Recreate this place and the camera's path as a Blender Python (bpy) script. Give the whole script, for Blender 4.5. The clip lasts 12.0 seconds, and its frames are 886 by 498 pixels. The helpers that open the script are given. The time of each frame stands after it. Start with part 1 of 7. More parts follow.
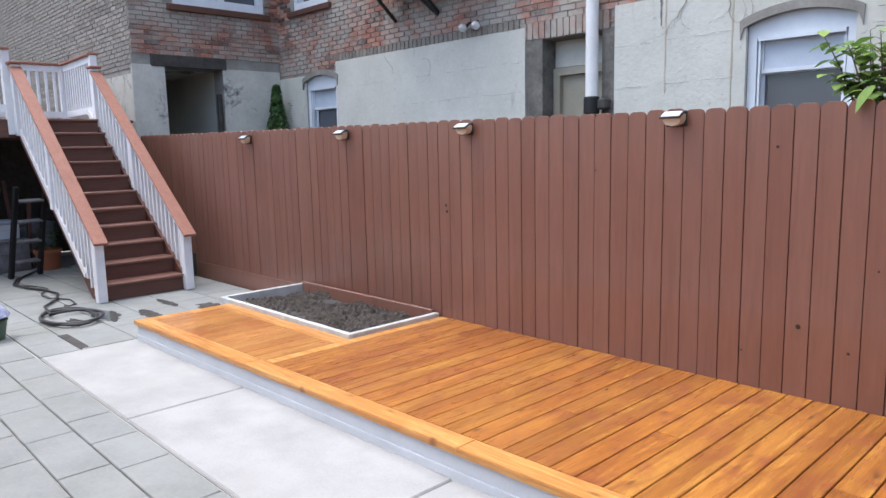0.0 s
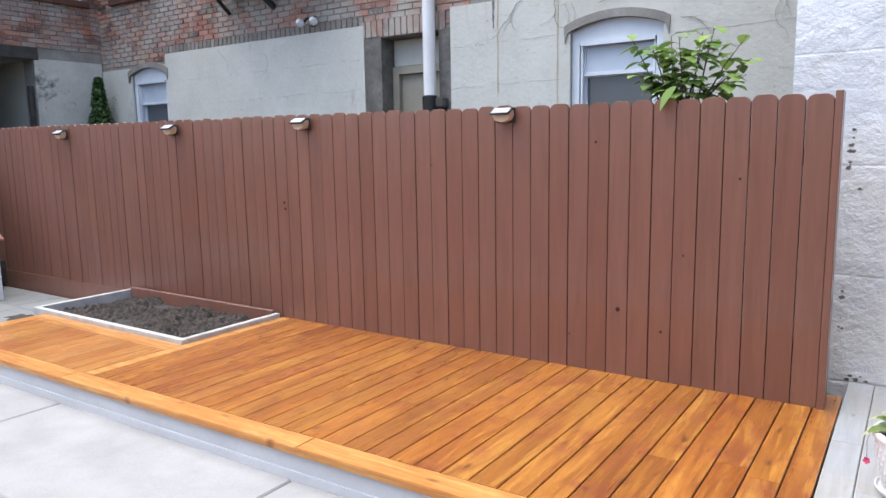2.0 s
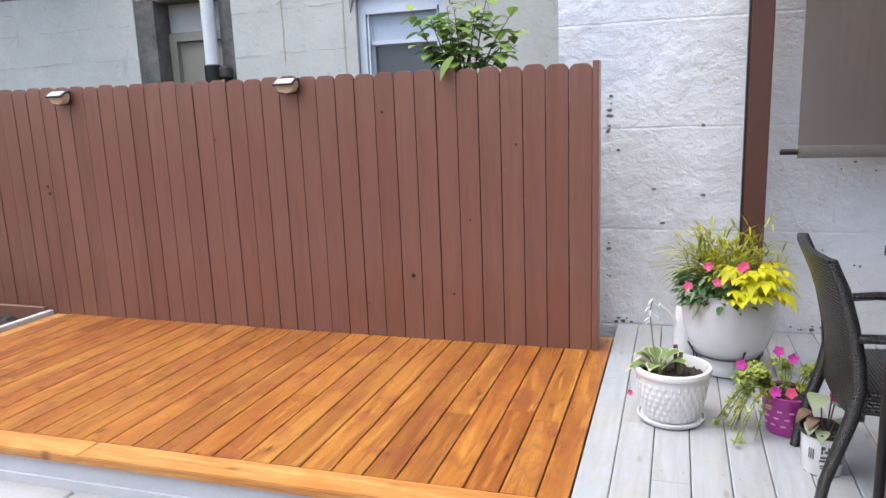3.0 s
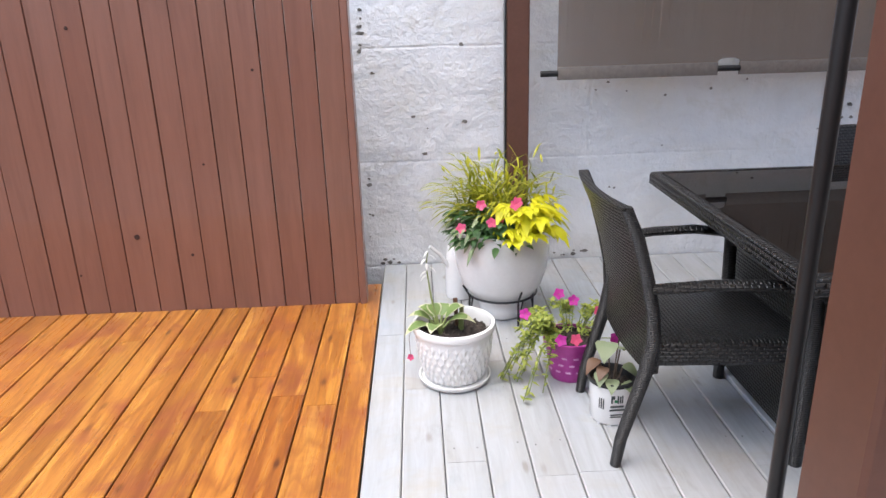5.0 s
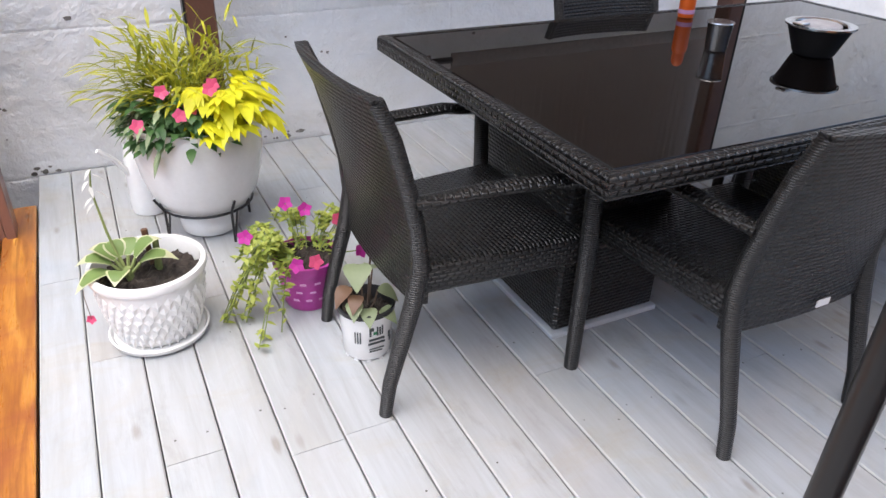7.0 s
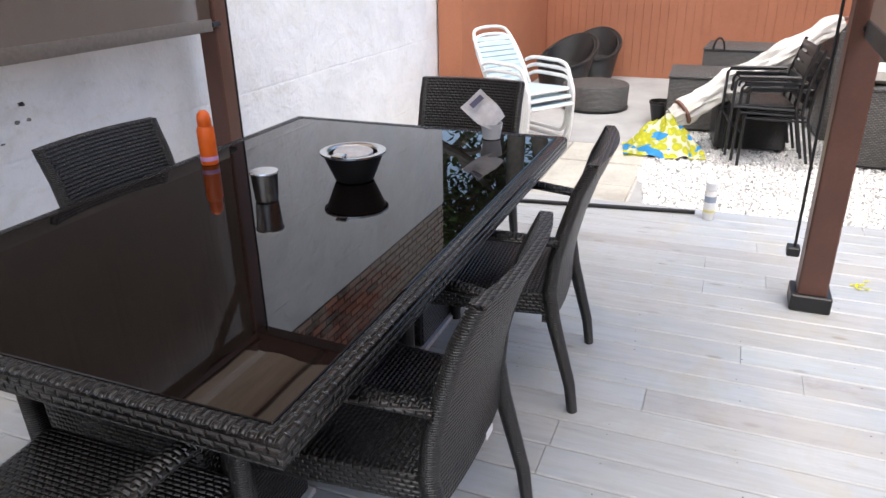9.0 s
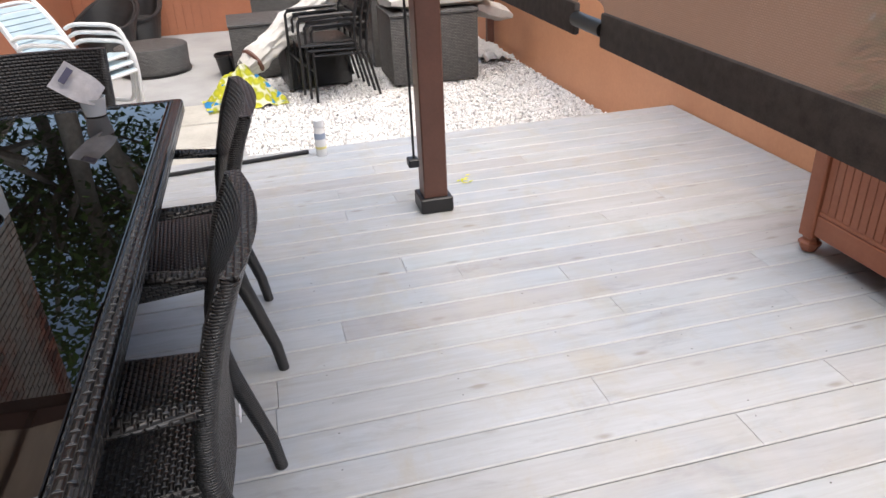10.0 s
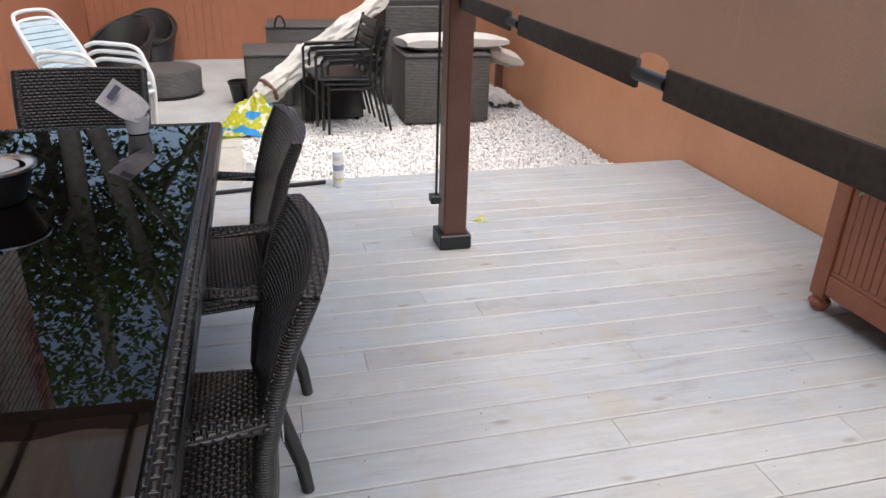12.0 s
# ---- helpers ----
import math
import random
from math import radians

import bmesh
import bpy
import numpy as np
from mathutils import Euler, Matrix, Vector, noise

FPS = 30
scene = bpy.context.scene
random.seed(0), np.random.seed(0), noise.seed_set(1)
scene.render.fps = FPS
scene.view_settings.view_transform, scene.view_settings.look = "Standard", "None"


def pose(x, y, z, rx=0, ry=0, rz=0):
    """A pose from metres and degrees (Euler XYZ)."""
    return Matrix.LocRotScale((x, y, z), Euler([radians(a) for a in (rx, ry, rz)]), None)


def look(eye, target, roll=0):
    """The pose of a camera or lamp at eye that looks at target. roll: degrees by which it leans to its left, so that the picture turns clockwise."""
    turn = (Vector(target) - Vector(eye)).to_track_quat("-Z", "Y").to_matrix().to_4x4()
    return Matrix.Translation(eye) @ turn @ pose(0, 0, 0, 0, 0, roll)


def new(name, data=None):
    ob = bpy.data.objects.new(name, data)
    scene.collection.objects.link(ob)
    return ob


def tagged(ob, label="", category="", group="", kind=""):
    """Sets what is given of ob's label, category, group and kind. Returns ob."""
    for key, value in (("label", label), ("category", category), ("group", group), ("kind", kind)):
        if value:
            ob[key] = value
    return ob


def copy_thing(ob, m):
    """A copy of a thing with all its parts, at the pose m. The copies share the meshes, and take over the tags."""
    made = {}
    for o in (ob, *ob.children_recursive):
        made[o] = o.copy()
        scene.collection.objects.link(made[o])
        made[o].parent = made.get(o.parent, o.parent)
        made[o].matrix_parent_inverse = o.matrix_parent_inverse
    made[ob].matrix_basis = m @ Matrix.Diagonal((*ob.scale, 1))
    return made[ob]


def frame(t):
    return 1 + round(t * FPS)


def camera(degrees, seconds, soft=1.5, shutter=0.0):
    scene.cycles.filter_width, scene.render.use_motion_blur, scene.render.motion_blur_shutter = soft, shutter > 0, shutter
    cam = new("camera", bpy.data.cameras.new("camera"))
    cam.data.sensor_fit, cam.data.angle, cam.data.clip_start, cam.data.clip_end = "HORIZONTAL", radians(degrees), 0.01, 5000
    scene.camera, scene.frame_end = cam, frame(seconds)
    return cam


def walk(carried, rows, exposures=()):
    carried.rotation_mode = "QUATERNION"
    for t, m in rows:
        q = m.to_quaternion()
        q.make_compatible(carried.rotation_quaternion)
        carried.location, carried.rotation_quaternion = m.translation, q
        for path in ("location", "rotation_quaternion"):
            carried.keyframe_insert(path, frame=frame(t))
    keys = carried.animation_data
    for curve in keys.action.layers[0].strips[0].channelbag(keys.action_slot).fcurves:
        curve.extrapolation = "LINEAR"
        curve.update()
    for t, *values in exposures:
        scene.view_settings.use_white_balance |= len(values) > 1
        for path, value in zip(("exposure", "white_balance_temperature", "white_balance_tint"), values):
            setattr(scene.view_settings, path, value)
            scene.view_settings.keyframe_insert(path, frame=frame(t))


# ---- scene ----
cam = camera(64.4, 12.0)
PATH = [
    (0, (0.319, -1.017, 1.424), (-1.115, 0.347, 1.138), -1.3),
    (0.5, (0.33, -1.006, 1.392), (-1.099, 0.364, 1.112), -1.1),
    (1, (0.338, -1.003, 1.385), (-1.058, 0.399, 1.091), -1.1),
    (1.5, (0.346, -0.976, 1.385), (-0.907, 0.553, 1.084), -1.2),
    (2, (0.367, -0.963, 1.379), (-0.744, 0.674, 1.089), -1.0),
    (2.5, (0.389, -0.942, 1.343), (-0.511, 0.819, 1.042), -1.4),
    (3, (0.437, -0.91, 1.39), (-0.188, 0.949, 1.0), -2.2),
    (3.2, (0.46, -0.903, 1.409), (-0.058, 0.984, 0.993), -2.2),
    (4.8, (0.363, -0.436, 1.419), (0.272, 1.454, 0.77), -1.9),
    (5, (0.329, -0.36, 1.419), (0.387, 1.533, 0.774), -1.7),
    (5.5, (0.26, -0.191, 1.395), (0.556, 1.614, 0.586), -1.5),
    (6, (0.336, 0.001, 1.346), (0.739, 1.715, 0.396), -0.3),
    (6.5, (0.394, 0.125, 1.332), (0.869, 1.723, 0.227), 0.7),
    (7, (0.412, 0.255, 1.335), (1.202, 1.789, 0.323), 1.9),
    (7.5, (0.403, 0.423, 1.385), (1.613, 1.723, 0.470), 1.0),
    (7.6, (0.41, 0.445, 1.406), (1.686, 1.695, 0.505), 0.7),
    (9.3, (0.595, 0.777, 1.458), (2.393, 1.202, 0.693), -1.1),
    (9.5, (0.599, 0.845, 1.46), (2.429, 0.998, 0.669), -0.6),
    (10, (0.577, 0.942, 1.426), (2.302, 0.531, 0.501), -2.6),
    (10.5, (0.559, 1.008, 1.384), (2.138, 0.308, 0.375), 0.2),
    (11, (0.56, 1.014, 1.386), (2.121, 0.331, 0.339), 1.3),
    (11.5, (0.577, 1.033, 1.414), (2.204, 0.366, 0.46), 0.8),
    (12, (0.564, 1.105, 1.437), (2.325, 0.639, 0.612), 1.6),
]
walk(cam, [(t, look(eye, target, roll)) for t, eye, target, roll in PATH],
     exposures=((0.0, 1.28, 6200, 9), (3.0, 1.27, 6250, 9), (5.0, 1.39, 6400, 10), (7.0, 1.42, 6450, 10), (9.4, 1.38, 6700, 9), (10.3, 1.08, 6800, 10), (11.0, 0.93, 6850, 10), (12.0, 0.98, 6750, 10)))


# ---- world, sun ----
world = bpy.data.worlds.new("sky")
scene.world = world
world.use_nodes = True
wn = world.node_tree
sky = wn.nodes.new("ShaderNodeTexSky")
sky.sky_type = "NISHITA"
sky.sun_disc = False
sky.sun_elevation, sky.sun_rotation = radians(75), radians(236)
sky.air_density, sky.dust_density = 1.0, 3.0
wn.links.new(sky.outputs[0], wn.nodes["Background"].inputs[0])
wn.nodes["Background"].inputs[1].default_value = 0.15
sun = new("sun", bpy.data.lights.new("sun", "SUN"))
sun.data.energy, sun.data.angle, sun.data.color = 1.45, radians(80), (1.0, 0.965, 0.915)
sun.matrix_world = look((0, 0, 0), (0.24, 0.17, -0.95))


# ---- material helpers ----
def mat(name, base=(0.5, 0.5, 0.5), rough=0.6, metal=0.0, coat=0.0):
    m = bpy.data.materials.new(name)
    m.use_nodes = True
    b = m.node_tree.nodes["Principled BSDF"]
    b.inputs["Base Color"].default_value = (*base, 1)
    b.inputs["Roughness"].default_value = rough
    b.inputs["Metallic"].default_value = metal
    b.inputs["Coat Weight"].default_value = coat
    return m


class Nodes:
    """Short-hand for wiring a material's nodes."""

    def __init__(self, m):
        self.t = m.node_tree
        self.b = self.t.nodes["Principled BSDF"]

    def add(self, kind, **given):
        n = self.t.nodes.new("ShaderNode" + kind)
        for key, value in given.items():
            setattr(n, key, value)
        return n

    def link(self, a, b):
        self.t.links.new(a, b)

    def coords(self, scale=(1, 1, 1), out="Object"):
        c, mp = self.add("TexCoord"), self.add("Mapping")
        mp.inputs["Scale"].default_value = scale
        self.link(c.outputs[out], mp.inputs[0])
        return mp.outputs[0]

    def world(self, scale=(1, 1, 1)):
        c, mp = self.add("NewGeometry"), self.add("Mapping")
        mp.inputs["Scale"].default_value = scale
        self.link(c.outputs["Position"], mp.inputs[0])
        return mp.outputs[0]

    def noise(self, vec, scale, detail=4.0, rough=0.6, dist=0.0):
        n = self.add("TexNoise")
        n.inputs["Scale"].default_value, n.inputs["Detail"].default_value = scale, detail
        n.inputs["Roughness"].default_value, n.inputs["Distortion"].default_value = rough, dist
        self.link(vec, n.inputs["Vector"])
        return n.outputs[0]

    def ramp(self, fac, stops):
        r = self.add("ValToRGB")
        e = r.color_ramp.elements
        while len(e) < len(stops):
            e.new(0.5)
        for k, (p, c) in zip(e, stops):
            k.position, k.color = p, (*c, 1) if len(c) == 3 else c
        self.link(fac, r.inputs[0])
        return r.outputs[0]

    def mix(self, fac, a, b, blend="MIX"):
        n = self.add("Mix", data_type="RGBA", blend_type=blend)
        for sock, v in ((n.inputs[0], fac), (n.inputs[6], a), (n.inputs[7], b)):
            if isinstance(v, (int, float)):
                sock.default_value = v
            elif isinstance(v, tuple):
                sock.default_value = (*v, 1)
            else:
                self.link(v, sock)
        return n.outputs[2]

    def math(self, op, a, b=0.0):
        n = self.add("Math", operation=op)
        for sock, v in zip(n.inputs, (a, b)):
            if isinstance(v, (int, float)):
                sock.default_value = v
            else:
                self.link(v, sock)
        return n.outputs[0]

    def random(self):
        return self.add("ObjectInfo").outputs["Random"]

    def color(self, c):
        self.link(c, self.b.inputs["Base Color"])

    def rough(self, c):
        self.link(c, self.b.inputs["Roughness"])

    def bump(self, h, strength=0.3, distance=0.005):
        n = self.add("Bump")
        n.inputs["Strength"].default_value, n.inputs["Distance"].default_value = strength, distance
        self.link(h, n.inputs["Height"])
        self.link(n.outputs[0], self.b.inputs["Normal"])


def grey(v):
    return (v, v, v)


def wood(name, dark, mid, light, along, rough=0.45, coat=0.0, spread=0.5, knots=None, grain=1.0, bump=0.25, blotch=None, kscale=0.9, rings=0.0):
    """Boards whose grain runs along one axis; each board differs by its own random number."""
    m = mat(name, mid, rough, coat=coat)
    n = Nodes(m)
    rnd = n.random()
    vec = n.world((1, 1, 1))
    off = n.add("VectorMath", operation="ADD")
    comb = n.add("CombineXYZ")
    for i in range(3):
        n.link(n.math("MULTIPLY", rnd, 37.0 + 11 * i), comb.inputs[i])
    n.link(vec, off.inputs[0])
    n.link(comb.outputs[0], off.inputs[1])
    mp = n.add("Mapping")
    s = [9.0, 9.0, 9.0]
    s["xyz".index(along)] = 0.7
    mp.inputs["Scale"].default_value = s
    n.link(off.outputs[0], mp.inputs[0])
    fine = n.noise(mp.outputs[0], 5.0 * grain, 6, 0.65, 0.6)
    broad = n.noise(mp.outputs[0], 0.9 * grain, 3, 0.5, 1.2)
    f = n.math("ADD", n.math("MULTIPLY", fine, 0.55), n.math("MULTIPLY", broad, 0.45))
    col = n.ramp(f, [(0.36, dark), (0.5, mid), (0.63, light)] if rings else [(0.28, dark), (0.5, mid), (0.72, light)])
    if rings:
        fr = n.math("FRACT", n.math("MULTIPLY", n.noise(mp.outputs[0], 0.42, 2, 0.45, 0.8), 17.0))
        col = n.mix(n.ramp(fr, [(0.0, grey(0)), (0.62, grey(0)), (0.86, grey(rings)), (1.0, grey(0))]), col, dark)
    var = n.ramp(rnd, [(0.0, (1 - spread * 0.30, 1 - spread * 0.42, 1 - spread * 0.45)), (0.3, grey(1.0)), (0.6, (1.0, 1 + spread * 0.1, 1 + spread * 0.2)), (0.8, (1 - spread * 0.18, 1 - spread * 0.12, 1 - spread * 0.1)), (1.0, (1 + spread * 0.15, 1 + spread * 0.3, 1 + spread * 0.3))])
    col = n.mix(1.0, col, var, "MULTIPLY")
    if blotch:
        bl = n.ramp(n.noise(off.outputs[0], 3.4, 5, 0.65, 0.8), [(0.50, grey(0)), (0.68, grey(0.75))])
        col = n.mix(bl, col, blotch)
        pale = n.ramp(n.noise(vec, 1.1, 4, 0.6), [(0.5, grey(0)), (0.75, grey(0.35))])
        col = n.mix(pale, col, light)
    if knots:
        ks = [7.0, 7.0, 7.0]
        ks["xyz".index(along)] = 2.6
        km = n.add("Mapping")
        km.inputs["Scale"].default_value = ks
        n.link(off.outputs[0], km.inputs[0])
        v = n.add("TexVoronoi", voronoi_dimensions="2D")
        v.inputs["Scale"].default_value = kscale
        n.link(km.outputs[0], v.inputs["Vector"])
        k = n.ramp(n.math("ADD", v.outputs["Distance"], n.math("MULTIPLY", n.math("SUBTRACT", fine, 0.5), 0.12)), [(0.03, grey(1)), (0.10, grey(0))])
        pick = n.add("SeparateColor")
        n.link(v.outputs["Color"], pick.inputs[0])
        keep = n.ramp(pick.outputs[0], [(0.45, grey(0)), (0.9, grey(0.8))])
        col = n.mix(n.math("MULTIPLY", k, keep), col, knots)
        streak = n.ramp(n.noise(mp.outputs[0], 13.0, 3, 0.7, 0.3), [(0.54, grey(0)), (0.68, grey(0.45 if rings > 0.3 else 0.22))])
        col = n.mix(streak, col, dark)
    n.color(col)
    n.bump(fine, bump, 0.003)
    n.rough(n.ramp(fine, [(0.2, grey(rough + 0.15)), (0.8, grey(max(rough - 0.1, 0.05)))]))
    return m


def speckled(name, dark, light, scale=6.0, rough=0.8, bump=0.3, distance=0.004, stain=None, fine=60.0, coat=0.0):
    """Painted, cast or mineral surfaces: broad patches under a fine grain."""
    m = mat(name, light, rough, coat=coat)
    n = Nodes(m)
    vec = n.world()
    a, b = n.noise(vec, scale, 5, 0.6), n.noise(vec, fine, 3, 0.6)
    f = n.math("ADD", n.math("MULTIPLY", a, 0.7), n.math("MULTIPLY", b, 0.3))
    col = n.ramp(f, [(0.32, dark), (0.62, light)])
    if stain:
        s = n.ramp(n.noise(vec, scale * 0.35, 6, 0.7, 0.4), [(0.52, grey(0)), (0.72, grey(0.8))])
        col = n.mix(s, col, stain)
    n.color(col)
    n.bump(f, bump, distance)
    return m


def wicker(name, dark, light, w=0.016, h=0.0075, rough=0.42):
    """Flat plastic strands woven over and under, in metres of the mesh's own map."""
    m = mat(name, dark, rough)
    n = Nodes(m)
    uv = n.coords((1, 1, 1), "UV")
    br = n.add("TexBrick")
    br.offset, br.squash = 0.5, 1.0
    br.inputs["Scale"].default_value = 1.0
    br.inputs["Brick Width"].default_value, br.inputs["Row Height"].default_value = w, h
    br.inputs["Mortar Size"].default_value, br.inputs["Mortar Smooth"].default_value = h * 0.42, 1.0
    br.inputs["Color1"].default_value, br.inputs["Color2"].default_value = (*dark, 1), (*light, 1)
    br.inputs["Mortar"].default_value = (*[c * 0.25 for c in dark], 1)
    n.link(uv, br.inputs["Vector"])
    n.color(br.outputs["Color"])
    n.bump(n.math("SUBTRACT", 1.0, br.outputs["Fac"]), 1.0, h * 0.33)
    return m


def worn_patches(m):
    """Broad bluish and yellowed patches where the wash has worn unevenly."""
    n = Nodes(m)
    col = n.b.inputs["Base Color"].links[0].from_socket
    v = n.world()
    blue = n.ramp(n.noise(v, 1.1, 5, 0.6, 0.5), [(0.47, grey(0)), (0.62, grey(0.95))])
    col = n.mix(blue, col, n.mix(1.0, col, (0.86, 0.92, 0.99), "MULTIPLY"))
    warm = n.ramp(n.noise(n.world((1, 1.6, 1)), 2.4, 6, 0.68, 0.7), [(0.54, grey(0)), (0.70, grey(0.9))])
    col = n.mix(warm, col, n.mix(1.0, col, (0.98, 0.91, 0.79), "MULTIPLY"))
    scuff = n.ramp(n.noise(n.world((3.4, 1.0, 1)), 2.6, 7, 0.7, 0.5), [(0.55, grey(0)), (0.70, grey(0.75))])
    col = n.mix(scuff, col, n.mix(1.0, col, (0.77, 0.755, 0.735), "MULTIPLY"))
    n.color(col)


# ---- materials ----
ORANGE = wood("oiled_decking", (0.205, 0.060, 0.010), (0.39, 0.139, 0.021), (0.52, 0.228, 0.041), "y", 0.28, 0.45, 0.85, (0.06, 0.018, 0.007), 1.0, 0.35, (0.225, 0.055, 0.024), 1.0, 0.6)
ORANGE_Y = wood("oiled_decking_pale", (0.26, 0.085, 0.018), (0.46, 0.185, 0.042), (0.58, 0.29, 0.085), "y", 0.30, 0.4, 0.8, (0.09, 0.028, 0.008), 1.0, 0.35, (0.36, 0.11, 0.028), 1.0, 0.5)
ORANGE_X = wood("oiled_decking_long", (0.34, 0.120, 0.024), (0.53, 0.240, 0.060), (0.64, 0.36, 0.12), "x", 0.36, 0.15, 0.4, (0.16, 0.045, 0.008), 1.0, 0.3, (0.46, 0.18, 0.035), 1.0, 0.35)
GREYDECK = wood("whitewashed_decking", (0.345, 0.345, 0.338), (0.386, 0.394, 0.400), (0.422, 0.434, 0.444), "y", 0.42, 0.0, 0.22, (0.24, 0.22, 0.19), 0.8, 0.25, (0.375, 0.370, 0.350), 1.0, 0.07)
worn_patches(GREYDECK)
# whitewash made paler for board chamfers, painting in the light their edges catch
WASHEDGE = speckled("lit_edge_whitewash", (0.39, 0.395, 0.39), (0.47, 0.475, 0.47), 9.0, 0.5, 0.1)
PICKET = wood("brown_fence_stain", (0.165, 0.073, 0.049), (0.205, 0.093, 0.064), (0.230, 0.108, 0.075), "z", 0.34, 0.3, 0.3, None, 0.8, 0.3)
FASCIA = speckled("pale_grey_paint", (0.48, 0.52, 0.56), (0.57, 0.61, 0.65), 3.0, 0.5, 0.15)
BEDFRAME = speckled("weathered_grey_timber", (0.35, 0.36, 0.35), (0.55, 0.56, 0.54), 8.0, 0.7, 0.3)
CONCRETE = speckled("pale_concrete", (0.27, 0.270, 0.266), (0.36, 0.360, 0.357), 2.6, 0.85, 0.5, 0.004, (0.33, 0.325, 0.31), 70)
PAVER = speckled("bluestone", (0.185, 0.195, 0.190), (0.255, 0.266, 0.260), 2.5, 0.75, 0.25, 0.003, (0.20, 0.20, 0.175), 50)
JOINT = speckled("sand_joint", (0.34, 0.33, 0.31), (0.50, 0.48, 0.45), 30.0, 0.95, 0.5)
EARTH = speckled("dark_soil", (0.014, 0.0115, 0.0095), (0.085, 0.070, 0.057), 30.0, 0.95, 0.9, 0.02)
# near-black brown for dirt, also for shade painted under the landing and boards
DARK = speckled("dirt_and_painted_shade", (0.03, 0.028, 0.025), (0.07, 0.065, 0.06), 10.0, 0.9)
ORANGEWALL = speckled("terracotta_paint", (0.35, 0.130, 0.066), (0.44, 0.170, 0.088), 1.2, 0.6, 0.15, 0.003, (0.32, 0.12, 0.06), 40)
# the same terracotta, lightened to carry the sunlight on the south wall
LITWALL = speckled("sunlit_terracotta_paint", (0.60, 0.27, 0.135), (0.70, 0.335, 0.175), 0.9, 0.5, 0.12, 0.003, (0.55, 0.235, 0.115), 40)
POSTBROWN = speckled("brown_powder_coat", (0.085, 0.036, 0.024), (0.115, 0.050, 0.034), 5.0, 0.45, 0.05)
BLACKMETAL = mat("black_metal", (0.02, 0.02, 0.021), 0.4, 0.3)
SCREEN = mat("mesh_screen", (0.24, 0.19, 0.155), 0.85)
_n = Nodes(SCREEN)
_w = _n.add("TexBrick")
_w.inputs["Scale"].default_value, _w.inputs["Brick Width"].default_value, _w.inputs["Row Height"].default_value, _w.inputs["Mortar Size"].default_value = 1.0, 0.006, 0.003, 0.0006
_n.link(_n.coords((1, 1, 1), "UV"), _w.inputs["Vector"])
_w.inputs["Color1"].default_value, _w.inputs["Color2"].default_value, _w.inputs["Mortar"].default_value = (0.22, 0.165, 0.13, 1), (0.17, 0.125, 0.095, 1), (0.06, 0.045, 0.035, 1)
_n.color(_n.mix(_n.ramp(_n.noise(_n.coords((9, 0.5, 1), "UV"), 2.2, 5, 0.65, 0.2), [(0.38, grey(0)), (0.66, grey(0.6))]), _w.outputs["Color"], (0.10, 0.072, 0.055)))
_t, _m, _tl, _m2 = _n.add("BsdfTransparent"), _n.add("MixShader"), _n.add("BsdfTranslucent"), _n.add("MixShader")
_tl.inputs["Color"].default_value = (0.32, 0.235, 0.18, 1)
_m.inputs[0].default_value, _m2.inputs[0].default_value = 0.5, 0.27
_n.link(_n.b.outputs[0], _m.inputs[1])
_n.link(_tl.outputs[0], _m.inputs[2])
_n.link(_m.outputs[0], _m2.inputs[1])
_n.link(_t.outputs[0], _m2.inputs[2])
_n.link(_m2.outputs[0], _n.t.nodes["Material Output"].inputs[0])
WHITEPAINT = speckled("white_paint", (0.72, 0.73, 0.74), (0.82, 0.82, 0.83), 6.0, 0.45, 0.05)
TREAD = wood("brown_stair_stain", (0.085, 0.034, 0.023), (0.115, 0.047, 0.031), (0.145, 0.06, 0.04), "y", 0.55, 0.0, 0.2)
TREADTOP = wood("paler_tread_stain", (0.11, 0.047, 0.033), (0.155, 0.069, 0.05), (0.20, 0.095, 0.07), "y", 0.5, 0.0, 0.2)
RAILCAP = wood("brown_rail_cap", (0.22, 0.085, 0.055), (0.28, 0.115, 0.075), (0.32, 0.14, 0.095), "x", 0.6, 0.0, 0.2)
WICKER = wicker("black_wicker", (0.014, 0.0137, 0.014), (0.031, 0.0305, 0.031), 0.021, 0.0125, 0.29)
RIMWEAVE = wicker("black_wicker_rim", (0.014, 0.0137, 0.014), (0.033, 0.0325, 0.033), 0.030, 0.0175, 0.27)
WRAP = wicker("black_wicker_wrap", (0.016, 0.0157, 0.016), (0.028, 0.0275, 0.028), 0.03, 0.0062, 0.34)
WICKERGREY = wicker("grey_wicker", (0.095, 0.091, 0.087), (0.165, 0.158, 0.15), 0.03, 0.014, 0.55)
GLASSTOP = mat("dark_tinted_glass", (0.004, 0.003, 0.0028), 0.012)
CERAMIC = speckled("glazed_white", (0.72, 0.72, 0.70), (0.80, 0.80, 0.79), 4.0, 0.25, 0.02, coat=0.3)
GRAVELMAT = mat("white_pebble", (0.7, 0.69, 0.67), 0.8)
_n = Nodes(GRAVELMAT)
_n.color(_n.ramp(_n.add("NewGeometry").outputs["Random Per Island"], [(0.0, (0.55, 0.53, 0.50)), (0.15, (0.76, 0.75, 0.73)), (1.0, (0.88, 0.87, 0.85))]))


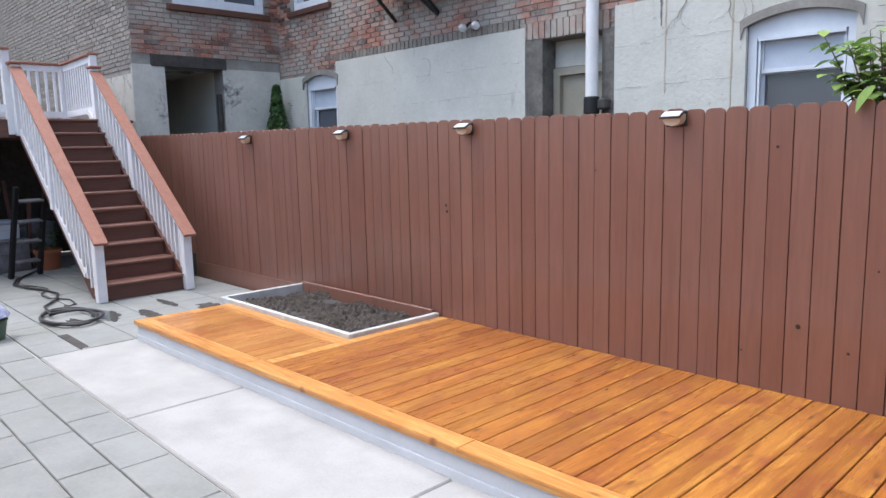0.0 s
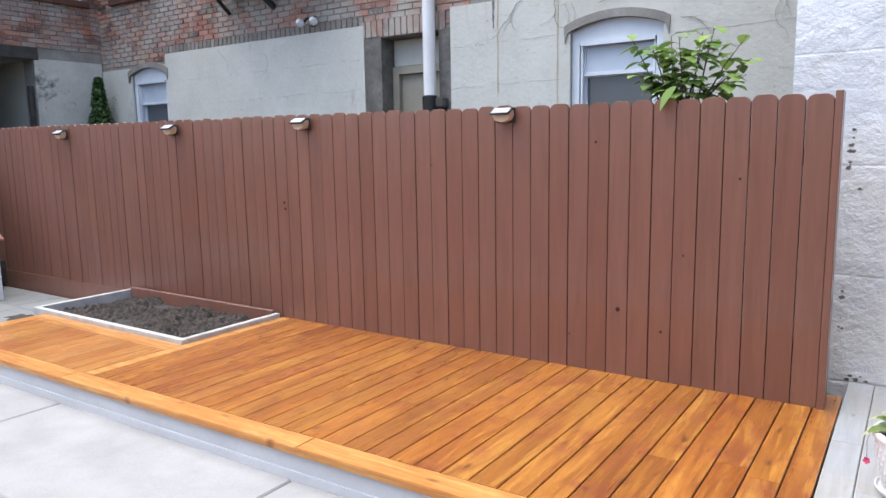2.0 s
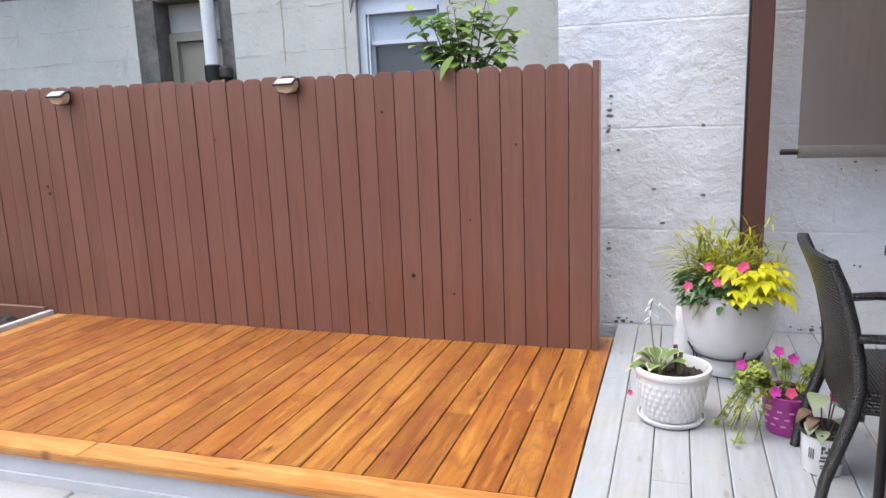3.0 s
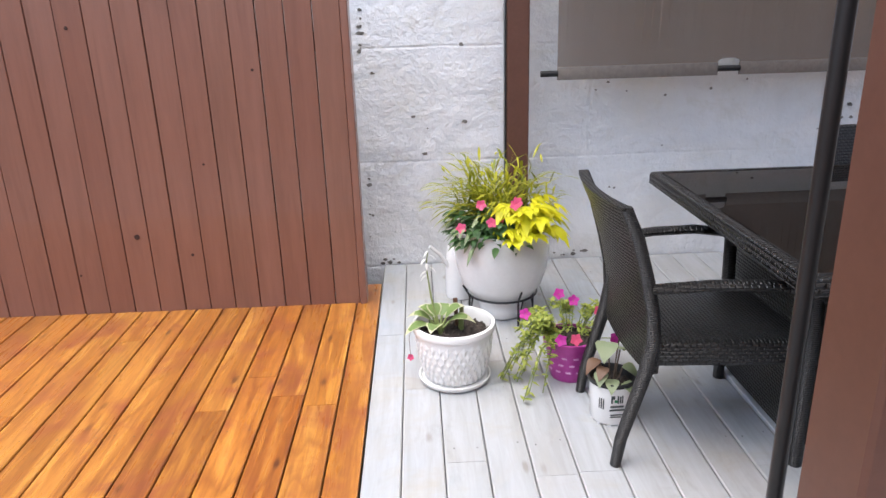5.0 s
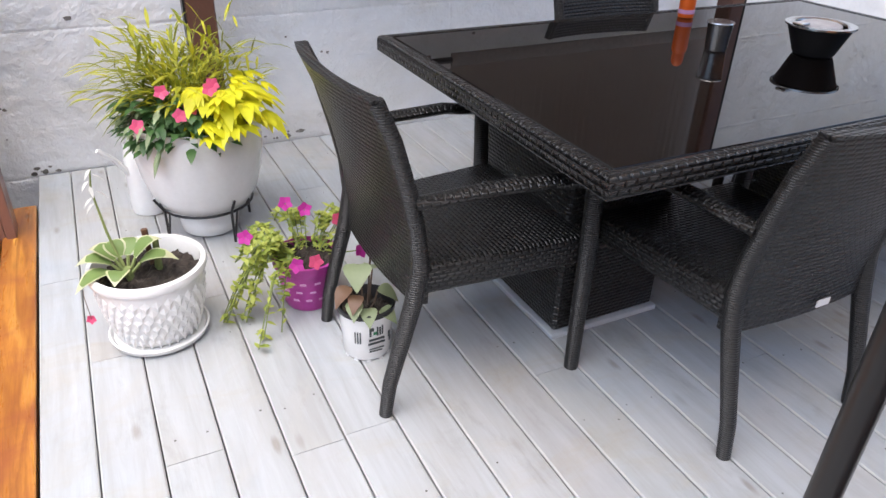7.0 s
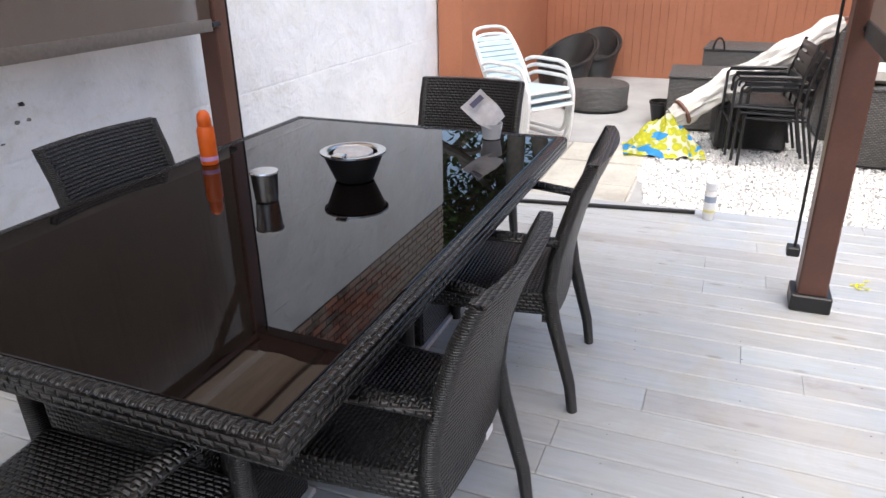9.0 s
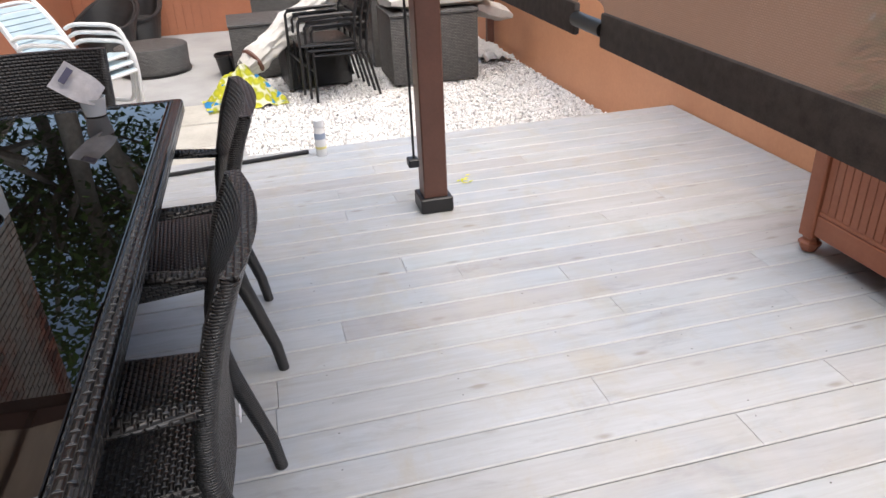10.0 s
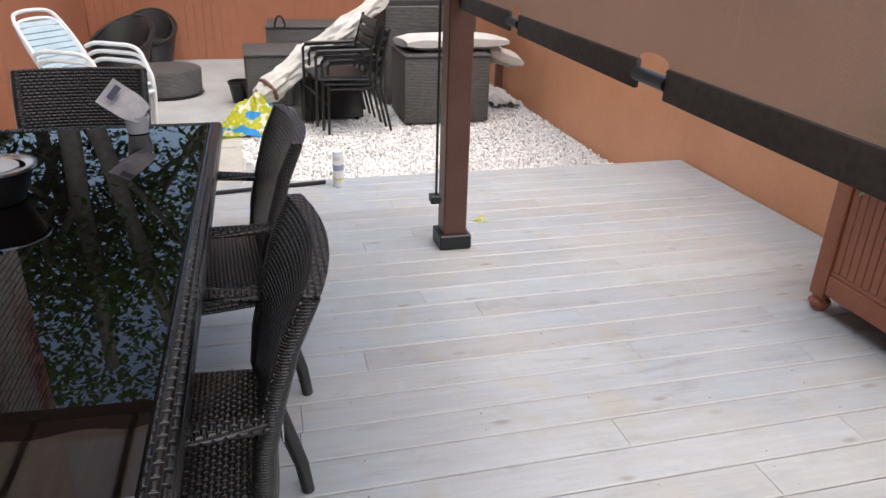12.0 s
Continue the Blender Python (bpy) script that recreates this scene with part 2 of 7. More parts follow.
def painted_wall():
    """Thick white paint over rough board-cast concrete; grimy near the foot, unpainted brick above."""
    m = mat("white_painted_concrete", (0.75, 0.75, 0.74), 0.6)
    n = Nodes(m)
    v = n.world()
    a, b, c = n.noise(v, 2.2, 7, 0.65, 0.3), n.noise(v, 11, 5, 0.65), n.noise(v, 45, 3, 0.6)
    col = n.ramp(a, [(0.3, (0.66, 0.68, 0.70)), (0.55, (0.77, 0.785, 0.80)), (0.75, (0.81, 0.815, 0.82))])
    worn = n.ramp(n.noise(n.world((1, 1, 1.5)), 5.5, 8, 0.72, 0.5), [(0.55, grey(0)), (0.70, grey(0.45))])
    col = n.mix(worn, col, (0.58, 0.56, 0.50))
    warm = n.ramp(n.noise(n.world((0.8, 1, 1.3)), 1.5, 6, 0.65, 0.6), [(0.46, grey(0)), (0.66, grey(0.5))])
    col = n.mix(warm, col, (0.69, 0.665, 0.61))
    fleck = n.ramp(n.noise(v, 19, 7, 0.75, 0.4), [(0.67, grey(0)), (0.71, grey(0.8))])
    col = n.mix(fleck, col, (0.36, 0.345, 0.31))
    n.color(col)
    h = n.math("ADD", n.math("MULTIPLY", a, 0.8), n.math("ADD", n.math("MULTIPLY", b, 0.42), n.math("MULTIPLY", c, 0.07)))
    br = n.add("TexBrick")
    br.offset = 0.37
    br.inputs["Scale"].default_value, br.inputs["Brick Width"].default_value, br.inputs["Row Height"].default_value = 1.0, 1.3, 0.62
    br.inputs["Mortar Size"].default_value, br.inputs["Mortar Smooth"].default_value = 0.012, 1.0
    c3, cx = n.add("SeparateXYZ"), n.add("CombineXYZ")
    n.link(n.world(), c3.inputs[0])
    wob = n.math("MULTIPLY", n.noise(v, 3.0, 2), 0.018)
    n.link(n.math("ADD", c3.outputs[0], wob), cx.inputs[0])
    n.link(n.math("ADD", c3.outputs[2], wob), cx.inputs[1])
    n.link(cx.outputs[0], br.inputs["Vector"])
    h = n.math("SUBTRACT", h, n.math("MULTIPLY", br.outputs["Fac"], 0.055))
    n.bump(h, 0.9, 0.04)
    return m


def grimy(m, soot, low, high, amount, stretch=(3.2, 3.2, 0.75)):
    """Soot and damp run down a rendered wall in ragged patches, with fine dark chips."""
    n = Nodes(m)
    col = n.b.inputs["Base Color"].links[0].from_socket
    run = n.ramp(n.noise(n.world(stretch), 1.5, 8, 0.72, 0.5), [(low, grey(0)), (high, grey(amount))])
    chip = n.ramp(n.noise(n.world(), 16, 6, 0.7, 0.6), [(0.64, grey(0)), (0.70, grey(0.7))])
    n.color(n.mix(chip, n.mix(run, col, soot), soot))


WALLWHITE = painted_wall()
STUCCO = speckled("cream_stucco", (0.50, 0.495, 0.44), (0.61, 0.605, 0.55), 1.6, 0.85, 0.8, 0.018, (0.53, 0.52, 0.46), 25)
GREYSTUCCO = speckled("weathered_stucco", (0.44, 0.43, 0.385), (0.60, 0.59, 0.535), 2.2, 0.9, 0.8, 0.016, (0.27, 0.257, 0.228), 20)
grimy(STUCCO, (0.22, 0.205, 0.175), 0.62, 0.78, 0.6)
CEMENT = speckled("dark_cement", (0.075, 0.070, 0.062), (0.20, 0.19, 0.17), 5.0, 0.9, 0.6, 0.012, (0.045, 0.042, 0.038), 25)
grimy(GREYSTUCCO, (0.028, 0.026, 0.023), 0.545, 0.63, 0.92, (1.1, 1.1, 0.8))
MORTAR = speckled("old_mortar", (0.19, 0.178, 0.16), (0.31, 0.293, 0.265), 4.0, 0.95, 0.5, 0.006, (0.42, 0.41, 0.38), 40)


def brick_paint(name, stops, faded):
    m = mat(name, (0.3, 0.12, 0.08), 0.85)
    n = Nodes(m)
    v = n.world()
    col = n.ramp(n.add("NewGeometry").outputs["Random Per Island"], stops)
    f = n.ramp(n.noise(v, 0.5, 6, 0.68, 0.5), [(0.41, grey(0)), (0.53, grey(0.9))])
    col = n.mix(f, col, faded)
    sp = n.noise(v, 30, 4, 0.7)
    col = n.mix(n.ramp(sp, [(0.585, grey(0)), (0.66, grey(0.75))]), col, (0.46, 0.44, 0.41))
    n.color(col)
    n.bump(sp, 0.5, 0.006)
    return m


BRICK = brick_paint("red_brick", [(0.0, (0.07, 0.045, 0.038)), (0.25, (0.20, 0.075, 0.05)), (0.6, (0.33, 0.11, 0.065)), (0.85, (0.41, 0.16, 0.10)), (1.0, (0.34, 0.25, 0.20))], (0.39, 0.36, 0.315))
BRICKGREY = brick_paint("greyed_brick", [(0.0, (0.14, 0.122, 0.105)), (0.5, (0.215, 0.19, 0.165)), (1.0, (0.29, 0.262, 0.23))], (0.23, 0.208, 0.18))
WINGLASS = mat("window_glass", (0.10, 0.11, 0.13), 0.03)
BLIND = speckled("frosted_blind", (0.50, 0.56, 0.64), (0.60, 0.66, 0.74), 4.0, 0.4, 0.02)
DOORTAN = speckled("tan_door_paint", (0.30, 0.275, 0.215), (0.36, 0.33, 0.26), 5.0, 0.6, 0.1)
VINYL = speckled("white_vinyl", (0.66, 0.70, 0.76), (0.74, 0.78, 0.83), 5.0, 0.4, 0.02)
PIPEWHITE = speckled("white_plastic_pipe", (0.70, 0.70, 0.70), (0.80, 0.80, 0.80), 5.0, 0.4, 0.03)


# ---- mesh helpers ----
def bm_box(bm, x0, y0, z0, x1, y1, z1, m=None):
    vs = [bm.verts.new((x, y, z)) for z in (z0, z1) for y in (y0, y1) for x in (x0, x1)]
    if m is not None:
        for v in vs:
            v.co = m @ v.co
    for f in ((0, 2, 3, 1), (4, 5, 7, 6), (0, 1, 5, 4), (2, 6, 7, 3), (0, 4, 6, 2), (1, 3, 7, 5)):
        bm.faces.new([vs[i] for i in f])
    return vs


def box(x0, y0, z0, x1, y1, z1, bevel=0.0, segs=1, m=None):
    bm = bmesh.new()
    bm_box(bm, x0, y0, z0, x1, y1, z1, m)
    if bevel:
        bmesh.ops.bevel(bm, geom=bm.edges[:], offset=bevel, segments=segs, affect="EDGES", profile=0.5)
    return bm


def tube(points, radius, sides=8, bm=None, closed=False, flat=1.0):
    """A round bar swept along points; radius is one number or one per point."""
    bm = bm or bmesh.new()
    pts = [Vector(p) for p in points]
    rad = radius if isinstance(radius, (list, tuple)) else [radius] * len(pts)
    rings, up = [], None
    for i, p in enumerate(pts):
        d = (pts[min(i + 1, len(pts) - 1)] - pts[max(i - 1, 0)]).normalized()
        if closed:
            d = (pts[(i + 1) % len(pts)] - pts[i - 1]).normalized()
        if up is None:
            up = d.orthogonal().normalized()
        side = d.cross(up).normalized()
        up = side.cross(d).normalized()
        rings.append([bm.verts.new(p + rad[i] * (math.cos(a) * up + math.sin(a) * side * flat)) for a in (2 * math.pi * k / sides for k in range(sides))])
    n = len(rings)
    for i in range(n if closed else n - 1):
        a, b = rings[i], rings[(i + 1) % n]
        for k in range(sides):
            bm.faces.new((a[k], a[(k + 1) % sides], b[(k + 1) % sides], b[k]))
    if not closed:
        bm.faces.new(rings[0][::-1])
        bm.faces.new(rings[-1])
    return bm


def lathe(profile, sides=32, bm=None):
    """Turns (radius, height) pairs round z."""
    bm = bm or bmesh.new()
    rings = []
    for r, z in profile:
        rings.append([bm.verts.new((r * math.cos(a), r * math.sin(a), z)) for a in (2 * math.pi * k / sides for k in range(sides))] if r > 1e-5 else [bm.verts.new((0, 0, z))])
    for a, b in zip(rings, rings[1:]):
        for k in range(sides):
            q = [a[k % len(a)], a[(k + 1) % len(a)], b[(k + 1) % len(b)], b[k % len(b)]]
            q = list(dict.fromkeys(q))
            if len(q) > 2:
                bm.faces.new(q)
    return bm


def prism(outline, z0, z1, axis="z"):
    """A flat outline pulled along an axis."""
    bm = bmesh.new()
    put = {"z": lambda u, v, w: (u, v, w), "y": lambda u, v, w: (u, w, v), "x": lambda u, v, w: (w, u, v)}[axis]
    a = [bm.verts.new(put(u, v, z0)) for u, v in outline]
    b = [bm.verts.new(put(u, v, z1)) for u, v in outline]
    n = len(a)
    for i in range(n):
        bm.faces.new((a[i], a[(i + 1) % n], b[(i + 1) % n], b[i]))
    bm.faces.new(a[::-1])
    bm.faces.new(b)
    bmesh.ops.recalc_face_normals(bm, faces=bm.faces[:])
    return bm


def metre_map(bm):
    uv = bm.loops.layers.uv.new("map")
    bm.normal_update()
    for f in bm.faces:
        n = f.normal
        i = max(range(3), key=lambda k: abs(n[k]))
        for l in f.loops:
            c = l.vert.co
            l[uv].uv = ((c.y, c.z), (c.x, c.z), (c.x, c.y))[i]


def mesh(name, bm, material, smooth=False, mapped=False):
    if mapped:
        metre_map(bm)
    me = bpy.data.meshes.new(name)
    bm.to_mesh(me)
    bm.free()
    me.materials.append(material)
    if smooth:
        me.shade_smooth()
        me.set_sharp_from_angle(angle=radians(40))
    return me


def part(name, bm, material, parent, label="", smooth=False, mapped=False, kind=""):
    ob = new(name, mesh(name, bm, material, smooth, mapped))
    ob.parent = parent
    return tagged(ob, label, kind=kind)


def solid(name, bm, material, label="", category="", group="", kind="", smooth=False, mapped=False, at=None):
    ob = new(name, mesh(name, bm, material, smooth, mapped))
    if at is not None:
        ob.matrix_world = at
    return tagged(ob, label, category, group, kind)


def thing(name, label, category, at=None, group="", kind=""):
    ob = new(name)
    ob.empty_display_size = 0.1
    if at is not None:
        ob.matrix_world = at
    return tagged(ob, label, category, group, kind)


def wavy(points, amount, step, seed):
    """Points along a polyline with a little unevenness."""
    rnd, out = random.Random(seed), []
    for a, b in zip(points, points[1:]):
        a, b = Vector(a), Vector(b)
        n = max(1, int((b - a).length / step))
        out += [a.lerp(b, k / n) + Vector([rnd.uniform(-amount, amount) for _ in range(3)]) for k in range(n)]
    return out + [Vector(points[-1])]


# ---- ground ----
GROUND = -0.17      # patio level; the decks' tops lie at z = 0
GRAVEL = -0.32
bm = bmesh.new()
bmesh.ops.create_grid(bm, x_segments=1, y_segments=1, size=400)
solid("ground", bm, DARK, "dark bare earth under and around the yard", "ground", kind="structure", at=pose(0, 0, -0.42))

# patio: sand bed, flagstones and the cast strip beside the deck
patio = solid("pavement", box(-22, -1.73, -0.41, 0.10, 2.95, GROUND - 0.022), JOINT, "grey bluestone patio with sandy joints", "patio", kind="structure")
cast = solid("concrete_path", box(-5.88, 0.395, -0.40, 0.10, 1.30, GROUND - 0.012), CONCRETE, "pale cast concrete strip with tooled joints", "path", kind="structure")
for x0, x1 in ((-5.87, -4.0), (-3.985, -2.005), (-1.99, -0.06)):
    part("slab", box(x0, 0.40, GROUND - 0.03, x1, 1.29, GROUND, 0.008), CONCRETE, cast)

# deck of oiled boards
EDGE = lambda x: 1.245 + 0.019 * x
# body in near-black, so the gaps between boards get their shade from its colour
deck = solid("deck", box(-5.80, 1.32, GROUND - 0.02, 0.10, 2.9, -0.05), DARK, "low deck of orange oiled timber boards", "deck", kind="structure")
part("fascia", prism([(-5.83, EDGE(-5.83) + 0.022), (0.10, EDGE(0.1) + 0.022), (0.10, EDGE(0.1) + 0.06), (-5.83, EDGE(-5.83) + 0.06)], GROUND - 0.02, -0.034), FASCIA, deck, "pale grey painted board")
part("fascia_ledge", prism([(-5.83, EDGE(-5.83) + 0.010), (0.10, EDGE(0.1) + 0.010), (0.10, EDGE(0.1) + 0.021), (-5.83, EDGE(-5.83) + 0.021)], GROUND - 0.02, GROUND + 0.045), FASCIA, deck, "pale grey painted skirting strip")
part("fascia", box(-5.83, EDGE(-5.8) + 0.06, GROUND - 0.02, -5.79, 2.06, -0.034), FASCIA, deck)

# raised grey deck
# near-black body again paints the shade seen between the boards
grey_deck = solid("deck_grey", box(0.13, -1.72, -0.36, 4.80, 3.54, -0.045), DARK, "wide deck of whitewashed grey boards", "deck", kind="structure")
part("rim_board", box(4.785, -1.735, -0.36, 4.812, 3.54, -0.032), GREYDECK, grey_deck)
part("rim_board", box(0.104, -1.735, -0.2, 0.128, 1.2, -0.032), GREYDECK, grey_deck)

# white painted wall behind the grey deck, brick above the paint
wall = solid("wall_north", box(-0.27, 3.56, -0.4, 7.72, 3.95, 2.74), WALLWHITE, "rough white-painted concrete wall, chipped at its foot", "wall", kind="structure")
solid("wall_north_upper", box(-0.26, 3.575, 2.742, 7.71, 3.95, 7.0), MORTAR, "bare brick wall above the white paint", "wall", kind="structure")
solid("wall_north_side", box(7.725, 3.55, -0.4, 7.85, 9.0, 1.72), ORANGEWALL, "terracotta painted side wall", "wall", kind="structure")
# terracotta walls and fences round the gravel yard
solid("wall_south", box(-22, -1.90, -0.4, 11.4, -1.742, 1.85), LITWALL, "smooth terracotta painted wall, its colour lightened to look sunlit", "wall", kind="structure")
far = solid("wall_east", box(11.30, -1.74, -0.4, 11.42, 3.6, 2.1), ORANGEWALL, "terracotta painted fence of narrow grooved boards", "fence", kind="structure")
solid("wall_return", box(7.73, 3.30, -0.4, 11.29, 3.40, 1.70), ORANGEWALL, "terracotta painted fence panel", "fence", kind="structure")
solid("wall_return_post", box(7.60, 3.28, -0.4, 7.72, 3.54, 1.74, 0.006), ORANGEWALL, "terracotta painted corner post", "post", kind="structure")

# gravel yard
solid("gravel_bed", box(4.82, -1.74, -0.41, 11.29, 3.5, GRAVEL - 0.025), CONCRETE, "sandy bed under the white gravel", "gravel", kind="structure")
conc = solid("pavement_yard", box(7.35, 1.05, -0.40, 11.28, 3.28, GRAVEL + 0.004, 0.01), CONCRETE, "plain pale concrete slab", "pavement", kind="structure")


def pebbles():
    rnd = random.Random(5)
    co, faces = [], []
    octa = [(1, 0, 0), (0, 1, 0), (-1, 0, 0), (0, -1, 0), (0, 0, 1), (0, 0, -1)]
    tri = [(0, 1, 4), (1, 2, 4), (2, 3, 4), (3, 0, 4), (1, 0, 5), (2, 1, 5), (3, 2, 5), (0, 3, 5)]
    n = 0
    while n < 42000:
        x = 4.84 + 5.4 * rnd.random() ** 1.5
        y = rnd.uniform(-1.72, 1.9)
        if y > 1.25 + 0.3 * math.sin(3 * x) * 0.3 and x < 7.35 or (x > 7.3 and y > 1.02):
            continue
        r = rnd.uniform(0.009, 0.022)
        m = pose(x, y, GRAVEL - 0.022 + rnd.uniform(0, 0.022), rnd.uniform(0, 60), rnd.uniform(0, 60), rnd.uniform(0, 360)) @ Matrix.Diagonal((r, r * rnd.uniform(0.6, 0.9), r * rnd.uniform(0.5, 0.8), 1))
        b = len(co)
        co += [tuple(m @ Vector(c)) for c in octa]
        faces += [(a + b, c + b, d + b) for a, c, d in tri]
        n += 1
    me = bpy.data.meshes.new("gravel")
    me.from_pydata(co, [], faces)
    me.materials.append(GRAVELMAT)
    return tagged(new("gravel", me), "loose white marble gravel", "gravel", kind="stuff")


pebbles()
YARDSTONE = speckled("yard_flagstone", (0.33, 0.31, 0.27), (0.46, 0.44, 0.39), 3.0, 0.85, 0.3, 0.004, (0.27, 0.25, 0.21), 40)
stones = solid("pavement_flags", box(4.83, 1.27, -0.40, 7.34, 3.52, GRAVEL - 0.02), JOINT, "worn tan flagstones beside the gravel", "pavement", kind="structure")
for i, x in enumerate((4.84, 5.47, 6.10, 6.73)):
    for j, y in enumerate((1.29, 2.03, 2.77)):
        part("flagstone", box(x, y, GRAVEL - 0.03, x + 0.615, y + 0.725, GRAVEL + 0.006 * ((i + j) % 2), 0.008), YARDSTONE, stones)

# ---- neighbouring house behind the fence ----
YB = 5.5


def brick_field(name, u0, u1, z0, z1, put, depth, material, label, skip=lambda u, z: False):
    """Courses of bricks standing 5 mm proud of their mortar; put maps (along, out, up) to the world."""
    rnd = random.Random(11)
    co, faces = [], []
    row, z = 0, z0
    while z < z1:
        u = u0 - (0.105 if row % 2 else 0)
        while u < u1:
            a, b = max(u, u0), min(u + 0.198, u1)
            if b - a > 0.03 and not skip((a + b) / 2, z + 0.03):
                o = rnd.uniform(-0.003, 0.004)
                k = len(co)
                for uu, zz in ((a, z), (b, z), (b, z + 0.058), (a, z + 0.058)):
                    co.append(put(uu, depth + 0.006, zz))
                for uu, zz in ((a + 0.003, z + 0.003), (b - 0.003, z + 0.003), (b - 0.003, z + 0.055), (a + 0.003, z + 0.055)):
                    co.append(put(uu, -0.006 + o, zz))
                faces += [(k + 4, k + 5, k + 6, k + 7)] + [(k + i, k + (i + 1) % 4, k + 4 + (i + 1) % 4, k + 4 + i) for i in range(4)]
            u += 0.21
        z += 0.068
        row += 1
    me = bpy.data.meshes.new(name)
    me.from_pydata(co, [], faces)
    me.materials.append(material)
    return me


house = thing("house", "old brick row house with peeling cream stucco below", "house")
HOLES = [(-9.66, -8.80, 1.0, 2.60), (-5.05, -4.02, 0.2, 2.60), (-2.49, -1.60, 1.0, 2.52), (-9.95, -8.97, 3.62, 5.0)]


def holed_wall(x0, x1, z0, z1, y0, y1, holes):
    """A wall along x with rectangular openings right through it."""
    bm = bmesh.new()
    xs = sorted({x0, x1, *[min(max(v, x0), x1) for h in holes for v in h[:2]]})
    zs = sorted({z0, z1, *[min(max(v, z0), z1) for h in holes for v in h[2:]]})
    for a, b in zip(xs, xs[1:]):
        for c, d in zip(zs, zs[1:]):
            u, v = (a + b) / 2, (c + d) / 2
            if not any(h[0] < u < h[1] and h[2] < v < h[3] for h in holes):
                bm_box(bm, a, y0, c, b, y1, d)
    bmesh.ops.remove_doubles(bm, verts=bm.verts[:], dist=1e-5)
    return bm


part("wall", holed_wall(-10.45, 4.0, -0.4, 7.5, YB, YB + 0.35, HOLES), MORTAR, house)
part("stucco", holed_wall(-8.79, -5.05, -0.4, 2.76, YB - 0.035, YB, []), STUCCO, house, "cream stucco, cracked and scored into blocks")
part("stucco", holed_wall(-3.855, 3.9, -0.4, 2.82, YB - 0.035, YB, HOLES), STUCCO, house)
part("stucco", holed_wall(-10.45, -8.80, -0.4, 2.62, YB - 0.02, YB, HOLES), STUCCO, house)


def upper_skip(u, z):
    lim = 2.80 if -8.79 < u < -5.05 else 2.84 if u > -3.93 else 2.64 if u < -8.7 else 2.62
    return z < lim + 0.03 * math.sin(7 * u) or any(h[0] - 0.08 < u < h[1] + 0.08 and h[2] < z < h[3] + 0.06 for h in HOLES)


ob = new("brickwork", brick_field("brickwork", -10.44, 3.5, 2.6, 4.7, lambda u, o, z: (u, YB - 0.006 + o, z), 0.0, BRICK, "", upper_skip))
ob.parent = house
tagged(ob, "weathered red brick courses", kind="stuff")
# projecting wing
WX, WY = -10.45, 3.03
part("wing", holed_wall(-22.0, WX, -0.4, 7.5, WY, WY + 0.3, []), MORTAR, house)
bm = bmesh.new()
for y0, y1, z0, z1 in ((WY + 0.302, 3.50, -0.4, 2.72), (4.44, YB, -0.4, 2.72), (WY + 0.302, YB, 2.72, 3.62), (WY + 0.302, 3.70, 3.62, 5.2), (5.25, YB, 3.62, 5.2), (WY + 0.302, YB, 5.2, 7.5)):
    bm_box(bm, WX - 0.3, y0, z0, WX, y1, z1)
part("wing_front", bm, MORTAR, house)
for q in ((WX, WY - 0.02, WX + 0.025, 3.50, 2.74), (WX, 4.44, WX + 0.025, YB - 0.03, 2.74), (WX - 2.0, WY - 0.025, WX, WY, 2.6)):
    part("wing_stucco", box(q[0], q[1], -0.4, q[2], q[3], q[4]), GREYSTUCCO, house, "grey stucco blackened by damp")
ob = new("brickwork", brick_field("brickwork", WY, YB, 2.9, 4.8, lambda u, o, z: (WX + 0.006 - o, u, z), 0.0, BRICK, "", lambda u, z: 3.65 < u < 5.3 and 3.55 < z))
ob.parent = house
tagged(ob, "weathered red brick courses", kind="stuff")
ob = new("brickwork", brick_field("brickwork", -21.9, WX, 2.0, 6.2, lambda u, o, z: (u, WY - 0.006 + o, z), 0.0, BRICKGREY, "", lambda u, z: u > WX - 1.2 and z < 2.65))
ob.parent = house
tagged(ob, "pale greyed brick courses", kind="stuff")
part("beam", box(WX - 0.05, 3.30, 2.72, WX + 0.045, 4.50, 2.90, 0.01), DARK, house, "dark timber lintel over the passage")
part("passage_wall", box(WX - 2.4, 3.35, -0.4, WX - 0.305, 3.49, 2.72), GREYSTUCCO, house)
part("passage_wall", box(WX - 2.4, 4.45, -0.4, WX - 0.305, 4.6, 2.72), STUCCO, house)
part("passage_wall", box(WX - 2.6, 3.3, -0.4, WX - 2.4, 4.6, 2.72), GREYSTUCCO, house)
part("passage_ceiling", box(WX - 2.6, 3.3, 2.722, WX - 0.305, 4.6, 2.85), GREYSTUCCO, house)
part("passage_post", box(WX - 0.10, 4.36, 1.2, WX - 0.04, 4.43, 2.35, 0.006), DARK, house)


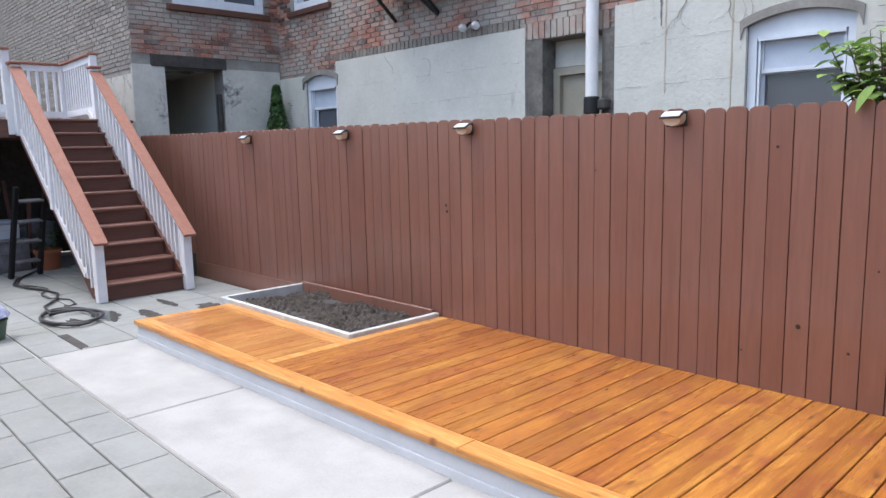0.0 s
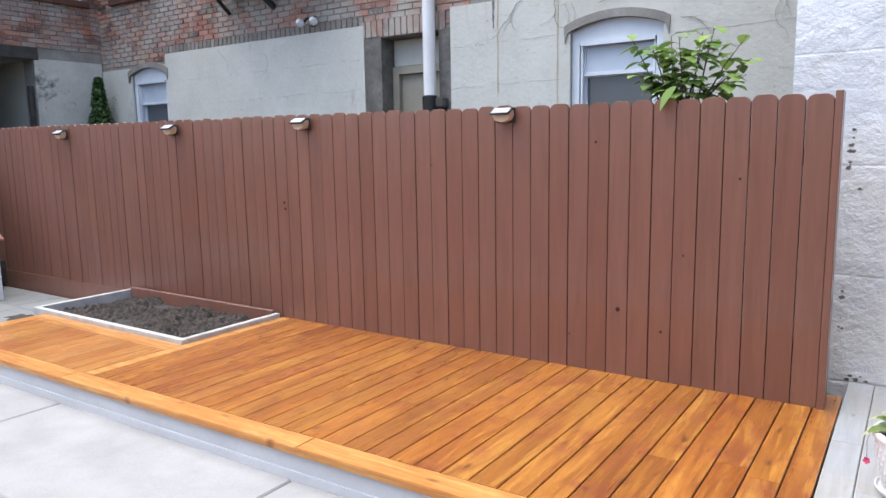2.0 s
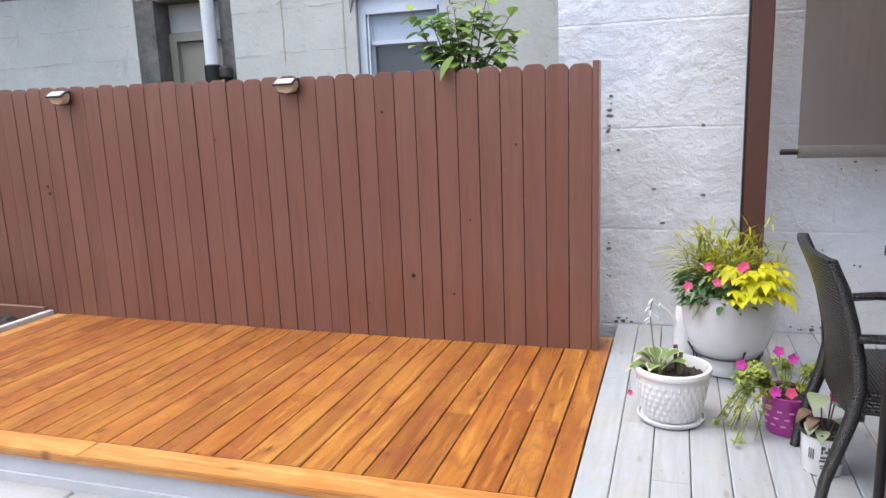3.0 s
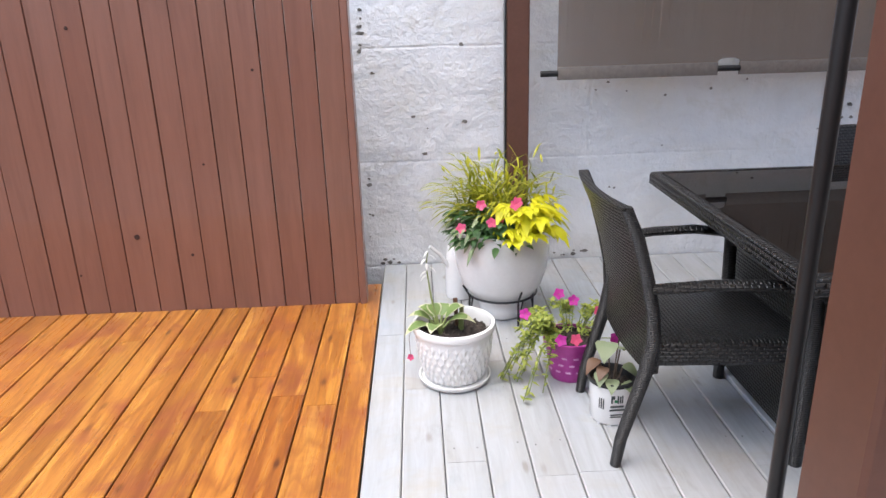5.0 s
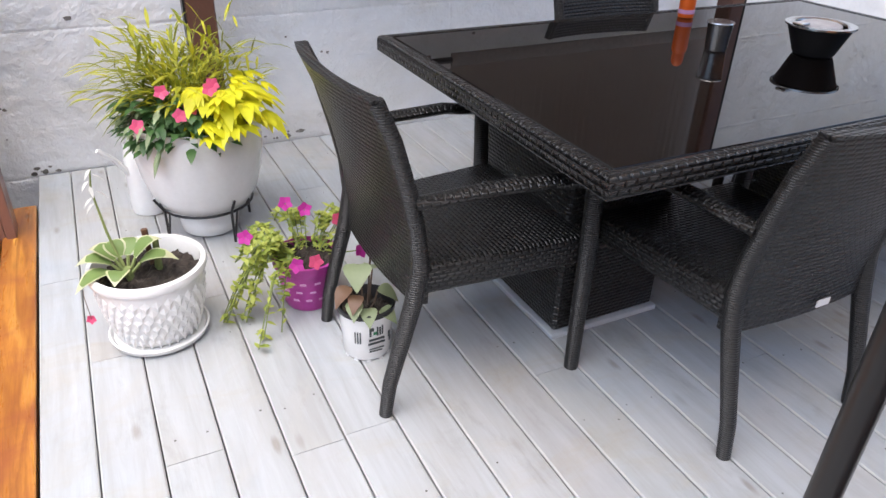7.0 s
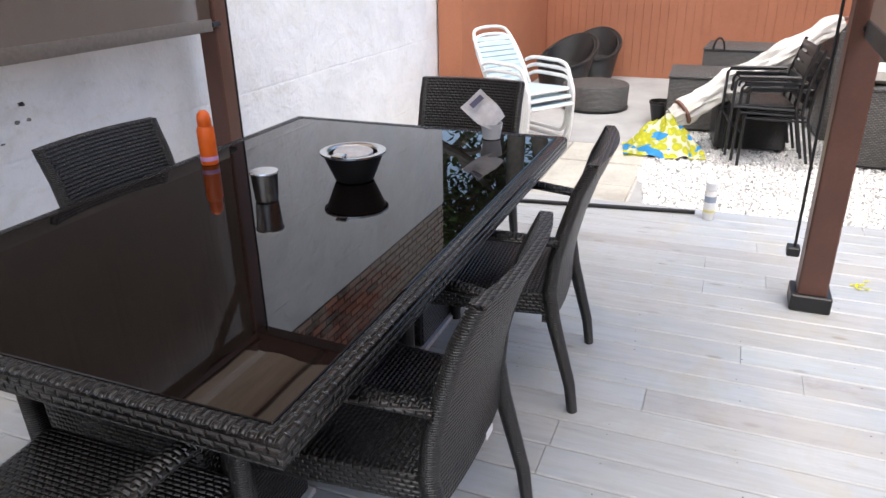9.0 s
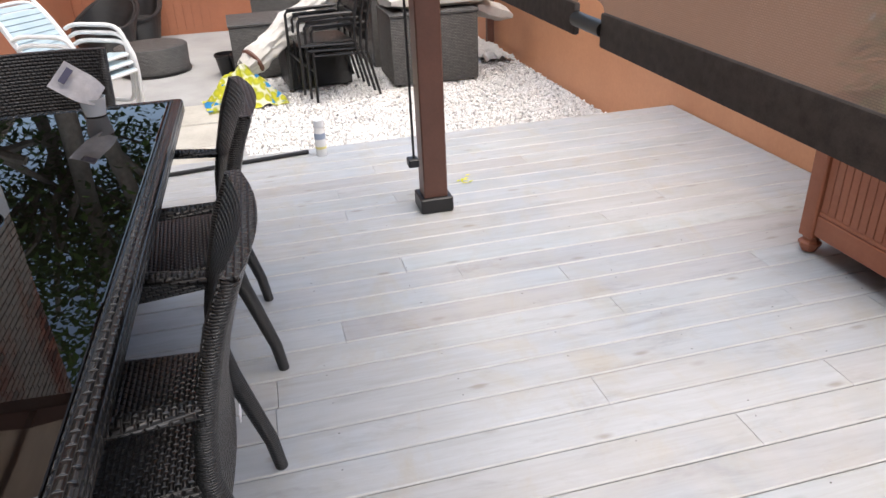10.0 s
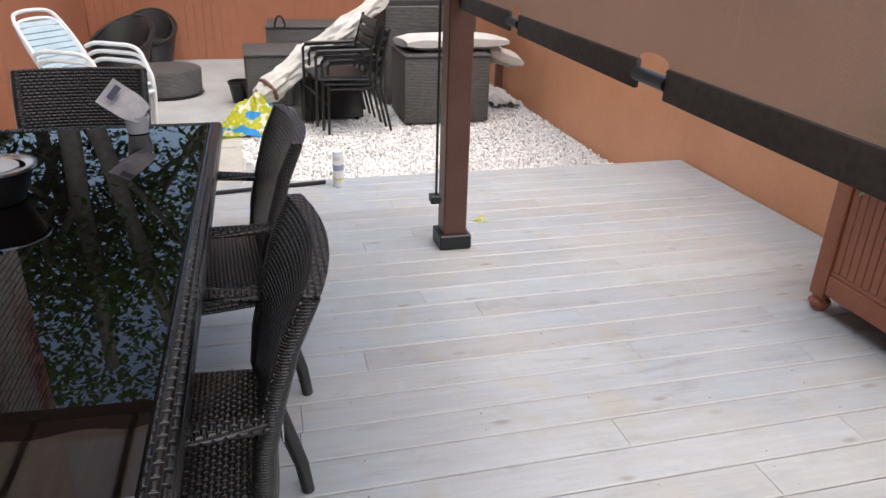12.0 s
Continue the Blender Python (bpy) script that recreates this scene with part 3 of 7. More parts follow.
def sash(name, x0, x1, z0, z1, arch=0.10):
    """A white sash window in the facade: arched frame, two sashes, blind behind the upper one."""
    w = part(name, box(x0, YB + 0.18, z0, x1, YB + 0.2, z1 - 0.01), WINGLASS, house, "dark room behind glass")
    fr = bmesh.new()
    t = 0.075
    bm_box(fr, x0, YB + 0.02, z0, x0 + t, YB + 0.16, z1)
    bm_box(fr, x1 - t, YB + 0.02, z0, x1, YB + 0.16, z1)
    bm_box(fr, x0 + t, YB + 0.02, z1 - 0.19, x1 - t, YB + 0.16, z1)
    bm_box(fr, x0 + t + 0.012, YB + 0.005, z1 - 0.225, x1 - t - 0.012, YB + 0.02, z1 - 0.19)
    for xa in (x0 + t + 0.012, x1 - t - 0.03):
        bm_box(fr, xa, YB + 0.03, z0, xa + 0.018, YB + 0.065, z1 - 0.19)
    part("frame", fr, VINYL, w, "white painted window frame")
    mid = z0 + (z1 - z0) * 0.67
    sm = bmesh.new()
    a, b, s = x0 + t, x1 - t, 0.045
    for lo, hi, y in ((mid, z1 - 0.17, YB + 0.07), (z0, mid + 0.035, YB + 0.11)):
        bm_box(sm, a, y, lo, a + s, y + 0.035, hi)
        bm_box(sm, b - s, y, lo, b, y + 0.035, hi)
        bm_box(sm, a + s, y, hi - s, b - s, y + 0.035, hi)
        bm_box(sm, a + s, y, lo, b - s, y + 0.035, lo + s * 0.8)
    part("sash", sm, VINYL, w)
    part("pane", box(a + s, YB + 0.085, mid + 0.03, b - s, YB + 0.092, z1 - 0.21), BLIND, w, "frosted pale blue pane")
    part("pane", box(a + s, YB + 0.125, z0 + 0.03, b - s, YB + 0.132, mid), WINGLASS, w)
    # segmental arch of cement over the opening
    n, out = 12, []
    for k in range(n + 1):
        u = k / n
        out.append((x0 - 0.02 + (x1 - x0 + 0.04) * u, z1 - arch + arch * math.sin(math.pi * u) ** 0.8))
    outline = out + [(x1 + 0.05, z1 - arch - 0.10), (x1 + 0.06, z1 - arch + 0.06)] + [(x - 0.02 + 0.04 * k / n, z + 0.075) for k, (x, z) in reversed(list(enumerate(out)))] + [(x0 - 0.06, z1 - arch + 0.06), (x0 - 0.05, z1 - arch - 0.10)]
    part("arch", prism(outline, YB - 0.05, YB + 0.10, "y"), MORTAR, w, "brown cement arch")
    return w


sash("window", -2.49, -1.60, 1.0, 2.52)
sash("window", -9.66, -8.80, 1.0, 2.60)
w = part("window", box(-9.95, YB + 0.18, 3.66, -8.97, YB + 0.2, 5.0), WINGLASS, house)
part("frame", box(-9.95, YB + 0.02, 3.66, -9.86, YB + 0.15, 5.0), VINYL, w)
part("frame", box(-9.06, YB + 0.02, 3.66, -8.97, YB + 0.15, 5.0), VINYL, w)
part("frame", box(-9.86, YB + 0.02, 3.66, -9.06, YB + 0.15, 3.78), VINYL, w)
part("sill", box(-10.05, YB - 0.07, 3.57, -8.87, YB + 0.15, 3.655, 0.008), POSTBROWN, w, "brown stone sill")
w = part("window", box(WX - 0.2, 3.70, 3.66, WX - 0.18, 5.25, 5.2), WINGLASS, house)
for y0, y1 in ((3.70, 3.78), (4.42, 4.56), (5.17, 5.25)):
    part("frame", box(WX - 0.16, y0, 3.66, WX - 0.02, y1, 5.2), VINYL, w)
part("frame", box(WX - 0.14, 3.78, 3.66, WX - 0.03, 4.42, 3.80), VINYL, w)
part("frame", box(WX - 0.14, 4.56, 3.66, WX - 0.03, 5.17, 3.80), VINYL, w)
part("sill", box(WX - 0.15, 3.60, 3.56, WX + 0.07, 5.34, 3.655, 0.008), POSTBROWN, w, "brown stone sill")
# back door in its recess
d = part("door", box(-4.70, YB + 0.22, 0.2, -4.02, YB + 0.27, 2.20), DOORTAN, house, "flat tan back door")
fr = bmesh.new()
bm_box(fr, -4.79, YB + 0.16, 0.2, -4.70, YB + 0.28, 2.29)
bm_box(fr, -4.70, YB + 0.16, 2.205, -4.02, YB + 0.28, 2.29)
part("frame", fr, DOORTAN, d)
part("panel", box(-4.79, YB + 0.2, 2.30, -4.02, YB + 0.28, 2.59), STUCCO, d, "cream board over the door")
part("reveal", box(-5.04, YB - 0.03, 0.2, -4.80, YB + 0.30, 2.62), CEMENT, house, "dark cement door reveal")
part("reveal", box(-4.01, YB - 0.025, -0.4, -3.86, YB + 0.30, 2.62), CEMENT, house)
bm = bmesh.new()
for k in range(14):
    bm_box(bm, -5.10 + 0.085 * k, YB - 0.03, 2.61, -5.10 + 0.085 * k + 0.07, YB - 0.005, 2.80)
part("lintel", bm, BRICK, house, "soldier course of red bricks", kind="stuff")
bm = bmesh.new()
for k in range(44):
    bm_box(bm, -8.78 + 0.085 * k, YB - 0.028, 2.765, -8.78 + 0.085 * k + 0.07, YB - 0.004, 2.86)
part("header_course", bm, BRICKGREY, house, "course of upright greyed bricks", kind="stuff")


# ---- things: fence lamps, bed, stairs ----
FT = lambda x: 1.605 - 0.008 * x      # fence top along its length
fence = thing("fence", "brown-stained timber fence of clipped-corner pickets", "fence", kind="structure")
part("rail", box(-10.4, 3.022, 0.25, 0.0, 3.06, 0.34), PICKET, fence)
part("rail", box(-10.4, 3.022, 1.25, 0.0, 3.06, 1.34), PICKET, fence)
part("end_post", box(0.0, 2.985, -0.05, 0.035, 3.10, 1.615, 0.004), PICKET, fence)
part("kickboard", box(-9.3, 2.985, GROUND - 0.1, -6.1, 3.02, 0.0), PICKET, fence)

bed = thing("planting_bed", "sunken planting bed framed in weathered grey timber", "planting bed")
part("frame_board", box(-6.05, 2.03, GROUND, -3.94, 2.075, 0.035, 0.004), BEDFRAME, bed)
part("frame_board", box(-3.985, 2.077, GROUND, -3.94, 2.97, 0.035, 0.004), BEDFRAME, bed)
part("frame_board", box(-6.05, 2.077, GROUND, -6.0, 2.97, 0.035, 0.004), BEDFRAME, bed)
part("back_board", box(-5.998, 2.93, GROUND, -3.99, 2.965, 0.06, 0.004), PICKET, bed, "brown-stained back board")
bm = bmesh.new()
bmesh.ops.create_grid(bm, x_segments=180, y_segments=80, size=1)
for v in bm.verts:
    x, y = v.co.x * 1.006, v.co.y * 0.426
    h = noise.fractal(Vector((x * 2.2, y * 2.2, 3)), 1, 2, 5) * 0.05 + abs(noise.noise(Vector((x * 16, y * 16, 1)))) * 0.05 + abs(noise.noise(Vector((x * 38, y * 38, 5)))) * 0.02
    v.co = (-4.993 + x, 2.503 + y, -0.05 + h)
part("soil", bm, EARTH, bed, "loose dark crumbly soil", smooth=False)


def solar_lamp():
    o = thing("fence_lamp", "small black solar wall lamp with white top panel", "lamp", group="solar lamps on the fence")
    part("body", prism([(-0.062, 0.0), (-0.06, 0.03), (0.06, 0.03), (0.062, 0.0), (0.045, -0.03), (0.0, -0.042), (-0.045, -0.03)], -0.055, 0.0, "y"), LAMPBODY, o, "warm pale plastic lens", smooth=True)
    part("housing", box(-0.068, -0.075, 0.031, 0.068, 0.0, 0.042, 0.003, m=pose(0, 0, 0.012, 30)), BLACKMETAL, o, "black plastic housing")
    part("panel", box(-0.058, -0.068, 0.0425, 0.058, -0.012, 0.046, m=pose(0, 0, 0.012, 30)), PANEL, o, "pale reflective solar panel")
    part("back_plate", box(-0.066, 0.001, -0.045, 0.066, 0.012, 0.05, 0.003), BLACKMETAL, o)
    return o


LAMPBODY = mat("lamp_lens", (0.62, 0.45, 0.30), 0.35)
PANEL = mat("solar_panel", (0.62, 0.66, 0.70), 0.12)
lamp = solar_lamp()
lamp.matrix_world = pose(-1.814, 2.972, 1.56)
for x in (-3.58, -5.206, -7.057):
    copy_thing(lamp, pose(x, 2.972, 1.56))

# stairs up to the house
RISE, RUN, NSTEP = 0.19, 0.245, 11
SX, SY0, SY1 = -7.74, 1.52, 2.40
stairs = thing("stairs", "brown-stained timber stairs with white railings", "stairs", kind="structure")
for k in range(NSTEP):
    x, z = SX - RUN * k, GROUND + RISE * (k + 1)
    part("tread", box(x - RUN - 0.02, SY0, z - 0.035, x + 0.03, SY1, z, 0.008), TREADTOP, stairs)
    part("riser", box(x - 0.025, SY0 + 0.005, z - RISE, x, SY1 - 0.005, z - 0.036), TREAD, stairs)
top = GROUND + RISE * NSTEP
slope = RISE / RUN
for y in (SY0 - 0.045, SY1 + 0.005):
    part("stringer", prism([(SX, GROUND), (SX + 0.02, GROUND + 0.16), (SX - RUN * NSTEP, top + 0.02), (SX - RUN * NSTEP, top - 0.28), (SX - 0.3, GROUND)], y, y + 0.04, "y"), TREAD, stairs)
for y, outer in ((SY0 - 0.05, -1), (SY1 + 0.05, 1)):
    rail = part("railing", box(SX - 0.02, y - 0.05, GROUND, SX + 0.08, y + 0.05, 0.56, 0.006), WHITEPAINT, stairs, "white painted railing with a brown cap")
    xt = SX - RUN * (NSTEP - 0.5)
    zt = 0.56 + (SX - xt) * slope
    ang = math.degrees(math.atan(slope))
    L = math.hypot(SX - xt, zt - 0.56)
    m = pose(SX + 0.03, y, 0.56, 0, ang, 0)
    part("cap", box(-L - 0.02, -0.075, 0.0, 0.16, 0.075, 0.035, 0.008, m=m), RAILCAP, rail, "brown-stained flat handrail")
    part("rail", box(-L, -0.022, -0.09, -0.05, 0.022, -0.002, m=m), WHITEPAINT, rail)
    part("rail", box(-L, -0.022, -0.68, -0.05, 0.022, -0.60, m=m), WHITEPAINT, rail)
    part("post", box(SX - 1.42, y - 0.045, GROUND + 0.95, SX - 1.33, y + 0.045, 0.56 + 1.36 * slope, 0.005), WHITEPAINT, rail)
    part("post", box(xt - 0.05, y - 0.05, top - 0.22, xt + 0.05, y + 0.05, zt + 0.06, 0.005), WHITEPAINT, rail)
    part("post_cap", box(xt - 0.10, y - 0.075, zt + 0.062, xt + 0.08, y + 0.075, zt + 0.095, 0.006), RAILCAP, rail)
    for k in range(1, 23):
        x = SX - k * 0.116
        if abs(x - (SX - 1.375)) < 0.06 or x < xt + 0.07:
            continue
        zc = 0.56 + (SX + 0.03 - x) * slope
        part("baluster", box(x - 0.018, y - 0.018, zc - 0.80, x + 0.018, y + 0.018, zc - 0.06), WHITEPAINT, rail)
landing = thing("landing", "brown-stained landing deck with a white railing", "deck", kind="structure")
xl = SX - RUN * NSTEP
part("floor", box(xl - 2.2, -1.7, top - 0.04, xl - 0.005, 2.98, top, 0.005), TREAD, landing)
# added dark sheet: its colour stands for the deep shade below the landing
part("back_panel", box(xl - 2.25, -1.7, GROUND, xl - 2.205, 2.98, top), DARK, landing, "added dark sheet standing for the shade under the landing")
part("beam", box(xl - 0.05, -1.2, top - 0.24, xl - 0.006, SY0 - 0.06, top - 0.042), TREAD, landing)
part("beam", box(xl - 1.58, -1.15, top - 0.24, xl - 1.52, 2.9, top - 0.042), TREAD, landing)
part("post", box(xl - 1.5, 0.2, GROUND, xl - 1.39, 0.31, top - 0.042), TREAD, landing)
part("post", box(xl - 0.16, -1.1, GROUND, xl - 0.055, -1.0, top - 0.042), TREAD, landing)


def railing_run(a, b, z, parent):
    """A level white railing from a to b, with balusters and a brown cap."""
    a, b = Vector((*a, 0)), Vector((*b, 0))
    d = (b - a).normalized()
    L = (b - a).length
    m = Matrix.Translation((a.x, a.y, z)) @ Matrix.Rotation(math.atan2(d.y, d.x), 4, "Z")
    r = part("railing", box(0, -0.022, 0.10, L, 0.022, 0.19, m=m), WHITEPAINT, parent, "white painted railing")
    part("rail", box(0, -0.022, 0.80, L, 0.022, 0.89, m=m), WHITEPAINT, r)
    part("cap", box(-0.05, -0.07, 0.892, L + 0.05, 0.07, 0.925, 0.006, m=m), RAILCAP, r, "brown-stained cap")
    for x in (0.0, L):
        part("post", box(x - 0.045, -0.045, -0.2, x + 0.045, 0.045, 0.89, m=m), WHITEPAINT, r)
    n = int(L / 0.115)
    for k in range(1, n):
        x = L * k / n
        part("baluster", box(x - 0.017, -0.017, 0.19, x + 0.017, 0.017, 0.80, m=m), WHITEPAINT, r)


railing_run((xl + 0.02, SY1 + 0.07), (xl - 1.5, SY1 + 0.12), top, landing)
railing_run((xl - 1.52, SY1 + 0.1), (xl - 1.52, -1.0), top, landing)
railing_run((xl - 0.03, SY0 - 0.12), (xl - 0.03, -1.1), top, landing)
# the dark store under the landing
solid("wall_west", box(-22.2, -1.74, -0.4, -22.0, 3.0, 6.0), MORTAR, "brick wall closing the yard beyond the landing", "wall", kind="structure")

# ---- the pergola ----
pergola = thing("pergola", "brown metal pergola with roll-down mesh screens", "pergola", kind="structure")
POSTS = {"a": (0.85, 3.36), "b": (0.848, 0.312), "c": (3.69, 0.235), "d": (3.87, 3.36)}
for k, (x, y) in POSTS.items():
    p = part("post", box(x - 0.058, y - 0.058, 0.0, x + 0.058, y + 0.058, 2.30, 0.006), POSTBROWN, pergola)
    part("foot", box(x - 0.080, y - 0.080, 0.0, x + 0.080, y + 0.080, 0.075, 0.006), BLACKMETAL, p, "black base shoe")


def bar_between(a, b, w, h, z):
    a, b = Vector((*a, z)), Vector((*b, z))
    d = b - a
    return box(0, -w / 2, 0, d.length, w / 2, h, 0.005, m=Matrix.Translation(a) @ Matrix.Rotation(math.atan2(d.y, d.x), 4, "Z"))


for p, q in ("ab", "bc", "cd", "da"):
    part("beam", bar_between(POSTS[p], POSTS[q], 0.10, 0.14, 2.302), POSTBROWN, pergola)
for x in (1.72, 2.68):
    part("rafter", box(x - 0.035, 0.37, 2.36, x + 0.035, 3.30, 2.44, 0.004), POSTBROWN, pergola)


def sheer_cloth(name, dark, light, through_share):
    """Woven cloth that passes part of the light."""
    m = mat(name, light, 0.9)
    n = Nodes(m)
    col = n.ramp(n.noise(n.world((1, 6, 1)), 3.0, 4, 0.6), [(0.35, dark), (0.65, light)])
    n.color(col)
    tl, mx = n.add("BsdfTranslucent"), n.add("MixShader")
    n.link(col, tl.inputs["Color"])
    mx.inputs[0].default_value = through_share
    n.link(n.b.outputs[0], mx.inputs[1])
    n.link(tl.outputs[0], mx.inputs[2])
    tr, open_weave = n.add("BsdfTransparent"), n.add("MixShader")
    open_weave.inputs[0].default_value = 0.29
    n.link(mx.outputs[0], open_weave.inputs[1])
    n.link(tr.outputs[0], open_weave.inputs[2])
    n.link(open_weave.outputs[0], n.t.nodes["Material Output"].inputs[0])
    return m


def screen(name, a, b, bottom, cut, hem):
    """A roll-down mesh screen between two posts with a weighted dark hem; cut: notches in its lower edge, as spans along it."""
    a, b = Vector((*a, 0)), Vector((*b, 0))
    d = b - a
    L = d.length
    m = Matrix.Translation(a) @ Matrix.Rotation(math.atan2(d.y, d.x), 4, "Z")
    s = part(name, box(0, 0, 0, 0.001, 0.001, 0.001), SCREEN, pergola, "brown woven mesh screen with a dark hem")
    bm = bmesh.new()
    edges = [0.0] + [v for c in cut for v in c] + [L]
    spans = list(zip(edges[::2], edges[1::2]))
    for x0, x1 in spans:
        bm.faces.new([bm.verts.new(m @ Vector((x, 0, z))) for x, z in ((x0, bottom + 0.067), (x1, bottom + 0.067), (x1, bottom + 0.135), (x0, bottom + 0.135))])
    for x0, x1 in cut:
        for xa, sg in ((x0, 1), (x1, -1)):
            arch = [(xa, bottom + 0.135), (xa, bottom + 0.070)] + [(xa + sg * 0.5 * (x1 - x0) * (1 - math.cos(t)), bottom + 0.072 + 0.016 * math.sin(t)) for t in (0.4, 0.8, 1.2, math.pi / 2)] + [((x0 + x1) / 2, bottom + 0.135)]
            bm.faces.new([bm.verts.new(m @ Vector((x, 0, z))) for x, z in arch])
    n = 64
    for i in range(n):
        bm.faces.new([bm.verts.new(m @ Vector((x, (0.0 if z < 2 else 0.03 * math.sin(2.1 * x + 0.4) * math.sin(7.3 * x) + 0.012 * math.sin(19 * x)), z))) for x, z in ((L * i / n, bottom + 0.135), (L * (i + 1) / n, bottom + 0.135), (L * (i + 1) / n, 2.30), (L * i / n, 2.30))])
    bmesh.ops.remove_doubles(bm, verts=bm.verts[:], dist=1e-5)
    part("cloth", bm, SCREEN, s, mapped=True)
    for x0, x1 in spans:
        part("hem", box(x0, -0.007, bottom + 0.003, x1, 0.007, bottom + 0.068, 0.004, 2, m=m), hem, s, "folded hem", smooth=True)
    for x0, x1 in [(-0.085, 0.003)] + [(a_ - 0.004, b_ + 0.004) for a_, b_ in cut] + [(L - 0.003, L + 0.06)]:
        part("bar", tube([m @ Vector((x0, 0.0, bottom + 0.036)), m @ Vector((x1, 0.0, bottom + 0.036))], 0.0155, 12), BLACKMETAL, s, "black bottom bar", smooth=True)
    return s


CANOPY = sheer_cloth("tan_canopy_cloth", (0.50, 0.40, 0.31), (0.62, 0.51, 0.40), 0.62)
HEMPALE = speckled("grey_brown_hem", (0.15, 0.13, 0.115), (0.20, 0.175, 0.155), 50, 0.85, 0.3, 0.002, None, 420)
HEM = speckled("dark_hem", (0.034, 0.028, 0.025), (0.066, 0.055, 0.049), 50, 0.85, 0.3, 0.002, None, 420)
screen("screen", (0.99, 0.335), (3.62, 0.24), 1.126, ((0.86, 0.99), (1.84, 1.94)), HEM)
screen("screen", (1.05, 3.30), (3.78, 3.30), 1.056, ((0.83, 0.94),), HEMPALE)
# canopy of tan cloth gathered between cross ribs, stopping short of the end beams
bm = bmesh.new()
NU, NV = 12, 56
grid = [[bm.verts.new((1.0 + 2.62 * i / NU, 0.44 + 2.82 * j / NV, 2.315 - 0.028 * abs(math.sin(math.pi * (3.26 - 0.44 - 2.82 * j / NV) / 0.47)) - 0.004 * math.sin(9 * i + j))) for i in range(NU + 1)] for j in range(NV + 1)]
for j in range(NV):
    for i in range(NU):
        bm.faces.new((grid[j][i], grid[j][i + 1], grid[j + 1][i + 1], grid[j + 1][i]))
canopy = part("canopy", bm, CANOPY, pergola, "tan cloth canopy", smooth=True)
for k in range(7):
    y = 3.26 - 0.47 * k
    part("rib", box(0.91, y - 0.018, 2.316, 3.78, y + 0.018, 2.345, 0.003), POSTBROWN, canopy, "dark canopy rib")
for (x, y), dx, dy in ((POSTS["c"], -0.06, 0.10), (POSTS["d"], 0.0, -0.10)):
    part("guide_cable", tube([(x + dx, y + dy, 0.27), (x + dx, y + dy, 2.3)], 0.006, 8), BLACKMETAL, pergola, smooth=True)
    part("cable_bracket", box(x + dx - 0.03, y + dy - 0.02, 0.25, x + dx + 0.03, y + dy + 0.03, 0.29, 0.005), BLACKMETAL, pergola)

part("channel", box(0.783, 3.305, 0.0, 0.791, 3.36, 2.3), BLACKMETAL, pergola, "black screen channel")
for x, sx in ((0.91, 1), (3.81, -1)):
    part("brace", tube([(x, 3.36, 1.93), (x + 0.36 * sx, 3.36, 2.31)], 0.03, 6), POSTBROWN, pergola)
part("guide_rod", tube([(0.80, 0.43, 0.02), (0.80, 0.43, 2.3)], 0.0105, 10), BLACKMETAL, pergola, "black guide rod", smooth=True)

# ---- dining table and chairs ----
TX0, TX1, TY0, TY1, TZ = 1.305, 3.363, 1.262, 2.535, 0.745
table = thing("dining_table", "black wicker dining table with a dark glass top", "table")
bm = bmesh.new()
w = 0.042
prof = [(0.0, -0.050), (0.0, -0.014), (0.004, -0.005), (0.012, 0.0), (w - 0.006, 0.0), (w, -0.003), (w, -0.050)]
loops = []
for d, z in prof:
    loops.append([bm.verts.new((x, y, TZ + z)) for x, y in ((TX0 + d, TY0 + d), (TX1 - d, TY0 + d), (TX1 - d, TY1 - d), (TX0 + d, TY1 - d))])
for a, b in zip(loops, loops[1:] + loops[:1]):
    for k in range(4):
        bm.faces.new((a[k], a[(k + 1) % 4], b[(k + 1) % 4], b[k]))
bmesh.ops.recalc_face_normals(bm, faces=bm.faces[:])
part("frame", bm, RIMWEAVE, table, "black woven rim", smooth=True, mapped=True)
part("glass_top", box(TX0 + w + 0.004, TY0 + w + 0.004, TZ - 0.010, TX1 - w - 0.004, TY1 - w - 0.004, TZ - 0.002, 0.002), GLASSTOP, table, "dark reflecting glass")
part("underside", box(TX0 + w + 0.002, TY0 + w + 0.002, TZ - 0.05, TX1 - w - 0.002, TY1 - w - 0.002, TZ - 0.012), BLACKMETAL, table)
for x in (1.525, 2.745):
    part("pedestal", box(x, 1.655, 0.02, x + 0.39, 2.145, TZ - 0.052, 0.01), WICKER, table, mapped=True)
    part("base_plate", box(x - 0.012, 1.643, 0.0, x + 0.402, 2.157, 0.019, 0.003), FASCIA, table, "pale base plate")


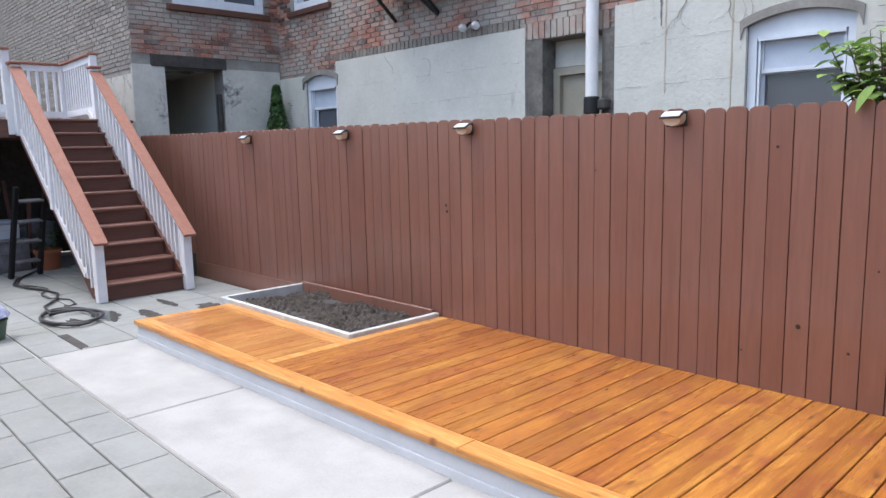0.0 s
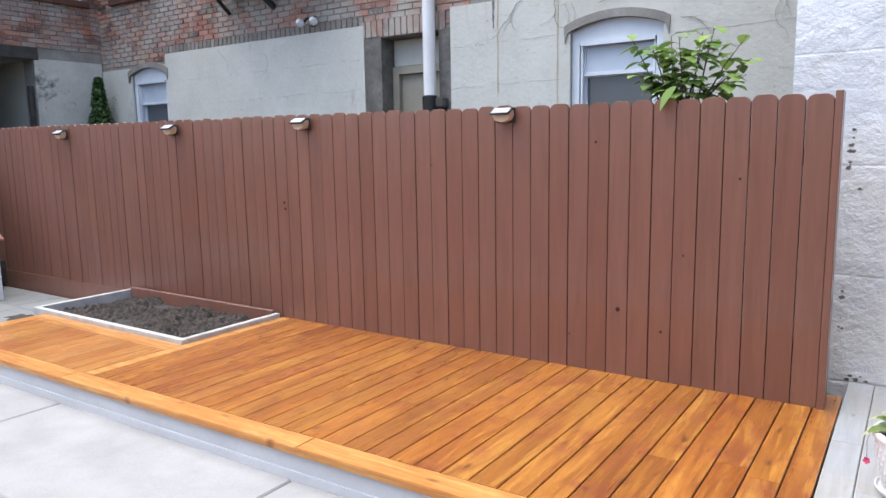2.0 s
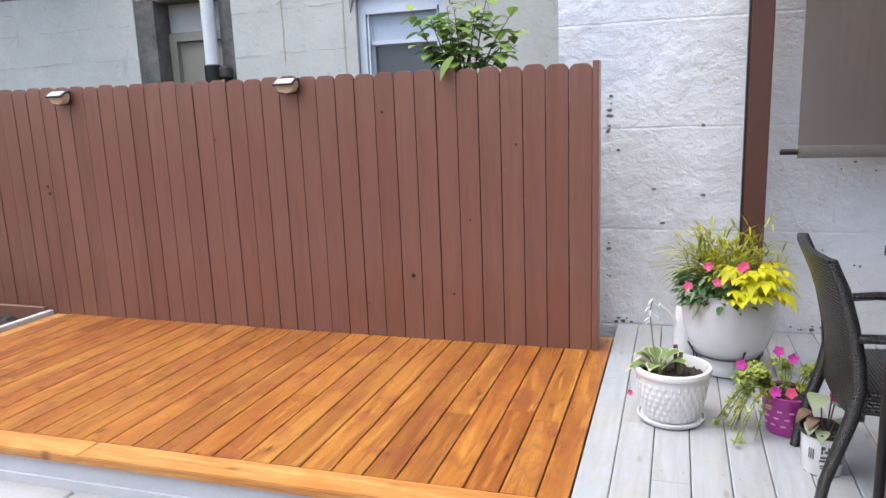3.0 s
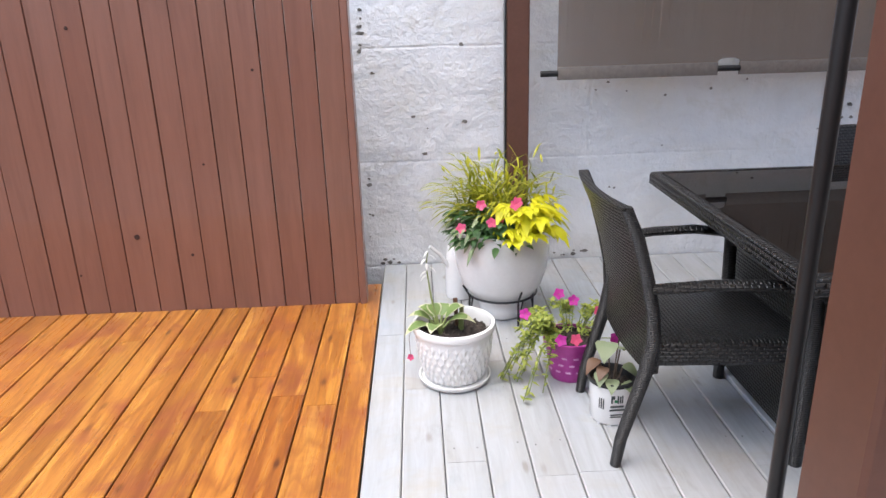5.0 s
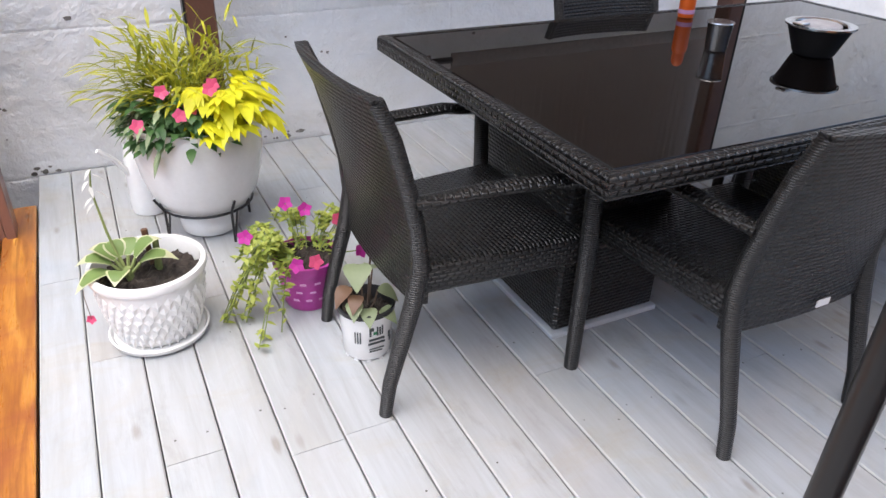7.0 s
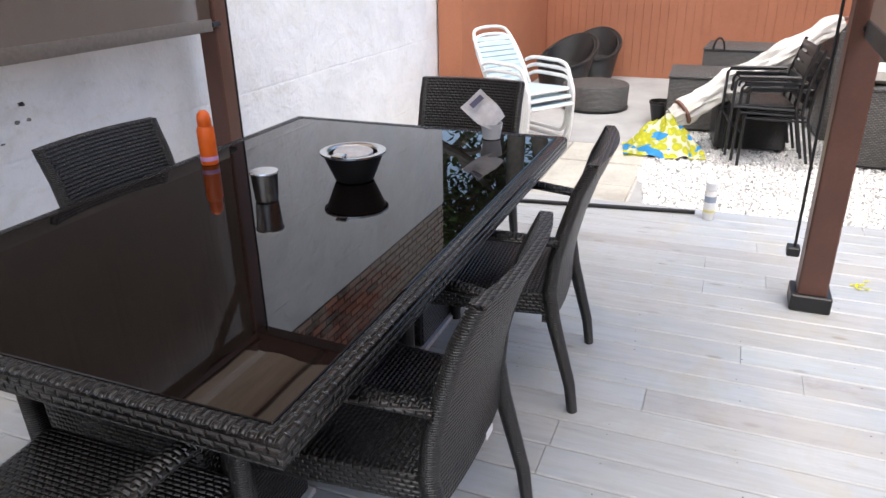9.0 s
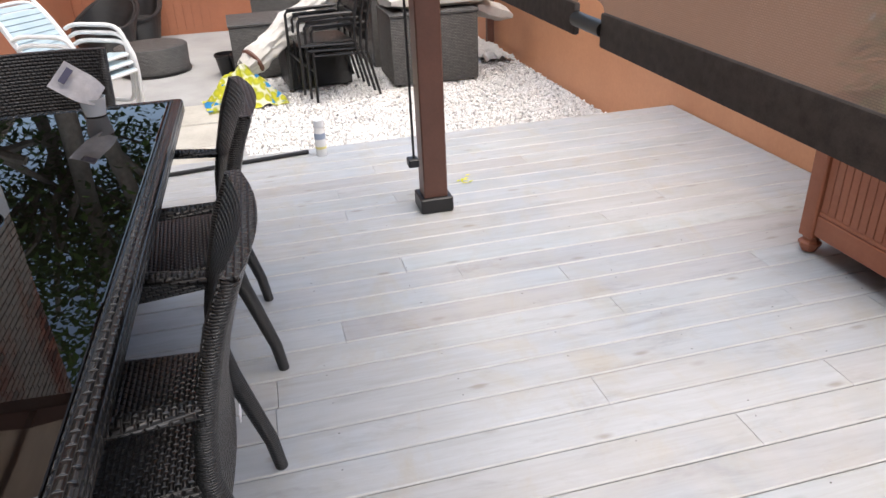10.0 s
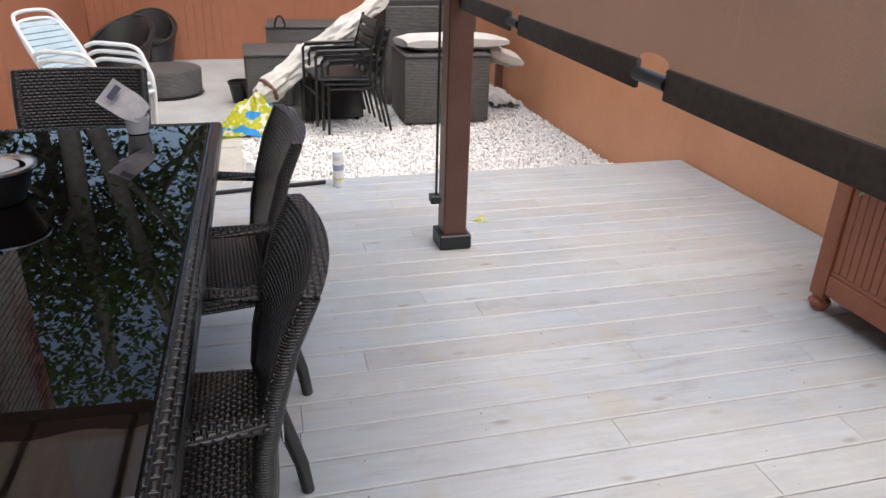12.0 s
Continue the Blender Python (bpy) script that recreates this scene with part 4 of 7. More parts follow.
def wicker_chair():
    """Armchair facing +y; its origin lies on the floor under the middle of the back."""
    c = thing("dining_chair", "black woven wicker armchair with curved legs", "chair", group="chairs round the table")
    W = 0.255
    prof = [(-0.036, 0.872), (0.010, 0.76), (0.046, 0.64), (0.070, 0.52), (0.08, 0.42), (0.078, 0.33)]
    bm = bmesh.new()
    nx, t = 12, 0.032
    grid = {}
    for s in (0, 1):
        for i in range(nx + 1):
            u = i / nx * 2 - 1
            for j, (y, z) in enumerate(prof):
                wj = W - 0.012 * (j / 5)
                sag = 0.05 * (1 - u * u) * (1 - 0.5 * j / 5)
                grid[s, i, j] = bm.verts.new((u * wj, y - sag * 0.7 + 0.004 + (t if s else 0), z))
    J = len(prof) - 1
    for i in range(nx):
        for j in range(J):
            bm.faces.new((grid[0, i, j], grid[0, i + 1, j], grid[0, i + 1, j + 1], grid[0, i, j + 1]))
            bm.faces.new((grid[1, i, j], grid[1, i, j + 1], grid[1, i + 1, j + 1], grid[1, i + 1, j]))
        for j in (0, J):
            bm.faces.new((grid[0, i, j], grid[1, i, j], grid[1, i + 1, j], grid[0, i + 1, j]))
    for i in (0, nx):
        for j in range(J):
            bm.faces.new((grid[0, i, j], grid[0, i, j + 1], grid[1, i, j + 1], grid[1, i, j]))
    bmesh.ops.recalc_face_normals(bm, faces=bm.faces[:])
    part("backrest", bm, WICKER, c, smooth=True, mapped=True)
    bm = prism([(-0.232, 0.09), (0.232, 0.09), (0.275, 0.585), (-0.275, 0.585)], 0.345, 0.43)
    bmesh.ops.bevel(bm, geom=bm.edges[:], offset=0.018, segments=2, affect="EDGES", profile=0.5)
    part("seat", bm, WICKER, c, smooth=True, mapped=True)
    for sx in (-1, 1):
        x, xf = sx * 0.236, sx * 0.287
        part("leg", tube([(x, -0.002, 0.0), (x, 0.012, 0.10), (x, 0.045, 0.22), (x, 0.078, 0.34), (x, 0.095, 0.44), (x, 0.085, 0.54), (x * 1.01, 0.060, 0.65), (x * 1.02, 0.026, 0.77), (x * 1.03, -0.016, 0.866)], [0.018, 0.02, 0.022, 0.024, 0.024, 0.022, 0.021, 0.02, 0.018], 10), WRAP, c, smooth=True, mapped=True)
        part("leg", tube([(xf, 0.568, 0.0), (xf, 0.566, 0.2), (xf, 0.566, 0.42), (xf, 0.558, 0.60)], [0.021, 0.023, 0.025, 0.023], 10), WRAP, c, smooth=True, mapped=True)
        arm = [(0.245, 0.075, 0.615), (0.268, 0.25, 0.628), (0.283, 0.42, 0.625), (0.290, 0.54, 0.605), (0.290, 0.585, 0.575)]
        bm = tube([(sx * a, b, h) for a, b, h in arm], [0.024, 0.027, 0.028, 0.028, 0.022], 12)
        for v in bm.verts:
            mid = float(np.interp(v.co.y, [a[1] for a in arm], [a[2] for a in arm]))
            v.co.z = mid + (v.co.z - mid) * 0.6
        part("armrest", bm, WICKER, c, smooth=True, mapped=True)
    return c


chair = wicker_chair()
chair.matrix_world = pose(0.925, 1.795, 0, 0, 0, -89)
second_chair = copy_thing(chair, pose(1.882, 1.066, 0, 0, 0, 0))
part("tag", box(0.02, -0.012, 0.352, 0.065, -0.009, 0.372, m=pose(0, 0.062, 0)), WHITEPAINT, second_chair, "small white cloth tag")
copy_thing(chair, pose(2.81, 1.05, 0, 0, 0, 3.9))
copy_thing(chair, pose(2.40, 2.715, 0, 0, 0, 178))
copy_thing(chair, pose(3.80, 1.83, 0, 0, 0, 90))

# ---- planter box beyond the screen ----
TERRA = speckled("terracotta_timber_paint", (0.24, 0.075, 0.035), (0.32, 0.11, 0.055), 4.0, 0.5, 0.1)
planter = thing("planter_box", "square terracotta-painted timber planter on turned feet", "planter")
PX0, PX1, PY0, PY1, PZ0, PZ1 = 2.145, 2.765, -1.70, -1.10, 0.07, 0.66
for x in (PX0, PX1 - 0.075):
    for y in (PY0, PY1 - 0.075):
        part("corner_post", box(x, y, PZ0, x + 0.075, y + 0.075, PZ1, 0.006), TERRA, planter)
        part("foot", lathe([(0.018, 0), (0.03, 0.006), (0.045, 0.035), (0.045, 0.045), (0.03, 0.055), (0.03, PZ0)], 8), TERRA, planter).location = (x + 0.0375, y + 0.0375, 0)
for k in range(4):
    m = Matrix.Translation(((PX0 + PX1) / 2, (PY0 + PY1) / 2, 0)) @ Matrix.Rotation(math.pi / 2 * k, 4, "Z")
    hx, hy = ((PX1 - PX0) / 2, (PY1 - PY0) / 2) if k % 2 == 0 else ((PY1 - PY0) / 2, (PX1 - PX0) / 2)
    side = part("side_panel", box(-hx + 0.077, -hy + 0.022, PZ0 + 0.03, hx - 0.077, -hy + 0.035, PZ1 - 0.02, m=m), TERRA, planter)
    part("rail", box(-hx + 0.077, -hy + 0.008, PZ0 + 0.022, hx - 0.077, -hy + 0.04, PZ0 + 0.11, 0.004, m=m), TERRA, side)
    part("rail", box(-hx + 0.077, -hy + 0.008, PZ1 - 0.09, hx - 0.077, -hy + 0.04, PZ1, 0.004, m=m), TERRA, side)
    part("moulding", box(-hx + 0.077, -hy + 0.012, PZ0 + 0.112, hx - 0.077, -hy + 0.034, PZ0 + 0.13, 0.004, m=m), TERRA, side)
    n = int((2 * hx - 0.16) / 0.036)
    for i in range(n):
        x = -hx + 0.08 + i * (2 * hx - 0.16) / n
        part("slat", box(x + 0.002, -hy + 0.015, PZ0 + 0.132, x + (2 * hx - 0.16) / n - 0.002, -hy + 0.024, PZ1 - 0.092, m=m), TERRA, side)
part("soil", box(PX0 + 0.05, PY0 + 0.05, PZ1 - 0.08, PX1 - 0.05, PY1 - 0.05, PZ1 - 0.05), EARTH, planter)


# ---- plants and pots ----
def leaf_stuff(name="leafage"):
    return {"co": [], "faces": [], "name": name}


def add_leaf(acc, base, way, length, width, up=(0, 0, 1), droop=0.3, fold=0.15, n=3):
    """An ovate leaf of 2n quads, bent along its midrib."""
    base, way, up = Vector(base), Vector(way).normalized(), Vector(up)
    side = way.cross(up)
    side = side.normalized() if side.length > 1e-4 else Vector((1, 0, 0))
    up = side.cross(way).normalized()
    k = len(acc["co"])
    for i in range(n + 1):
        u = i / n
        p = base + way * (length * u * (1 - 0.15 * droop * u)) - up * 0 - Vector((0, 0, 1)) * (droop * length * u * u)
        w = width * 0.5 * (math.sin(math.pi * (0.06 + 0.94 * u) ** 0.8) if i < n else 0.02)
        acc["co"] += [tuple(p - side * w + up * fold * w), tuple(p), tuple(p + side * w + up * fold * w)]
    for i in range(n):
        a = k + 3 * i
        acc["faces"] += [(a, a + 1, a + 4, a + 3), (a + 1, a + 2, a + 5, a + 4)]


def leaf_mesh(acc, material):
    me = bpy.data.meshes.new(acc["name"])
    me.from_pydata(acc["co"], [], acc["faces"])
    me.materials.append(material)
    me.shade_smooth()
    return me


def leaf_part(acc, material, parent, label="", kind="stuff", lower=0.0):
    if lower:
        acc["co"] = [(x, y, z - lower) for x, y, z in acc["co"]]
    ob = new(acc["name"], leaf_mesh(acc, material))
    ob.parent = parent
    return tagged(ob, label, kind=kind)


def leaf_paint(name, dark, light, rough=0.45, glow=0.35):
    """Leaf green that also lets some light through."""
    m = mat(name, light, rough)
    n = Nodes(m)
    col = n.ramp(n.add("NewGeometry").outputs["Random Per Island"], [(0.0, dark), (1.0, light)])
    vein = n.noise(n.world(), 60, 3)
    col = n.mix(n.ramp(vein, [(0.4, grey(0)), (0.7, grey(0.25))]), col, light)
    n.color(col)
    tl, mx = n.add("BsdfTranslucent"), n.add("MixShader")
    n.link(col, tl.inputs["Color"])
    mx.inputs[0].default_value = glow
    n.link(n.b.outputs[0], mx.inputs[1])
    n.link(tl.outputs[0], mx.inputs[2])
    n.link(mx.outputs[0], n.t.nodes["Material Output"].inputs[0])
    return m


GREEN = leaf_paint("green_leaf", (0.05, 0.11, 0.03), (0.12, 0.22, 0.06))
DEEP = leaf_paint("deep_green_leaf", (0.03, 0.085, 0.025), (0.09, 0.185, 0.055))
LIME = leaf_paint("lime_leaf", (0.46, 0.52, 0.015), (0.80, 0.74, 0.025))
GRASSY = leaf_paint("yellow_grass", (0.13, 0.17, 0.012), (0.52, 0.50, 0.03), 0.5, 0.3)
SAGE = leaf_paint("pale_sage_leaf", (0.20, 0.26, 0.13), (0.38, 0.44, 0.26))
DRY = leaf_paint("dry_brown_leaf", (0.10, 0.05, 0.03), (0.26, 0.15, 0.09))
PINK = leaf_paint("pink_petal", (0.65, 0.06, 0.16), (0.78, 0.12, 0.26))
MAGENTA = leaf_paint("magenta_petal", (0.45, 0.015, 0.27), (0.66, 0.06, 0.42))
HOSTA = leaf_paint("hosta_leaf", (0.15, 0.24, 0.07), (0.26, 0.36, 0.12))
HOSTARIM = leaf_paint("hosta_cream_edge", (0.55, 0.58, 0.34), (0.66, 0.66, 0.44))
PETALWHITE = leaf_paint("white_petal", (0.7, 0.7, 0.66), (0.8, 0.8, 0.76))
STEM = speckled("green_stem", (0.12, 0.16, 0.05), (0.22, 0.26, 0.09), 20, 0.6)
TWIG = speckled("brown_twig", (0.07, 0.05, 0.035), (0.14, 0.10, 0.075), 20, 0.85)
SOIL = speckled("potting_soil", (0.012, 0.009, 0.007), (0.05, 0.038, 0.03), 60, 0.95, 1.0, 0.01)


def flower(acc, c, r, facing, rnd, petals=5):
    f = Vector(facing).normalized()
    a = f.orthogonal().normalized()
    b = f.cross(a)
    t0 = rnd.uniform(0, 6)
    for k in range(petals):
        t = t0 + 2 * math.pi * k / petals
        d = a * math.cos(t) + b * math.sin(t) + f * 0.25
        add_leaf(acc, Vector(c), d, r, r * 0.95, f, 0.05, -0.1, 4)


def soil_disc(r, z):
    bm = bmesh.new()
    bmesh.ops.create_grid(bm, x_segments=24, y_segments=24, size=r)
    for v in list(bm.verts):
        if v.co.x ** 2 + v.co.y ** 2 > (r * 1.03) ** 2:
            bm.verts.remove(v)
    for v in bm.verts:
        v.co.z = z + 0.018 * noise.noise(v.co * 40) + 0.01 * noise.noise(v.co * 90)
    return bm


# quilted white pot with a hosta
hosta_pot = thing("flower_pot", "quilted white ceramic pot with a variegated hosta", "flower pot", pose(0.44, 2.18, 0))
bm = lathe([(0.0, 0.02), (0.108, 0.02), (0.115, 0.03), (0.130, 0.08), (0.145, 0.14), (0.152, 0.20), (0.153, 0.222), (0.163, 0.226), (0.167, 0.238), (0.163, 0.250), (0.150, 0.252), (0.146, 0.24), (0.142, 0.18), (0.0, 0.18)], 48)
part("bowl", bm, CERAMIC, hosta_pot, smooth=True)
bm = bmesh.new()
for row in range(6):
    z = 0.045 + 0.029 * row
    r = float(np.interp(z, (0.03, 0.08, 0.14, 0.20, 0.222), (0.115, 0.130, 0.145, 0.152, 0.153)))
    for k in range(30):
        t = 2 * math.pi * (k + 0.5 * (row % 2)) / 30
        c, s = math.cos(t), math.sin(t)
        hw, hh = r * 0.098, 0.027
        pts = [(0, -hh, 0), (hw, 0, 0), (0, hh, 0), (-hw, 0, 0)]
        vs = [bm.verts.new(((r - 0.001) * c - u * s, (r - 0.001) * s + u * c, z + v)) for u, v, _ in pts]
        tip = bm.verts.new(((r + 0.0055) * c, (r + 0.0055) * s, z - 0.008))
        for i in range(4):
            bm.faces.new((vs[i], vs[(i + 1) % 4], tip))
part("quilting", bm, CERAMIC, hosta_pot, "raised pointed scales")
part("saucer", lathe([(0, 0.0), (0.125, 0.0), (0.142, 0.012), (0.146, 0.026), (0.140, 0.028), (0.132, 0.016), (0, 0.014)], 40), CERAMIC, hosta_pot, "round white saucer", smooth=True)
part("soil", soil_disc(0.146, 0.205), SOIL, hosta_pot)
rnd = random.Random(4)
hosta = part("hosta", tube([(-0.05, 0.0, 0.2), (-0.055, 0.0, 0.24)], 0.012, 6), STEM, hosta_pot, "hosta with cream-edged green leaves")
for ang, ln, el in ((175, 0.115, 0.75), (205, 0.11, 0.45), (150, 0.115, 0.95), (115, 0.10, 1.0), (70, 0.10, 0.95), (15, 0.13, 0.95), (345, 0.12, 0.65), (250, 0.08, 0.6)):
    a, d = radians(ang), 0.55
    way = Vector((math.cos(a) * math.cos(el), math.sin(a) * math.cos(el), math.sin(el)))
    b0 = Vector((-0.055, 0, 0.225)) + way * 0.05
    acc, rim = leaf_stuff("leaf"), leaf_stuff("leaf_edge")
    add_leaf(acc, b0 + Vector((0, 0, 0.002)), way, ln * 1.15, 0.052, droop=d, fold=0.25, n=6)
    add_leaf(rim, b0, way, ln * 1.2, 0.065, droop=d, fold=0.25, n=6)
    lf = leaf_part(acc, HOSTA, hosta, kind="")
    part("stalk", tube([(-0.055, 0, 0.21), b0], 0.005, 5), STEM, hosta)
    leaf_part(rim, HOSTARIM, hosta, "cream leaf edge", kind="")
part("flower_stalk", tube([(-0.06, 0.01, 0.22), (-0.085, 0.05, 0.34), (-0.10, 0.08, 0.46), (-0.09, 0.09, 0.52)], [0.005, 0.004, 0.003, 0.002], 5), STEM, hosta)
acc = leaf_stuff("blossom")
for k in range(7):
    add_leaf(acc, (-0.095 + rnd.uniform(-0.01, 0.01), 0.08, 0.42 + 0.017 * k), (rnd.uniform(-1, 1), rnd.uniform(-1, 0.3), -0.3), 0.032, 0.012, droop=0.4)
leaf_part(acc, PETALWHITE, hosta, "white bell flowers")
part("dry_stub", tube([(0.03, 0.03, 0.2), (0.035, 0.035, 0.30)], [0.012, 0.009], 7), STEM, hosta)
part("dry_stub", tube([(0.015, 0.06, 0.2), (0.012, 0.065, 0.32)], [0.008, 0.010], 6), DRY, hosta)

# large white planter on a wire stand
big = thing("plant_pot", "large smooth white pot on a black wire stand", "plant pot", pose(0.705, 2.80, 0))
bm = lathe([(0, 0.103), (0.110, 0.103), (0.155, 0.122), (0.190, 0.172), (0.214, 0.25), (0.226, 0.335), (0.228, 0.40), (0.225, 0.447), (0.220, 0.451), (0.214, 0.446), (0.216, 0.39), (0, 0.39)], 56)
part("bowl", bm, CERAMIC, big, smooth=True)
part("liner", lathe([(0, 0.006), (0.098, 0.006), (0.106, 0.014), (0.112, 0.060), (0.106, 0.100), (0, 0.100)], 36), CERAMIC, big, smooth=True)
ring = [(0.168 * math.cos(t), 0.168 * math.sin(t), 0.122) for t in (2 * math.pi * k / 28 for k in range(28))]
part("ring", tube(ring, 0.005, 6, closed=True), BLACKMETAL, big, "black wire hoop")
for t in (20, 110, 200, 290):
    c, s = math.cos(radians(t)), math.sin(radians(t))
    part("leg", tube([(0.203 * c, 0.203 * s, 0.18), (0.171 * c, 0.171 * s, 0.122), (0.172 * c, 0.172 * s, 0.0)], 0.005, 6), BLACKMETAL, big)
    part("leg", tube([(0.168 * math.cos(radians(t + 9)), 0.168 * math.sin(radians(t + 9)), 0.122), (0.172 * c, 0.172 * s, 0.004)], 0.004, 6), BLACKMETAL, big)
part("soil", soil_disc(0.21, 0.405), SOIL, big)
DROP = 0.055      # the planting sits this much below the heights given
grass = leaf_stuff("grass")
for k in range(150):
    t = rnd.gauss(2.3, 1.3)
    lean = rnd.uniform(0.1, 0.75)
    b0 = Vector((rnd.gauss(0, 0.05), 0.05 + rnd.gauss(0, 0.05), 0.47))
    L = rnd.uniform(0.20, 0.41)
    k0 = len(grass["co"])
    d = Vector((math.cos(t) * lean, math.sin(t) * lean * 0.6, 1)).normalized()
    side = d.cross(Vector((0.3, 0.8, 0.2))).normalized() * rnd.uniform(0.0012, 0.002)
    path = []
    for i in range(6):
        u = i / 5
        p = b0 + d * L * u + Vector((math.cos(t) * 0.13 * u * u, math.sin(t) * 0.07 * u * u, -0.20 * lean * u ** 2.4 * L / 0.4))
        path.append(p)
        grass["co"] += [tuple(p - side * (1.05 - u)), tuple(p + side * (1.05 - u))]
    grass["faces"] += [(k0 + 2 * i, k0 + 2 * i + 1, k0 + 2 * i + 3, k0 + 2 * i + 2) for i in range(5)]
    for q in range(5):
        u = rnd.uniform(1.6, 4.99)
        p = path[int(u)].lerp(path[int(u) + 1], u % 1)
        w = (path[int(u) + 1] - path[int(u)]).normalized() * 0.8 + Vector((rnd.uniform(-0.9, 0.7), rnd.uniform(-0.6, 0.6), rnd.uniform(-0.2, 0.3)))
        add_leaf(grass, p, w, rnd.uniform(0.07, 0.14), rnd.uniform(0.009, 0.015), droop=rnd.uniform(0.2, 0.5), n=4)
leaf_part(grass, GRASSY, big, "arching yellow-green grass", lower=DROP)
bush = leaf_stuff("impatiens_leaves")
for k in range(330):
    t, r = rnd.uniform(2.4, 5.2), rnd.uniform(0.04, 0.23)
    b0 = (r * math.cos(t) - 0.02, r * math.sin(t), 0.47 + rnd.uniform(0, 0.13) - 0.25 * max(0, r - 0.17))
    add_leaf(bush, b0, (math.cos(t) + rnd.uniform(-0.6, 0.6), math.sin(t) + rnd.uniform(-0.6, 0.6), rnd.uniform(-0.3, 0.5)), rnd.uniform(0.04, 0.07), rnd.uniform(0.024, 0.036), droop=0.35)
leaf_part(bush, DEEP, big, "dark green oval leaves", lower=DROP)
var = leaf_stuff("variegated_leaves")
for k in range(90):
    t = rnd.uniform(2.6, 4.1)
    r = rnd.uniform(0.14, 0.25)
    add_leaf(var, (r * math.cos(t), r * math.sin(t), 0.47 + rnd.uniform(-0.03, 0.12)), (math.cos(t), math.sin(t), rnd.uniform(-0.7, 0.3)), rnd.uniform(0.03, 0.07), 0.022, droop=0.5)
leaf_part(var, SAGE, big, "pale trailing leaves", lower=DROP)
for x, y, z in ((-0.20, -0.17, 0.55), (-0.07, -0.22, 0.585), (-0.03, -0.20, 0.60), (0.035, -0.2, 0.655), (0.05, -0.17, 0.66), (0.06, -0.215, 0.58), (-0.11, -0.16, 0.65)):
    acc = leaf_stuff("flower")
    flower(acc, (x, y, z), 0.027, (x * 0.6, -1, 0.5), rnd)
    leaf_part(acc, PINK, big, "pink five-petalled flower", kind="", lower=DROP)
for k in range(58):
    t = rnd.uniform(4.55, 6.6)
    r = rnd.uniform(0.10, 0.245)
    b0 = Vector((r * math.cos(t) + 0.02, r * math.sin(t), 0.50 + rnd.uniform(-0.01, 0.15) - 0.3 * max(0, r - 0.19)))
    way = Vector((math.cos(t) + rnd.uniform(-0.7, 0.7), math.sin(t) + rnd.uniform(-0.7, 0.4), rnd.uniform(-0.5, 0.5))).normalized()
    acc = leaf_stuff("leaf")
    L = rnd.uniform(0.085, 0.13)
    add_leaf(acc, b0, way, L, L * 0.40, droop=0.45, fold=0.15, n=5)
    sd = way.cross(Vector((0, 0, 1))).normalized()
    for q in (-1, 1):
        add_leaf(acc, b0 + way * 0.008, way + sd * q * 0.62, L * 0.72, L * 0.26, droop=0.42, fold=0.15, n=4)
        add_leaf(acc, b0 + way * 0.004, way * 0.35 + sd * q, L * 0.5, L * 0.24, droop=0.4, fold=0.2, n=3)
    leaf_part(acc, LIME, big, "lobed lime-yellow leaf", kind="", lower=DROP)

jug = thing("watering_can", "white plastic watering can with a long spout", "watering can", pose(0.515, 3.04, 0))
part("body", lathe([(0, 0.003), (0.07, 0.003), (0.075, 0.02), (0.072, 0.2), (0.06, 0.28), (0.055, 0.285), (0.05, 0.275), (0.062, 0.19), (0, 0.18)], 28), CERAMIC, jug, smooth=True)
part("spout", tube([(-0.05, -0.03, 0.17), (-0.10, -0.05, 0.25), (-0.15, -0.07, 0.30)], [0.013, 0.009, 0.008], 10), CERAMIC, jug, smooth=True)
part("handle", tube([(0.06, 0.02, 0.28), (0.12, 0.04, 0.27), (0.13, 0.05, 0.16), (0.085, 0.03, 0.08)], 0.011, 8), CERAMIC, jug, smooth=True)

# purple pot with petunias
PURPLE = speckled("purple_plastic", (0.30, 0.025, 0.20), (0.42, 0.05, 0.30), 8, 0.35, 0.05)
pp = thing("petunia_pot", "purple plastic pot with trailing petunias", "flower pot", pose(0.905, 2.165, 0) @ Matrix.Scale(1.1, 4))
bm = lathe([(0, 0.002), (0.068, 0.002), (0.072, 0.01), (0.092, 0.135), (0.099, 0.137), (0.101, 0.160), (0.094, 0.162), (0.088, 0.14), (0, 0.135)], 36)
part("bowl", bm, PURPLE, pp, smooth=True)
BAR = mat("pale_print", (0.62, 0.32, 0.56), 0.5)
for k in range(16):
    t = radians(200 + 9 * k)
    z = (0.045, 0.075, 0.105)[k % 3]
    r = 0.0725 + 0.16 * (z - 0.01) + 0.0012
    part("print", box(-0.009, -0.0008, -0.003, 0.009, 0.0008, 0.003, m=Matrix.Translation((r * math.cos(t), r * math.sin(t), z)) @ Matrix.Rotation(t + math.pi / 2, 4, "Z")), BAR, pp)
part("soil", soil_disc(0.088, 0.15), SOIL, pp)
pet = leaf_stuff("petunia_leaves")
stalks = bmesh.new()
